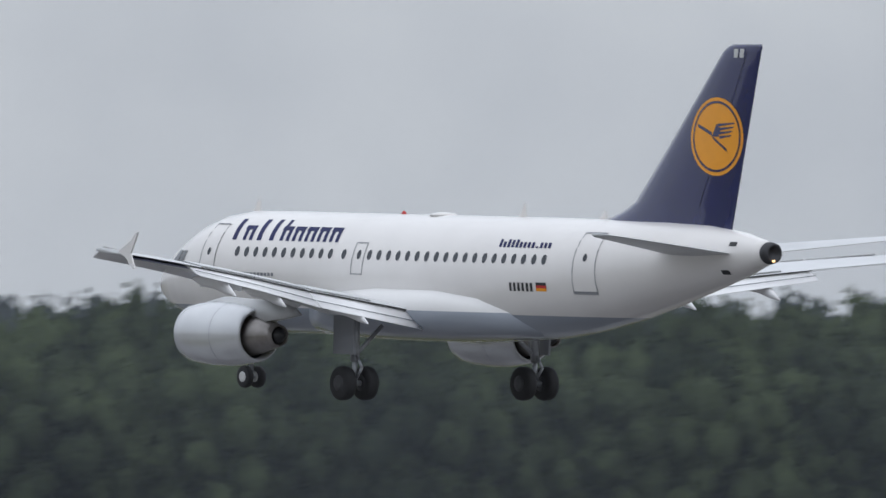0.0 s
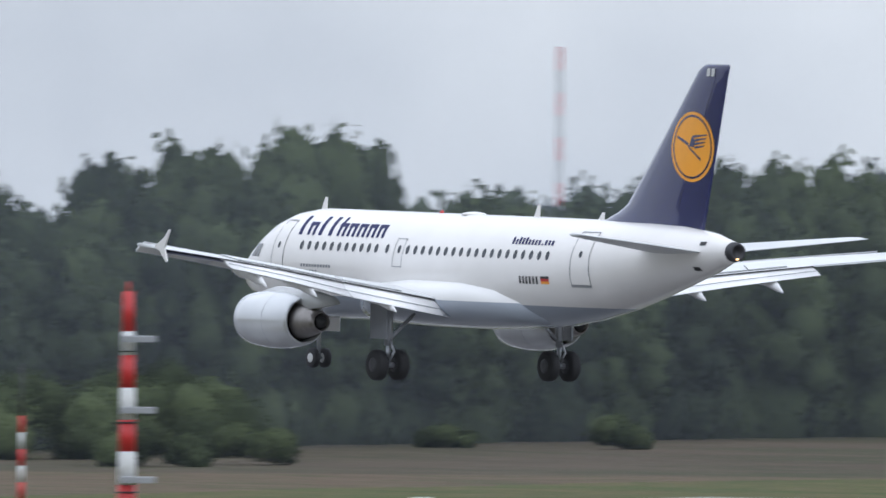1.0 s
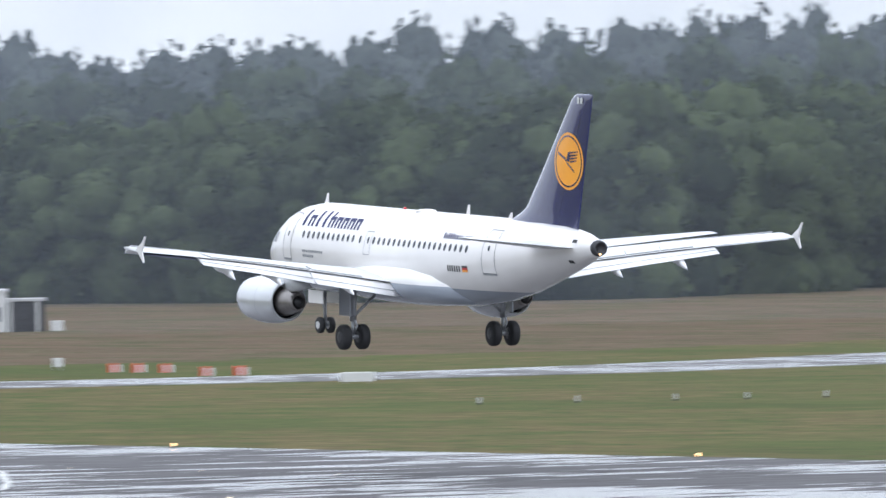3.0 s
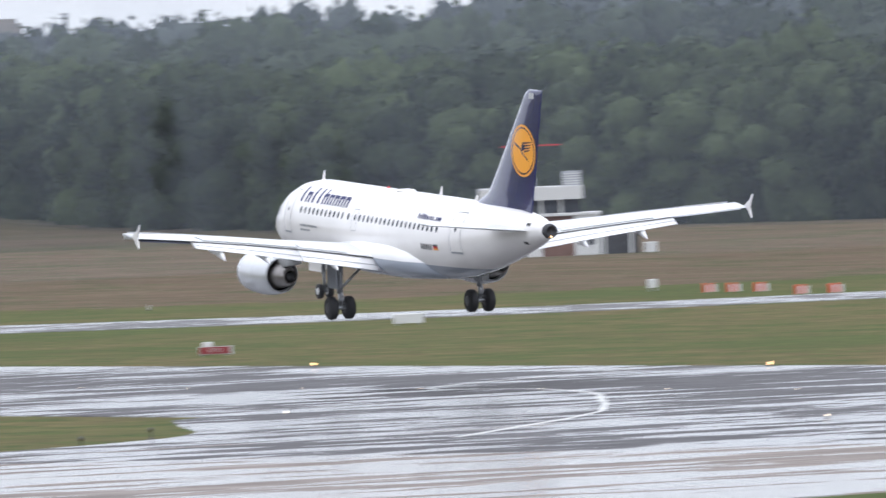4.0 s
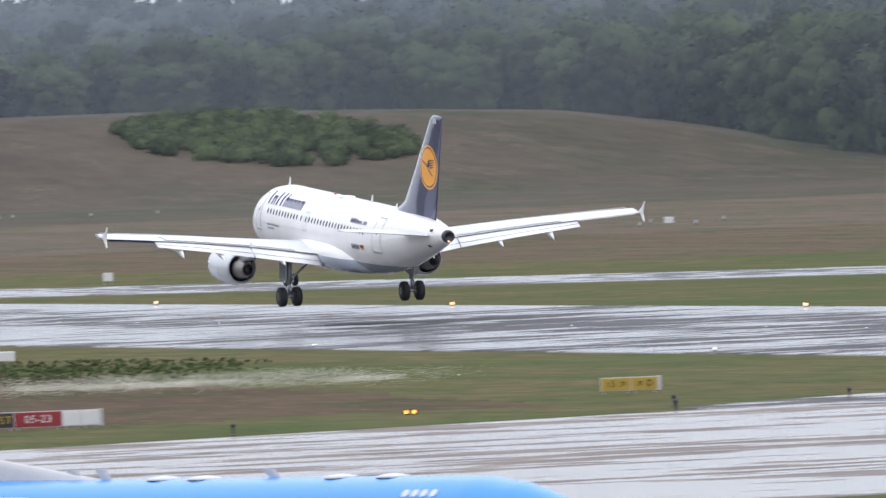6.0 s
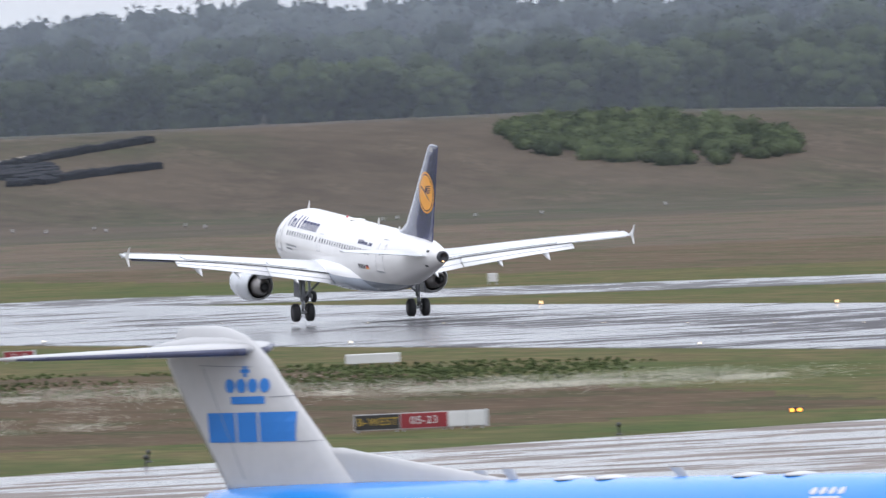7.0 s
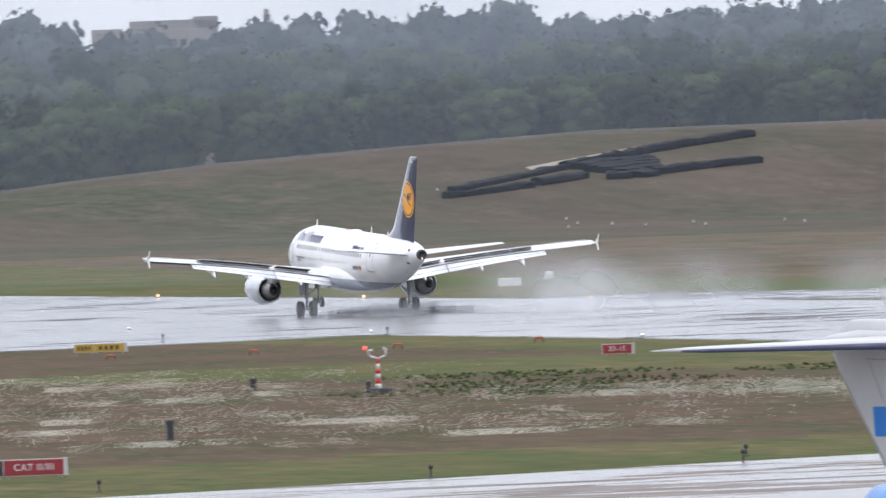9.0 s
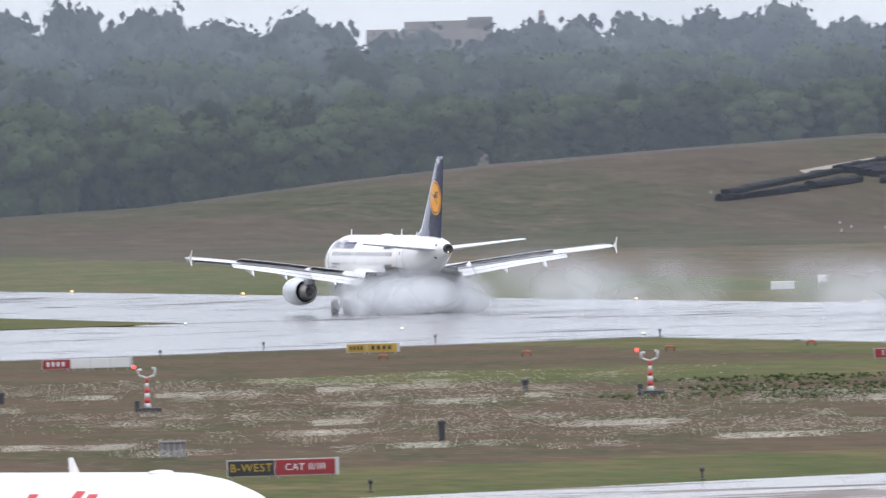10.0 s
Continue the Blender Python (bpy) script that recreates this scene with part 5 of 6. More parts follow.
def lettering(name, text, size, x, z, material, parent, label):
    c = bpy.data.curves.new(name, "FONT")
    c.body = text
    c.size = size
    c.align_x, c.align_y = "CENTER", "CENTER"
    c.extrude = 0.004
    c.offset = 0.002
    c.space_character = 1.12
    c.materials.append(material)
    ob = new(name, c)
    ob.matrix_world = Matrix.Identity(4)
    me = bpy.data.meshes.new_from_object(ob.evaluated_get(bpy.context.evaluated_depsgraph_get()))
    bpy.data.objects.remove(ob)
    t = part(name, me, parent, label)
    t.matrix_local = pose(x, -0.135, z, 90)
    return t


def sign(x, y, turn, panels, h, label, group=""):
    """Panels from its near corner on: width, material, text, text material."""
    e = empty("airfield_sign", pose(x, y, ground_z(x, y), 0, 0, turn), label, "sign", group)
    x0 = 0.0
    h = h * 0.8
    for w, m, text, tm in panels:
        b = part("panel", mesh_of("panel", *box(x0 + 0.02, x0 + w - 0.02, -0.12, 0.12, 0.15, 0.15 + h, 0.02), m), e)
        part("frame", mesh_of("frame", *joined([box(x0, x0 + w, -0.1, 0.14, 0.12, 0.15), box(x0, x0 + w, -0.1, 0.14, 0.15 + h, 0.18 + h), box(x0 - 0.025, x0 + 0.025, -0.1, 0.14, 0.12, 0.18 + h)]), CONC), b, "pale frame")
        part("leg", mesh_of("leg", *joined([tube((x0 + 0.15, 0, 0), (x0 + 0.15, 0, 0.15), 0.04), tube((x0 + w - 0.15, 0, 0), (x0 + w - 0.15, 0, 0.15), 0.04)]), STEEL), b)
        if text == "|":
            for k in range(4):
                part("bar", mesh_of("bar", *box(x0 + w * (0.15 + 0.18 * k), x0 + w * (0.25 + 0.18 * k), -0.135, -0.125, 0.15 + h * 0.25, 0.15 + h * 0.75), tm), b, "plain unreadable bar")
        elif text:
            lettering("lettering", text, h * (0.74 if len(text) < 9 else 0.62), x0 + w / 2, 0.15 + h * 0.5, tm, b, "sign lettering")
        x0 += w
    part("end_cap", mesh_of("end_cap", *box(x0 - 0.02, x0 + 0.14, -0.14, 0.16, 0.1, 0.2 + h), CONC), e, "pale end cap")
    return e


sign(205.4, 621.3, -18, [(1.95, SIGNK, "B-WEST", SIGNY), (2.05, SIGNR, "05-23", SIGNW), (0.8, SIGNW, "", None), (0.8, SIGNW, "", None)], 0.78, "black and red airfield sign with white blank panels", "taxiway signs")
sign(157.9, 608.2, -15, [(1.95, SIGNK, "B-WEST", SIGNY), (2.5, SIGNR, "CAT II/III", SIGNW)], 0.78, "black and red airfield sign reading category", "taxiway signs")
sign(240.7, 638.1, -20, [(1.35, SIGNY, "15 \u2197", SIGNK), (1.2, SIGNY, "\u2197 D", SIGNK)], 0.68, "yellow direction sign with black lettering", "taxiway signs")
sign(247.2, 921.6, -15, [(1.25, SIGNY, "|", SIGNK), (1.9, SIGNY, "|", SIGNK)], 0.62, "yellow direction sign in the grass", "taxiway signs")
sign(255.8, 837.1, -17, [(1.7, SIGNR, "33-15", SIGNW)], 0.65, "small red runway sign", "runway signs")
sign(221.6, 897.3, -14, [(1.7, SIGNR, "|", SIGNW), (1.2, SIGNW, "", None), (1.2, SIGNW, "", None), (1.2, SIGNW, "", None)], 0.68, "red sign with long white back panels", "runway signs")
sign(342.2, 825.5, -22, [(1.8, SIGNR, "33-15", SIGNW)], 0.5, "low red runway sign in the grass", "runway signs")


def marker(x, y, turn, w, h, label, legs=0.12):
    e = empty("marker_board", pose(x, y, ground_z(x, y), 0, 0, turn), label, "marker", "white marker boards")
    part("board", mesh_of("board", *box(-w / 2, w / 2, -0.2, 0.2, legs, legs + h, 0.04), SIGNW), e)
    for s in (-0.35, 0.35):
        part("leg", mesh_of("leg", *tube((w * s, 0, 0), (w * s, 0, legs + 0.02), 0.05), STEEL), e)
    return e


for x, y, w, h in ((389.2, 903.5, 1.95, 0.62), (428.7, 905, 2.2, 0.62), (350, 1170, 1.85, 0.62), (257.4, 775, 2.9, 0.5), (344.4, 829.5, 0.62, 0.66), (652.9, 1095.7, 1.6, 0.5), (690.3, 1122.3, 1.8, 0.5), (672, 1110, 1.7, 0.5)):
    marker(x, y, -22, w, h, "low white marker board in the grass")
for x, y, txt in ((353.7, 1064.6, "5"), (360.8, 1194.8, ""), (362, 1061.2, ""), (450.0, 1000.2, "")):
    m = marker(x, y, -18, 0.7, 0.62, "small white square distance board", 0.25)
    if txt:
        t = lettering("lettering", txt, 0.5, 0, 0.56, SIGNK, m, "black numeral")
        t.matrix_local = pose(0, -0.21, 0.56, 90)

# barriers
bar0 = empty("barrier", pose(445.6, 980.6, ground_z(445, 980), 0, 0, -24), "orange and white striped plastic barrier", "barrier", "closure barriers")
for k in range(4):
    part("stripe", mesh_of("stripe", *box(-0.5 + 0.25 * k, -0.5 + 0.25 * (k + 1), -0.2, 0.2, 0.03, 0.68 - 0.12 * (k % 2), 0.05), ORANGE if k % 2 == 0 else SIGNW), bar0)
for x, y in ((445.9, 977.2), (446.1, 973.0), (440.0, 953.0), (442.1, 952.0)):
    copy_thing(bar0, pose(x, y, ground_z(x, y), 0, 0, -24 + (x * 7) % 20))

RUSTY = mat("faded_orange_paint", (0.24, 0.06, 0.025), 0.6, vary=0.25, scale=3)
# slope lights beside the touchdown zone
papi = empty("approach_light_unit", pose(242.6, 896.0, ground_z(242, 896), 0, 0, -15), "orange approach light box on thin legs", "light unit", "approach light units")
part("box", mesh_of("box", *box(-0.26, 0.26, -0.4, 0.4, 0.2, 0.36, 0.05), RUSTY), papi)
for sx in (-0.25, 0.25):
    for sy in (-0.3, 0.3):
        part("leg", mesh_of("leg", *tube((sx, sy, 0), (sx, sy, 0.24), 0.03), DARKM), papi)
for x, y in ((250.5, 892.0), (259.9, 893.1), (269.8, 896.1)):
    copy_thing(papi, pose(x, y, ground_z(x, y), 0, 0, -15))


# red and white forked instruments
def forked(x, y):
    e = empty("visibility_sensor", pose(x, y, ground_z(x, y), 0, 0, -15), "red and white post with a white fork and red lamp", "instrument", "visibility sensors")
    part("plinth", mesh_of("plinth", *joined([box(-0.6, 0.75, -0.4, 0.4, 0, 0.22), box(-0.6, -0.35, -0.3, 0.3, 0.2, 0.6)]), DARKM), e, "dark base")
    for k in range(6):
        part("band", mesh_of("band", *tube((0.05, 0, 0.2 + 0.26 * k), (0.05, 0, 0.46 + 0.26 * k), 0.17 - 0.018 * k, 0.16 - 0.018 * k, 10), RED if k % 2 else SIGNW, True), e)
    fork = [tube((0.05, 0, 1.75), (-0.35, 0, 1.9), 0.05), tube((-0.35, 0, 1.9), (-0.42, 0, 2.2), 0.05), tube((0.05, 0, 1.75), (0.45, 0, 1.9), 0.05), tube((0.45, 0, 1.9), (0.5, 0, 2.25), 0.05), tube((0.5, 0, 2.2), (0.35, 0, 2.28), 0.07), tube((-0.42, 0, 2.15), (-0.2, 0, 2.2), 0.07)]
    part("fork", mesh_of("fork", *joined(fork), SIGNW, True), e, "white fork arms")
    part("lamp", mesh_of("lamp", *turned([(2.24, 0.04), (2.29, 0.09), (2.38, 0.09), (2.43, 0.03)], "z", 12, (-0.6, 0, 0)), LAMPR, True), e, "glowing red lamp")


forked(219.6, 758.6)
forked(192.8, 758.7)
CABM = mat("grey_cabinet_paint", (0.16, 0.15, 0.145), 0.6, vary=0.2, scale=2)
cab = empty("cabinet", pose(166.6, 651.2, ground_z(166, 651), 0, 0, -14), "grey metal cabinet in the meadow", "cabinet")
part("body", mesh_of("body", *box(-0.58, 0.58, -0.3, 0.3, 0.05, 0.7, 0.03), CABM), cab)
part("lid", mesh_of("lid", *box(-0.62, 0.62, -0.34, 0.34, 0.7, 0.78, 0.03), CABM), cab)
for k in range(4):
    part("rib", mesh_of("rib", *box(-0.5 + 0.28 * k, -0.46 + 0.28 * k, -0.32, -0.29, 0.1, 0.68), STEEL), cab)
post0 = empty("service_post", pose(182.6, 664.7, ground_z(182, 664)), "dark short service post in the meadow", "post", "service posts")
part("post", mesh_of("post", *box(-0.14, 0.14, -0.12, 0.12, 0, 0.95, 0.03), DARKM), post0)
part("cap", mesh_of("cap", *box(-0.18, 0.18, -0.16, 0.16, 0.8, 0.98, 0.03), DARKM), post0)
for x, y in ((219.1, 780.6), (194, 795), (206, 905)):
    copy_thing(post0, Matrix.Translation((x, y, ground_z(x, y) - 0.35)))

# white posts along the grass
pst = empty("white_post", pose(404.3, 809.6, ground_z(404, 810)), "short white marker post in the grass", "post", "white marker posts")
part("post", mesh_of("post", *box(-0.07, 0.07, -0.07, 0.07, 0, 0.42, 0.02), CONC), pst)
part("foot", mesh_of("foot", *box(-0.1, 0.1, -0.1, 0.1, 0, 0.1, 0.03), DARKM), pst)
more = [(408.1 + 4.2 * k, 807.7 - 2.05 * k) for k in range(9)] + [(420.8, 1024.2), (597.7, 1441.4), (487.5, 1313.7), (490.6, 1289.1), (399, 812), (394, 815)]
more += [(523.7, 1601), (539.7, 1587), (570, 1610), (498, 1641), (504, 1631), (516, 1701), (514, 1645), (514, 1604), (518, 1585), (500, 1311), (496, 1289), (508, 1313), (517, 1757), (509, 1660), (506, 1615), (530, 1590), (545, 1580), (511, 1680), (520, 1630), (535, 1600)]
for x, y in more:
    copy_thing(pst, Matrix.Translation((x, y, ground_z(x, y))))
for x, y in ((556.2, 1323.9), (552.1, 1302.0), (499.5, 1305)):
    marker(x, y, -22, 0.85, 0.55, "white box beside the perimeter field", 0.05)

# ---- field station with a small control room ----
def station():
    e = empty("field_station", pose(547.4, 1241.6, ground_z(547, 1241), 0, 0, -24), "brown brick field station with white panels and glazed upper room", "building")
    def wall(name, x0, x1, y0, y1, z0, z1, m, label=""):
        return part(name, mesh_of(name, *box(x0, x1, y0, y1, z0, z1, 0.03), m), e, label)
    wall("wall", -8.1, 5.7, 0.3, 7, -0.3, 3.55, BRICKM, "brown brick wall")
    for x0, x1 in ((-8.2, -6.0), (-3.1, 0.65), (3.5, 5.8)):
        w = wall("wall_panel", x0, x1, 0.0, 0.6, -0.3, 3.6, SIGNW, "white panel")
        xs = [(x0 + 0.45, x0 + 0.95), (x0 + 1.2, x0 + 1.75)] if x1 - x0 < 3 else [(x0 + 0.15, x0 + 0.8), (x1 - 0.85, x1 - 0.15), (x0 + 1.45, x0 + 2.3)]
        for i, (a, b) in enumerate(xs):
            z0, z1 = (0.9, 2.2) if x1 - x0 < 3 else ((2.0, 2.4) if i < 2 else (-0.2, 2.3))
            win = part("window" if z0 > 0 else "door", mesh_of("window", *box(a - 0.06, b + 0.06, -0.05, 0.1, z0 - 0.06, z1 + 0.06, 0.02), SIGNW), w)
            part("pane", mesh_of("pane", *box(a, b, -0.07, 0.0, z0, z1, 0.01), GLASSD), win, "dark pane")
    wall("sign_board", 1.3, 2.2, 0.2, 0.32, 0.9, 1.6, SIGNW)
    wall("roof_edge", -8.3, 5.9, -0.1, 7.1, 3.55, 3.8, SIGNW, "pale roof edge")
    # closed box; the garage's inner shade is put into its dark colour
    wall("garage", 5.8, 9.2, 0.6, 6, -0.3, 2.7, DARKM, "solid dark block for the shaded inside of the open garage")
    wall("garage_roof", 5.8, 9.3, 0.4, 6.1, 2.7, 2.95, CONC)
    for k in range(2):
        wall("garage_post", 6.0 + 2.4 * k, 6.25 + 2.4 * k, 0.3, 0.6, -0.3, 2.7, SIGNW)
    # upper room with outward leaning panes
    for k in range(5):
        x0 = -4.6 + 1.75 * k
        ring = [[(x0, 1.0, 3.8), (x0 + 1.7, 1.0, 3.8), (x0 + 1.7, 1.2, 3.8), (x0, 1.2, 3.8)], [(x0, 0.55, 5.0), (x0 + 1.7, 0.55, 5.0), (x0 + 1.7, 0.8, 5.0), (x0, 0.8, 5.0)]]
        part("pane", mesh_of("pane", *loft(ring), GLASSD), e, "dark leaning pane")
        ring = [[(x0 - 0.12, 0.95, 3.8), (x0 + 0.12, 0.95, 3.8), (x0 + 0.12, 1.2, 3.8), (x0 - 0.12, 1.2, 3.8)], [(x0 - 0.12, 0.48, 5.0), (x0 + 0.12, 0.48, 5.0), (x0 + 0.12, 0.8, 5.0), (x0 - 0.12, 0.8, 5.0)]]
        part("mullion", mesh_of("mullion", *loft(ring), SIGNW), e)
    wall("upper_room", -4.6, 4.1, 1.2, 6, 3.8, 5.0, DARKM)
    wall("parapet", -4.9, 4.4, 0.3, 6.3, 5.0, 6.2, SIGNW, "white parapet")
    box0 = wall("cooling_unit", 2.6, 4.3, 2, 3.6, 6.2, 7.5, STEEL, "louvred grey cooling unit")
    for k in range(5):
        part("louvre", mesh_of("louvre", *box(2.65, 4.25, 1.96, 2.01, 6.35 + 0.22 * k, 6.43 + 0.22 * k), SIGNW), box0)
    mast = wall("mast", -0.3, 0.1, 2, 2.4, 6.2, 7.6, SIGNW)
    for k in range(4):
        part("band", mesh_of("band", *tube((-0.1, 2.2, 7.4 + 0.5 * k), (-0.1, 2.2, 7.9 + 0.5 * k), 0.24 - 0.03 * k, 0.21 - 0.03 * k), (RED, SIGNW, STEEL, STEEL)[k], True), mast)
    part("hub", mesh_of("hub", *turned([(9.5, 0.18), (9.7, 0.3), (9.95, 0.3), (10.1, 0.15)], "z", 12, (-0.1, 2.2, 0)), SIGNW, True), mast)
    part("antenna_bar", mesh_of("antenna_bar", *box(-2.7, 2.6, 2.12, 2.28, 9.82, 9.93), RED), mast, "thin red antenna bar")
    return e


station()
marker(557, 1238, -24, 1.1, 0.9, "pale crate in front of the station", 0.02)

# ---- glide path mast, thin mast and chequered shelter ----
gp = empty("antenna_mast", pose(523.1, 888.4, ground_z(523, 888), 0, 0, -30), "tall tapered red and white antenna mast", "mast")
bands = [(0, 2.25, SIGNW), (2.25, 4.35, RED), (4.35, 6.6, SIGNW), (6.6, 8.75, RED), (8.75, 10.9, SIGNW), (10.9, 13.1, RED), (13.1, 14.7, SIGNW), (14.7, 17.4, RED)]
for z0, z1, m in bands:
    r0, r1 = 0.72 - 0.02 * z0, 0.72 - 0.02 * z1
    part("band", mesh_of("band", *tube((0, 0, z0), (0, 0, z1), r0, r1, 14), m, True), gp)
for z in (4.7, 9.4, 14.2):
    arm = part("antenna", mesh_of("antenna", *box(-0.5, 1.9, -0.95, -0.55, z - 0.22, z + 0.22, 0.05), STEEL), gp, "grey antenna box")
    part("clamp", mesh_of("clamp", *tube((0, 0, z - 0.9), (0, 0, z - 0.8), 0.8 - 0.02 * z, None, 14), DARKM), arm)
part("lamp", mesh_of("lamp", *turned([(17.4, 0.1), (17.9, 0.12), (18.1, 0.03)], "z", 8), RED, True), gp)
tm = empty("monitor_mast", pose(516.3, 890.9, ground_z(516, 891), 0, 0, -30), "thin mast with red and white bands and grey top", "mast")
for k in range(8):
    part("band", mesh_of("band", *tube((0, 0, 1.12 * k), (0, 0, 1.12 * (k + 1)), 0.25 - 0.01 * k, 0.24 - 0.01 * k), RED if k % 2 else SIGNW, True), tm)
part("top_pole", mesh_of("top_pole", *tube((0, 0, 8.9), (0, 0, 12.5), 0.13, 0.08), DARKM, True), tm)
sh = empty("equipment_shelter", pose(520.3, 889.5, ground_z(520, 889), 0, 0, -30), "low shelter painted in red and white chequers", "shelter")
part("body", mesh_of("body", *box(-2.15, 2.15, 0.05, 2.3, 0, 2.55, 0.04), SIGNW), sh)
for i in range(6):
    for j in range(3):
        x0, z0 = -2.15 + 0.717 * i, 0.85 * j
        part("panel", mesh_of("panel", *box(x0, x0 + 0.717, 0.0, 0.06, z0, z0 + 0.85, 0.01), RED if (i + j) % 2 else SIGNW), sh)
part("roof", mesh_of("roof", *box(-2.25, 2.25, -0.05, 2.4, 2.55, 2.68, 0.03), SIGNW), sh)

# ---- control tower above the trees ----
def tower():
    D, az = 2290.0, 29.43
    x, y = D * math.sin(radians(az)), D * math.cos(radians(az))
    e = empty("control_tower", pose(x, y, ground_z(x, y), 0, 0, -az + 8), "pale concrete radar tower flaring to the top", "tower")
    def sq(r, z):
        c = r * 0.25
        return [(-r + c, -r, z), (r - c, -r, z), (r, -r + c, z), (r, r - c, z), (r - c, r, z), (-r + c, r, z), (-r, r - c, z), (-r, -r + c, z)]
    part("shaft", mesh_of("shaft", *loft([sq(3.0, 0), sq(3.0, 30), sq(3.25, 36), sq(3.9, 42), sq(4.35, 46.2)]), CONC), e, "flaring concrete shaft")
    part("window_band", mesh_of("window_band", *loft([sq(4.4, 46.2), sq(4.55, 47.6)]), GLASSD), e, "dark window band")
    roof = part("roof", mesh_of("roof", *loft([sq(4.6, 47.6), sq(4.7, 50.0), sq(4.5, 50.2)]), CONC), e)
    part("blue_sign", mesh_of("blue_sign", *box(-2.2, 0.2, -3.35, -3.15, 33.5, 37.6, 0.03), LOGOB), e, "blue sign panel")
    for z in (50.9, 51.6, 52.3):
        part("rail", mesh_of("rail", *joined([tube((-4.4, -4.4, z), (4.4, -4.4, z), 0.06), tube((4.4, -4.4, z), (4.4, 4.4, z), 0.06), tube((-4.4, -4.4, z), (-4.4, 4.4, z), 0.06)]), STEEL), roof)
    for k in range(9):
        part("rail_post", mesh_of("rail_post", *tube((-4.4 + 1.1 * k, -4.4, 50.1), (-4.4 + 1.1 * k, -4.4, 52.3), 0.06), STEEL), roof)
    part("platform", mesh_of("platform", *loft([sq(1.7, 52.2), sq(2.0, 52.4), sq(2.0, 52.7)]), DARKM), roof)
    part("pedestal", mesh_of("pedestal", *loft([sq(0.9, 50.1), sq(0.7, 55.2)]), STEEL), roof)
    for z in (53.4, 54.1):
        part("rail", mesh_of("rail", *tube((-2, -2, z), (2, -2, z), 0.05), STEEL), roof)
    part("motor", mesh_of("motor", *turned([(55.0, 0.7), (55.9, 0.7), (56.1, 0.4)], "z", 12), ORANGE, True), roof)
    part("radar_bar", mesh_of("radar_bar", *box(-3.4, 3.4, -0.3, 0.3, 56.1, 56.6, 0.05), SIGNW), roof, "long radar antenna")


tower()

# ---- lattice mast far away ----
x, y = 2620 * math.sin(radians(32.1)), 2620 * math.cos(radians(32.1))
lm = empty("lattice_mast", pose(x, y, ground_z(x, y), 0, 0, -32), "slim red and white lattice mast above the woods", "mast")
for k in range(16):
    z0, z1 = 62.2 / 16 * k, 62.2 / 16 * (k + 1)
    r = 0.5
    bits = []
    for a, b in (((-r, -r), (r, -r)), ((r, -r), (r, r)), ((r, r), (-r, r)), ((-r, r), (-r, -r))):
        bits += [tube((*a, z0), (*a, z1), 0.11, None, 5), tube((*a, z0), (*b, (z0 + z1) / 2), 0.07, None, 4), tube((*b, (z0 + z1) / 2), (*a, z1), 0.07, None, 4), tube((*a, z1), (*b, z1), 0.07, None, 4)]
    part("section", mesh_of("section", *joined(bits), RED if k % 2 else CONC), lm)

# ---- far buildings over the woods ----
def far_block(az, D, w, z0, z1, label, steps):
    x, y = D * math.sin(radians(az)), D * math.cos(radians(az))
    e = empty("apartment_building", pose(x, y, 0, 0, 0, -az), label, "building")
    wl = part("wall", mesh_of("wall", *box(-w / 2, w / 2, 0, 12, -5, z1, 0.1), FARB), e)
    for a, b, dz in steps:
        part("roof", mesh_of("roof", *box(w * a, w * b, 1, 10, z1, z1 + dz, 0.1), FARB), e)
    n = int(w / 3)
    for i in range(n):
        for z in np.arange(z1 - 6.5, z1 - 1, 3.0):
            xx = -w / 2 + w * (i + 0.5) / n
            part("window", mesh_of("window", *box(xx - 0.7, xx + 0.7, -0.08, 0.05, z, z + 1.4), GLASSD), wl)


FARB = mat("far_tan_brick", (0.2, 0.175, 0.15), 0.9, vary=0.15, scale=0.3)
far_block(15.36, 3250, 27, 0, 29.6, "tan flat-roofed apartment building behind the woods", [(-0.5, -0.25, 0.5), (-0.2, 0.5, 2.0), (0.3, 0.5, 2.6)])
far_block(21.8, 3350, 12, 0, 31.0, "pale flat-roofed block behind the woods", [(-0.4, 0.4, 1.0)])
ch = empty("chimney", pose(3250 * math.sin(radians(15.78)), 3250 * math.cos(radians(15.78)), 0), "slim brick chimney above the woods", "chimney")
part("shaft", mesh_of("shaft", *tube((0, 0, 0), (0, 0, 33.2), 0.75, 0.55), BRICKM, True), ch)
part("collar", mesh_of("collar", *tube((0, 0, 31), (0, 0, 32), 0.75), FARB, True), ch)
part("annex", mesh_of("annex", *box(-1.5, 4.5, 1.5, 6, 0, 25.5), SIGNW), ch, "white annex")
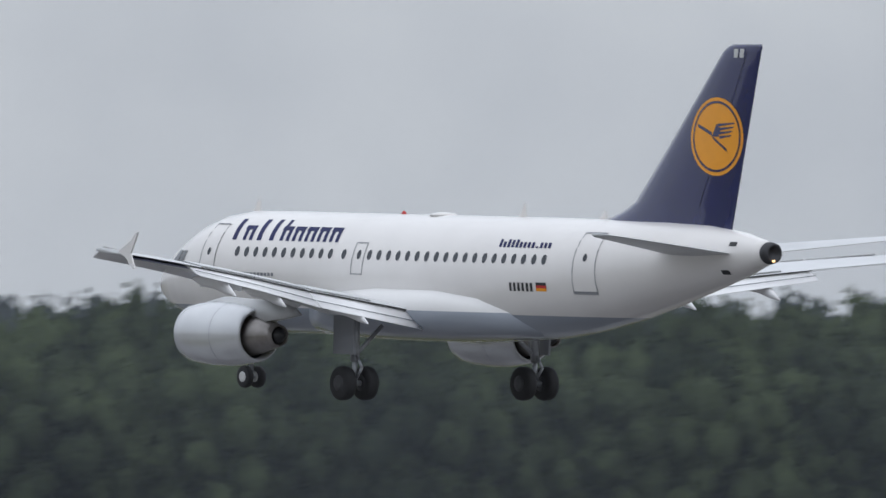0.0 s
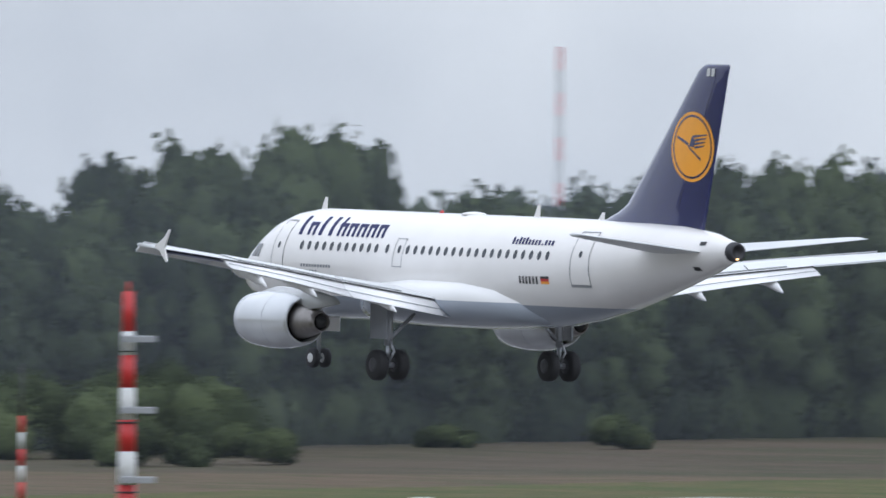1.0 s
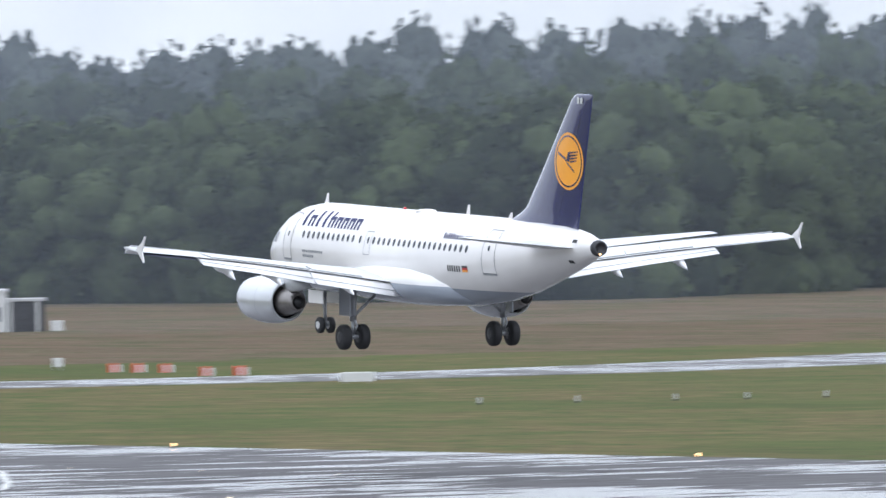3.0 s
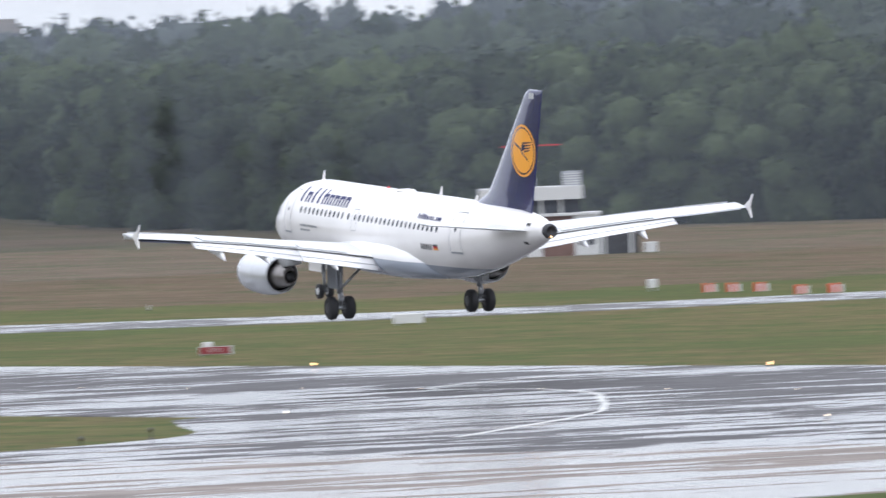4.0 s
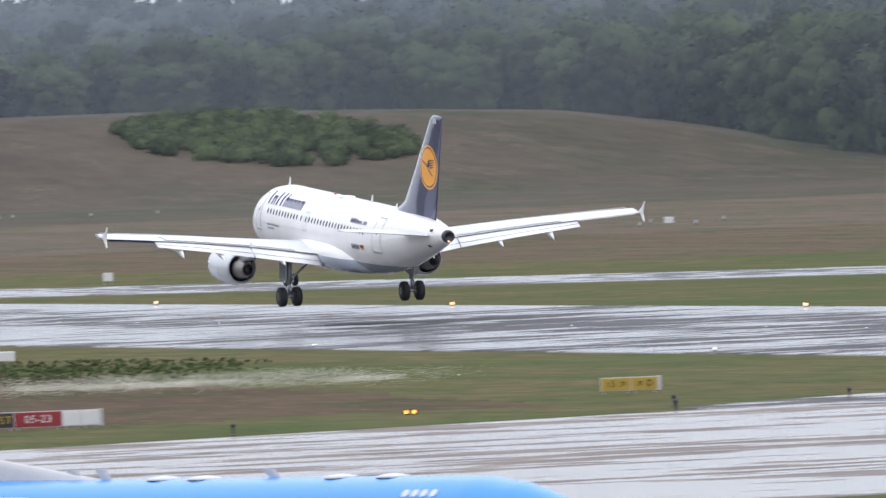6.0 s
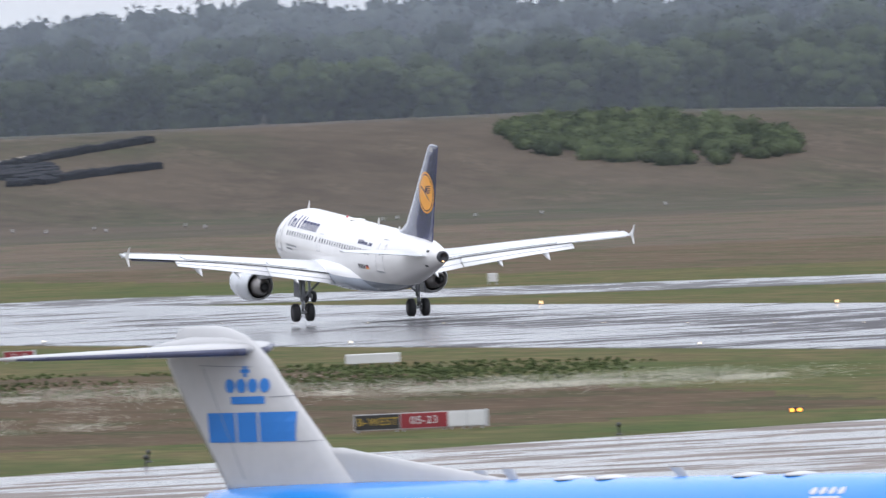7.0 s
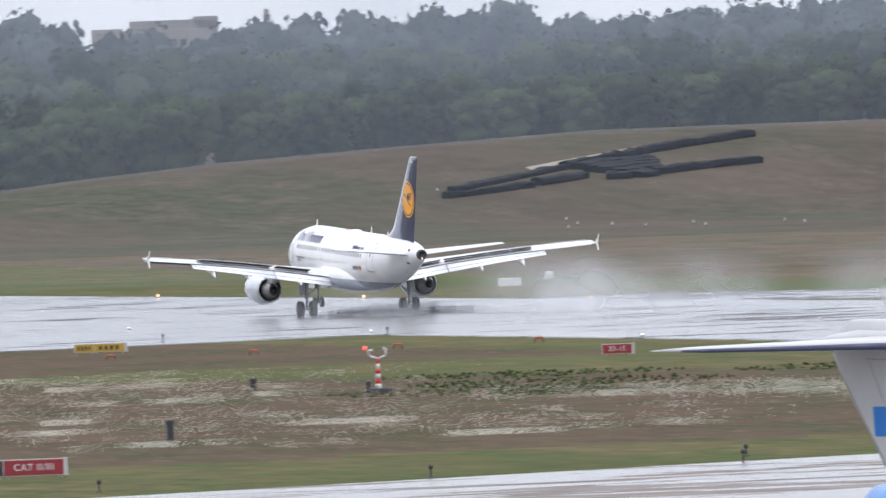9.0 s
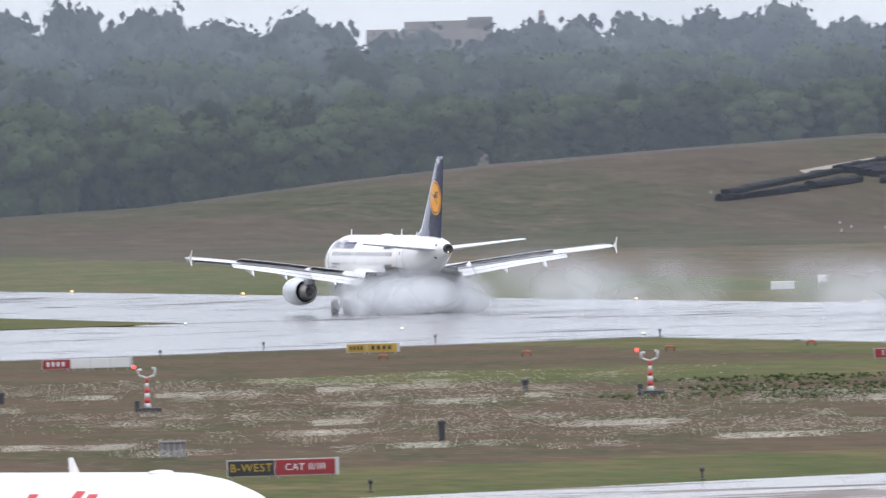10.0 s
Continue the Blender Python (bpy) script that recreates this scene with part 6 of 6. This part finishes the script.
for az, D, top in ((20.9, 3300, 33.0), (20.19, 3300, 31.8)):
    py = empty("pylon_tower", pose(D * math.sin(radians(az)), D * math.cos(radians(az)), 0, 0, 0, -az), "grey lattice power pylon behind the woods", "pylon")
    bits = [tube((s * 1.6, q * 1.6, 0), (s * 0.2, q * 0.2, top + 1), 0.12, None, 4) for s in (-1, 1) for q in (-1, 1)]
    for k in range(12):
        z = top * k / 12
        r = 1.6 - 1.4 * z / top
        bits += [tube((-r, -r, z), (r, -r, z + top / 12), 0.06, None, 4), tube((r, -r, z), (-r, -r, z + top / 12), 0.06, None, 4)]
    part("frame", mesh_of("frame", *joined(bits), STEEL), py)
    for z in (top - 3, top - 0.5):
        part("arm", mesh_of("arm", *joined([tube((-3, 0, z), (3, 0, z), 0.1, None, 4), tube((-3, 0, z), (0, 0, z + 0.8), 0.06, None, 4), tube((3, 0, z), (0, 0, z + 0.8), 0.06, None, 4)]), STEEL), py)

# ---- parked and taxiing jets in the foreground ----
TF = [(29.6, 2.3, 0.03, 0.03), (29.4, 2.3, 0.3, 0.3), (28.8, 2.35, 0.72, 0.72), (27.8, 2.42, 1.12, 1.15), (26.6, 2.5, 1.42, 1.47), (25.2, 2.55, 1.6, 1.62), (23.8, 2.55, 1.65, 1.65), (9, 2.55, 1.65, 1.65), (5, 2.62, 1.6, 1.6), (2, 2.78, 1.42, 1.42),
      (-0.5, 2.95, 1.12, 1.18), (-1.6, 3.05, 0.9, 1.0)]


def tube_body(tab, step, n=40):
    ys = sorted(set([p[0] for p in tab] + list(np.arange(tab[-1][0], tab[0][0], step))), reverse=True)
    rings = []
    for y in ys:
        cz, rx, rz = table_at(tab, y)
        rings.append([(rx * math.cos(2 * math.pi * k / n), y, cz + rz * math.sin(2 * math.pi * k / n)) for k in range(n)])
    return loft(rings)


def right_side(tab, off=0.01):
    def f(y, z):
        p = fus_left(tab, y, z, off)
        return (-p[0], p[1], p[2])
    return f


# dark leading edge; its colour also carries the shade of the tailplane's underside
EDGE_SHADE = mat("leading_edge_shade", (0.06, 0.065, 0.11), 0.35, 0.2, vary=0.2, scale=3)


def build_taxi_jet():
    jet = empty("taxiing_jet", pose(135.7, 418.5, 0.05, 0, 0, -153), "sky blue twin jet with pale T-tail, taxiing", "airplane")
    body = part("fuselage", mesh_of("fuselage", *tube_body(TF, 0.8), split_paint("blue_over_white", (0.015, 0.23, 0.66), (0.7, 0.7, 0.7), 2.2), True), jet, "sky blue upper fuselage")
    side = right_side(TF, 0.012)
    # fin with long dorsal fillet: (height, leading edge, trailing edge, thickness ratio)
    tab = ((3.9, 4.4, -1.15, 0.09), (4.2, 4.1, -1.2, 0.09), (4.8, 3.52, -1.6, 0.095), (5.2, 3.15, -1.85, 0.1), (5.6, 2.77, -2.1, 0.1), (6.4, 2.02, -2.62, 0.1), (7.2, 1.32, -3.1, 0.1), (7.8, 0.82, -3.4, 0.11), (8.2, 0.35, -3.3, 0.12), (8.5, -0.1, -3.0, 0.12), (8.72, -0.75, -2.8, 0.1), (8.8, -1.3, -2.5, 0.07))
    rings = [fin_ring(le, te, z, t, 9) for z, le, te, t in tab]
    fin = part("tail_fin", mesh_of("tail_fin", *loft(rings), KLIGHT, True), jet, "pale grey tail fin")
    def fs(y, z, off=0.02):
        le, te, t = (float(np.interp(z, [r[0] for r in tab], [r[k] for r in tab])) for k in (1, 2, 3))
        c = le - te
        x = min(0.99, max(0.005, (le - y) / c))
        h = 5 * t * (0.2969 * math.sqrt(x) - 0.126 * x - 0.3516 * x * x + 0.2843 * x ** 3 - 0.1015 * x ** 4) * c
        return (h + off, y, z)
    rings = [fin_ring(le, 2.2, z, t, 6) for z, le, t in ((3.9, 12.0, 0.03), (4.2, 10.2, 0.03), (4.6, 7.5, 0.036), (5.0, 4.8, 0.05), (5.2, 3.6, 0.06))]
    part("dorsal_fin", mesh_of("dorsal_fin", *loft(rings), KLIGHT, True), fin, "low pale fillet before the fin")
    # emblem: dots over a bar, and three plain blocks
    for k in range(4):
        part("emblem_dot", mesh_of("emblem_dot", *oval(fs, -0.66 + 0.47 * k, 7.05, 0.2, 0.21, 16), LOGOB), fin)
    part("emblem_bar", mesh_of("emblem_bar", *patch(fs, ((-0.65, 6.52), (0.75, 6.52), (0.75, 6.74), (-0.65, 6.74)), 3, 1), LOGOB), fin)
    part("emblem_cross", mesh_of("emblem_cross", *joined([patch(fs, ((-0.07, 7.3), (0.07, 7.3), (0.07, 7.62), (-0.07, 7.62)), 1, 1), patch(lambda a, b: fs(a, b, 0.024), ((-0.18, 7.42), (0.18, 7.42), (0.18, 7.52), (-0.18, 7.52)), 1, 1)]), LOGOB), fin)
    for a, b in ((-1.75, -0.56), (-0.46, 0.4), (0.5, 1.95)):
        part("emblem_block", mesh_of("emblem_block", *patch(fs, ((a, 5.42), (b, 5.42), (b, 6.28), (a, 6.28)), 3, 3), LOGOB), fin, "plain blue block")
    part("rudder_line", mesh_of("rudder_line", *patch(fs, ((-0.35, 4.35), (-0.32, 4.35), (-1.75, 7.6), (-1.78, 7.6)), 1, 6), SEAM), fin)
    part("panel_line", mesh_of("panel_line", *patch(fs, ((0.9, 6.7), (1.85, 6.72), (1.85, 6.74), (0.9, 6.72)), 2, 1), SEAM), fin)
    part("panel_line", mesh_of("panel_line", *patch(fs, ((-1.9, 7.65), (1.0, 7.55), (1.0, 7.57), (-1.9, 7.67)), 3, 1), SEAM), fin)
    part("panel_line", mesh_of("panel_line", *patch(fs, ((2.0, 5.4), (2.9, 5.42), (2.9, 5.44), (2.0, 5.42)), 2, 1), SEAM), fin)
    for s in (-1, 1):
        rings = [airfoil((s * x, le, z), (s * x, te, z), t, 7) for x, le, te, z, t in ((0.0, 0.4, -3.5, 8.08, 0.12), (0.6, 0.0, -3.7, 8.08, 0.11), (2.5, -1.7, -4.55, 8.1, 0.1), (4.6, -3.7, -5.6, 8.12, 0.09), (5.05, -4.5, -5.8, 8.12, 0.07))]
        if s > 0:
            rings = [r[::-1] for r in rings]
        tp = part("tailplane", mesh_of("tailplane", *loft(rings), KLIGHT, True), jet, "pale swept tailplane")
        edge = [(0.35, 0.2, 8.03, 0.11), (0.6, 0.02, 8.03, 0.11), (2.5, -1.68, 8.06, 0.085), (4.6, -3.68, 8.09, 0.06), (5.05, -4.45, 8.1, 0.04)]
        part("leading_edge", mesh_of("leading_edge", *joined([tube((s * a[0], a[1], a[2]), (s * b[0], b[1], b[2]), a[3], b[3], 10) for a, b in zip(edge, edge[1:])]), EDGE_SHADE, True), tp, "dark blue-grey leading edge with painted underside shade")
    part("fin_cap", mesh_of("fin_cap", *turned([(0.15, 0.04), (-0.15, 0.2), (-0.8, 0.3), (-2.2, 0.3), (-3.3, 0.16), (-4.0, 0.03)], "y", 20, (0, 0, 8.22)), KLIGHT, True), fin, "smooth fairing on the fin")
    part("beacon", mesh_of("beacon", *turned([(8.5, 0.05), (8.56, 0.045), (8.59, 0.02)], "z", 10, (0, -1.6, 0)), RED, True), fin)
    for s in (-1, 1):
        eng = part("engine", mesh_of("engine", *turned([(10.6, 0.62), (10.75, 0.7), (10.5, 0.78), (9.5, 0.86), (7.5, 0.86), (6.2, 0.78), (5.6, 0.7), (5.6, 0.62)], "y", 28, (s * 2.62, 0, 2.95)), KLIGHT, True), jet, "pale engine pod at the tail")
        part("lip", mesh_of("lip", *turned([(10.62, 0.6), (10.8, 0.69), (10.55, 0.775), (10.5, 0.7)], "y", 28, (s * 2.62, 0, 2.952)), ALU, True), eng, "bare metal intake lip")
        part("nozzle", mesh_of("nozzle", *turned([(5.9, 0.68), (5.2, 0.58), (4.75, 0.5), (4.75, 0.42), (5.3, 0.4)], "y", 24, (s * 2.62, 0, 2.95)), TITAN, True), eng, "dark metal nozzle")
        part("pylon", mesh_of("pylon", *box(min(s * 1.2, s * 2.3), max(s * 1.2, s * 2.3), 5.8, 9.6, 2.75, 3.1, 0.08), KLIGHT), eng)
    for y, h, le in ((9.3, 0.55, 0.35), (10.4, 0.6, 0.3), (17.0, 0.5, 0.3)):
        part("antenna", mesh_of("antenna", *loft([fin_ring(y + 0.2, y - 0.2, 4.17, 0.12, 4), fin_ring(y - 0.25 + 0.2, y - 0.55, 4.17 + h * 0.55, 0.12, 4)]), KLIGHT), body)
    for y in (12.6, 14.2, 19.5, 21.5):
        part("blister", mesh_of("blister", *turned([(4.16, 0.5), (4.23, 0.42), (4.27, 0.15), (4.28, 0.03)], "z", 14, (0, y, 0)), SIGNW, True), body, "low white blister")
    for k in range(6):
        part("registration_bar", mesh_of("registration_bar", *patch(side, ((11.0 + k * 0.36, 3.25), (11.24 + k * 0.36, 3.25), (11.28 + k * 0.36, 3.6), (11.04 + k * 0.36, 3.6)), 1, 2), SIGNW), body)
    for k in range(4):
        part("emblem_dot", mesh_of("emblem_dot", *oval(side, 23.0 + 0.35 * k, 3.75, 0.13, 0.1, 12), SIGNW), body)
    part("emblem_bar", mesh_of("emblem_bar", *patch(side, ((23.0, 3.5), (24.1, 3.5), (24.1, 3.6), (23.0, 3.6)), 2, 1), SIGNW), body)
    part("title_bar", mesh_of("title_bar", *patch(side, ((21.2, 3.1), (24.4, 3.1), (24.4, 3.38), (21.2, 3.38)), 4, 2), SIGNW), body)
    for k in range(20):
        part("window", mesh_of("window", *oval(side, 9.5 + 0.8 * k, 2.85, 0.13, 0.19, 10), GLASSD), body)
    for s in (-1, 1):
        rings = [airfoil((s * x, le, z), (s * x, te, z), 0.12, 6) for x, le, te, z in ((1.0, 18.2, 12.4, 1.5), (5, 16.4, 12.2, 1.75), (14, 11.9, 10.2, 2.2))]
        if s > 0:
            rings = [r[::-1] for r in rings]
        part("wing", mesh_of("wing", *loft(rings), KLIGHT, True), jet)
        leg = part("main_gear", mesh_of("main_gear", *tube((s * 2.5, 13, 0.4), (s * 2.4, 13, 1.6), 0.12), STEEL), jet)
        wheel_set(leg, (s * 2.5 - 0.3, s * 2.5 + 0.3), 13, 0.48, 0.48, 0.16, STEEL)
    leg = part("nose_gear", mesh_of("nose_gear", *tube((0, 26, 0.3), (0, 26, 1.4), 0.08), STEEL), jet)
    wheel_set(leg, (-0.2, 0.2), 26, 0.33, 0.33, 0.1, STEEL)
    return jet


taxi_jet = build_taxi_jet()


def build_parked_jet():
    D, az = 413.0, 14.9
    x, y = D * math.sin(radians(az)), D * math.cos(radians(az))
    m = pose(x, y, 0.05, 0, 0, -153) @ pose(0, -16.1, 0)
    jet = empty("parked_jet", m, "white airliner with red marking, nose in view", "airplane")
    body = part("fuselage", mesh_of("fuselage", *tube_body(FUS, 0.8), WHITE, True), jet, "white fuselage")
    side = right_side(FUS, 0.012)
    for ya, yb, yc, yd in ((14.15, 13.55, 13.2, 13.75), (13.48, 12.9, 12.75, 13.12)):
        for sd in (side, lambda a, b: (-side(a, b)[0], a, side(a, b)[2])):
            part("cockpit_window", mesh_of("cockpit_window", *patch(sd, ((ya - 0.35, 4.32), (yb - 0.35, 4.32), (yc - 0.45, 4.8), (yd - 0.45, 4.8)), 3, 3), GLASSD), body)
    hs = (0.5, 0.5, 0.62, 0.5, 0.5, 0.7, 0.62, 0.5)
    for k, h in enumerate(hs):
        part("title_bar", mesh_of("title_bar", *patch(side, ((4.4 + 0.62 * k - 0.05, 4.75), (4.4 + 0.62 * k + 0.38, 4.75), (4.4 + 0.62 * k + 0.4, 4.75 + h), (4.4 + 0.62 * k + 0.0, 4.75 + h)), 1, 3), RED), body)
    part("chevron", mesh_of("chevron", *joined([patch(side, ((10.0, 4.75), (11.0, 4.75), (12.2, 5.15), (12.15, 5.17)), 4, 2), patch(side, ((10.0, 4.75), (9.4, 4.55), (10.1, 4.5), (11.0, 4.75)), 3, 2)]), RED), body, "red chevron marking")
    for y0, h in ((6.0, 0.45), (-6.3, 0.6)):
        zt = 5.88
        part("antenna", mesh_of("antenna", *loft([fin_ring(y0 + 0.22, y0 - 0.22, zt, 0.12, 4), fin_ring(y0 - 0.05, y0 - 0.25, zt + h, 0.12, 4)]), WHITE), body)
    part("blister", mesh_of("blister", *turned([(5.88, 0.4), (5.96, 0.3), (5.99, 0.05)], "z", 14, (0, 9.6, 0)), WHITE, True), body)
    for k in range(26):
        part("window", mesh_of("window", *oval(side, 10.2 - 0.6 * k, 4.4, 0.115, 0.17, 10), GLASSD), body)
    rings = [fin_ring(*fin_line(z), z, 0.1, 8) for z in (5.3, 5.95, 6.5, 9.5, 11.6)]
    part("tail_fin", mesh_of("tail_fin", *loft(rings), RED, True), jet, "red tail fin")
    for s in (-1, 1):
        rings = [airfoil((s * x2, wing_le(x2), 2.5), (s * x2, wing_te(x2), 2.4), 0.12, 6) for x2 in (1.2, 6.4, 12.5)]
        if s > 0:
            rings = [r[::-1] for r in rings]
        part("wing", mesh_of("wing", *loft(rings), WINGG, True), jet)
        leg = part("main_gear", mesh_of("main_gear", *tube((s * 3.79, 0, 0.5), (s * 3.75, 0, 2.6), 0.14), STEEL), jet)
        wheel_set(leg, (s * 3.79 - 0.46, s * 3.79 + 0.46), 0, 0.58, 0.58, 0.2, DARKM)
    leg = part("nose_gear", mesh_of("nose_gear", *tube((0, 11.04, 0.35), (0, 11.1, 2.2), 0.08), STEEL), jet)
    wheel_set(leg, (-0.26, 0.26), 11.04, 0.38, 0.38, 0.12, SIGNW)
    return jet


build_parked_jet()
ribbon("pavement", [(-80, 395), (150, 395), (360, 395)], 62, TAXI, "wet concrete apron under the parked jets", 0.05)


# ---- water spray thrown up behind the wheels ----
def mist_material(name, density):
    m = bpy.data.materials.new(name)
    m.use_nodes = True
    nt = m.node_tree
    nt.nodes.clear()
    out = nt.nodes.new("ShaderNodeOutputMaterial")
    mix = nt.nodes.new("ShaderNodeMixShader")
    tr = nt.nodes.new("ShaderNodeBsdfTransparent")
    df = nt.nodes.new("ShaderNodeBsdfDiffuse")
    tl = nt.nodes.new("ShaderNodeBsdfTranslucent")
    df.inputs["Color"].default_value = (0.85, 0.86, 0.88, 1)
    tl.inputs["Color"].default_value = (0.85, 0.86, 0.88, 1)
    m2 = nt.nodes.new("ShaderNodeMixShader")
    nt.links.new(df.outputs[0], m2.inputs[1])
    nt.links.new(tl.outputs[0], m2.inputs[2])
    uv = nt.nodes.new("ShaderNodeUVMap")
    ln = nt.nodes.new("ShaderNodeVectorMath")
    ln.operation = "LENGTH"
    nt.links.new(uv.outputs[0], ln.inputs[0])
    rg = nt.nodes.new("ShaderNodeMapRange")
    rg.interpolation_type = "SMOOTHSTEP"
    rg.inputs["From Min"].default_value, rg.inputs["From Max"].default_value = 1.0, 0.0
    rg.inputs["To Min"].default_value, rg.inputs["To Max"].default_value = 0.0, 0.36
    nt.links.new(ln.outputs["Value"], rg.inputs["Value"])
    tc = nt.nodes.new("ShaderNodeTexCoord")
    no = nt.nodes.new("ShaderNodeTexNoise")
    no.inputs["Scale"].default_value = 0.22
    no.inputs["Detail"].default_value = 1
    nt.links.new(tc.outputs["Object"], no.inputs["Vector"])
    mu = nt.nodes.new("ShaderNodeMath")
    mu.operation = "MULTIPLY"
    nt.links.new(rg.outputs[0], mu.inputs[0])
    nt.links.new(no.outputs["Fac"], mu.inputs[1])
    m3 = nt.nodes.new("ShaderNodeMath")
    m3.operation = "MULTIPLY"
    m3.inputs[1].default_value = density
    nt.links.new(mu.outputs[0], m3.inputs[0])
    nt.links.new(m3.outputs[0], mix.inputs[0])
    nt.links.new(tr.outputs[0], mix.inputs[1])
    nt.links.new(m2.outputs[0], mix.inputs[2])
    nt.links.new(mix.outputs[0], out.inputs["Surface"])
    return m


MIST = mist_material("water_mist", 2.2)
DENSE = mist_material("water_spray", 4.6)


def mist_mesh(seed, n, lx, ly, lz, size, material):
    """A few large soft flakes of mist standing in a row."""
    rng = np.random.default_rng(seed)
    vs, fs = [], []
    for k in range(n):
        f = (k + 0.5) / n - 0.5
        c = np.array([lx * rng.uniform(-0.5, 0.5), ly * f * 2, lz * rng.uniform(0.35, 0.7)])
        s = size * rng.uniform(0.8, 1.25)
        a = rng.uniform(-0.5, 0.5)
        u = np.array([math.cos(a), math.sin(a), rng.uniform(-0.1, 0.1)]) * s * 2.2
        w = np.array([rng.uniform(-0.3, 0.3), rng.uniform(-0.3, 0.3), 1.0]) * s
        o = len(vs)
        vs += [tuple(c - u - w), tuple(c + u - w), tuple(c + u + w), tuple(c - u + w)]
        fs.append((o, o + 1, o + 2, o + 3))
    me = mesh_of("mist", vs, fs, material)
    uv = me.uv_layers.new(name="UVMap")
    uv.data.foreach_set("uv", np.tile([-1.0, -1, 1, -1, 1, 1, -1, 1], n).astype(np.float32))
    return me


def carried_along(t):
    """The ground place of the main wheels at a time."""
    T = [r[0] for r in FLIGHT]
    return [float(np.interp(t, T, [r[k] for r in FLIGHT])) for k in (1, 2)]


plume = tagged(new("water_spray", mist_mesh(1, 12, 6, 5, 2.4, 2.1, DENSE)), "dense white water spray behind the main wheels", "spray", kind="stuff")
puffs = []
meshes = [mist_mesh(10 + k, 1, 8, 10, 2.6, 3.3, MIST) for k in range(3)]
for k in range(7):
    birth = 7.3 + 0.37 * k
    ob = tagged(new("water_mist", meshes[k % 3]), "thin drifting water mist over the runway", "mist", "drifting mist", "stuff")
    puffs.append((ob, birth))

# ---- what moves ----
TAXIING = [(0.0, -1.7), (4.5, -1.6), (5.5, -1.5), (6.3, -1.25), (7.0, -0.56), (7.5, 0.0), (8.0, 0.65), (8.5, 1.39), (9.0, 2.2), (10.0, 3.9)]
SPRAY = [(0.0, -10.0), (3.0, -10.0), (6.0, -10.0), (7.0, -6.0), (7.6, -4.2), (8.2, -4.2), (9.0, -3.2), (9.5, -1.7), (10.0, -0.2)]
def motions():
    walk(airliner, [(t, pose(x, y, z, 0, 0, -h) @ pose(0, 0, 0, p) @ pose(0, 0, 0, 0, b)) for t, x, y, z, h, p, b in FLIGHT])
    for leg, low in zip(gear_legs, (-0.33, -0.33, -0.16)):
        walk(leg, [(0.0, pose(0, 0, low)), (8.2, pose(0, 0, low)), (8.6, pose(0, 0, low * 0.85)), (9.4, pose(0, 0, 0)), (10.0, pose(0, 0, 0))])
    for ob, m in spoilers:
        walk(ob, [(0.0, m), (8.4, m), (8.9, m @ pose(0, 0, 0, 20)), (10.0, m @ pose(0, 0, 0, 22))])
    c, d = math.sin(radians(153)), math.cos(radians(153))
    walk(taxi_jet, [(t, pose(135.7 + c * s, 418.5 + d * s, 0.05, 0, 0, -153)) for t, s in TAXIING])
    walk(plume, [(t, pose(carried_along(t)[0] - 1.6, carried_along(t)[1] - 13.0, z)) for t, z in SPRAY])
    for ob, birth in puffs:
        rows = [(t, pose(*carried_along(t), -9.0)) for t in (0.0, 2.0, 4.0, 6.0)] + [(birth, pose(*carried_along(birth), -9.0 + 4.0))]
        x, y = carried_along(birth)
        rows.append((birth + 0.35, pose(x + 0.5, y + 6, -0.2, 0, 0, 8)))
        rows.append((max(10.0, birth + 0.4), pose(x + 2.5, y + 8, 0.4, 0, 0, 20)))
        walk(ob, rows)


motions()
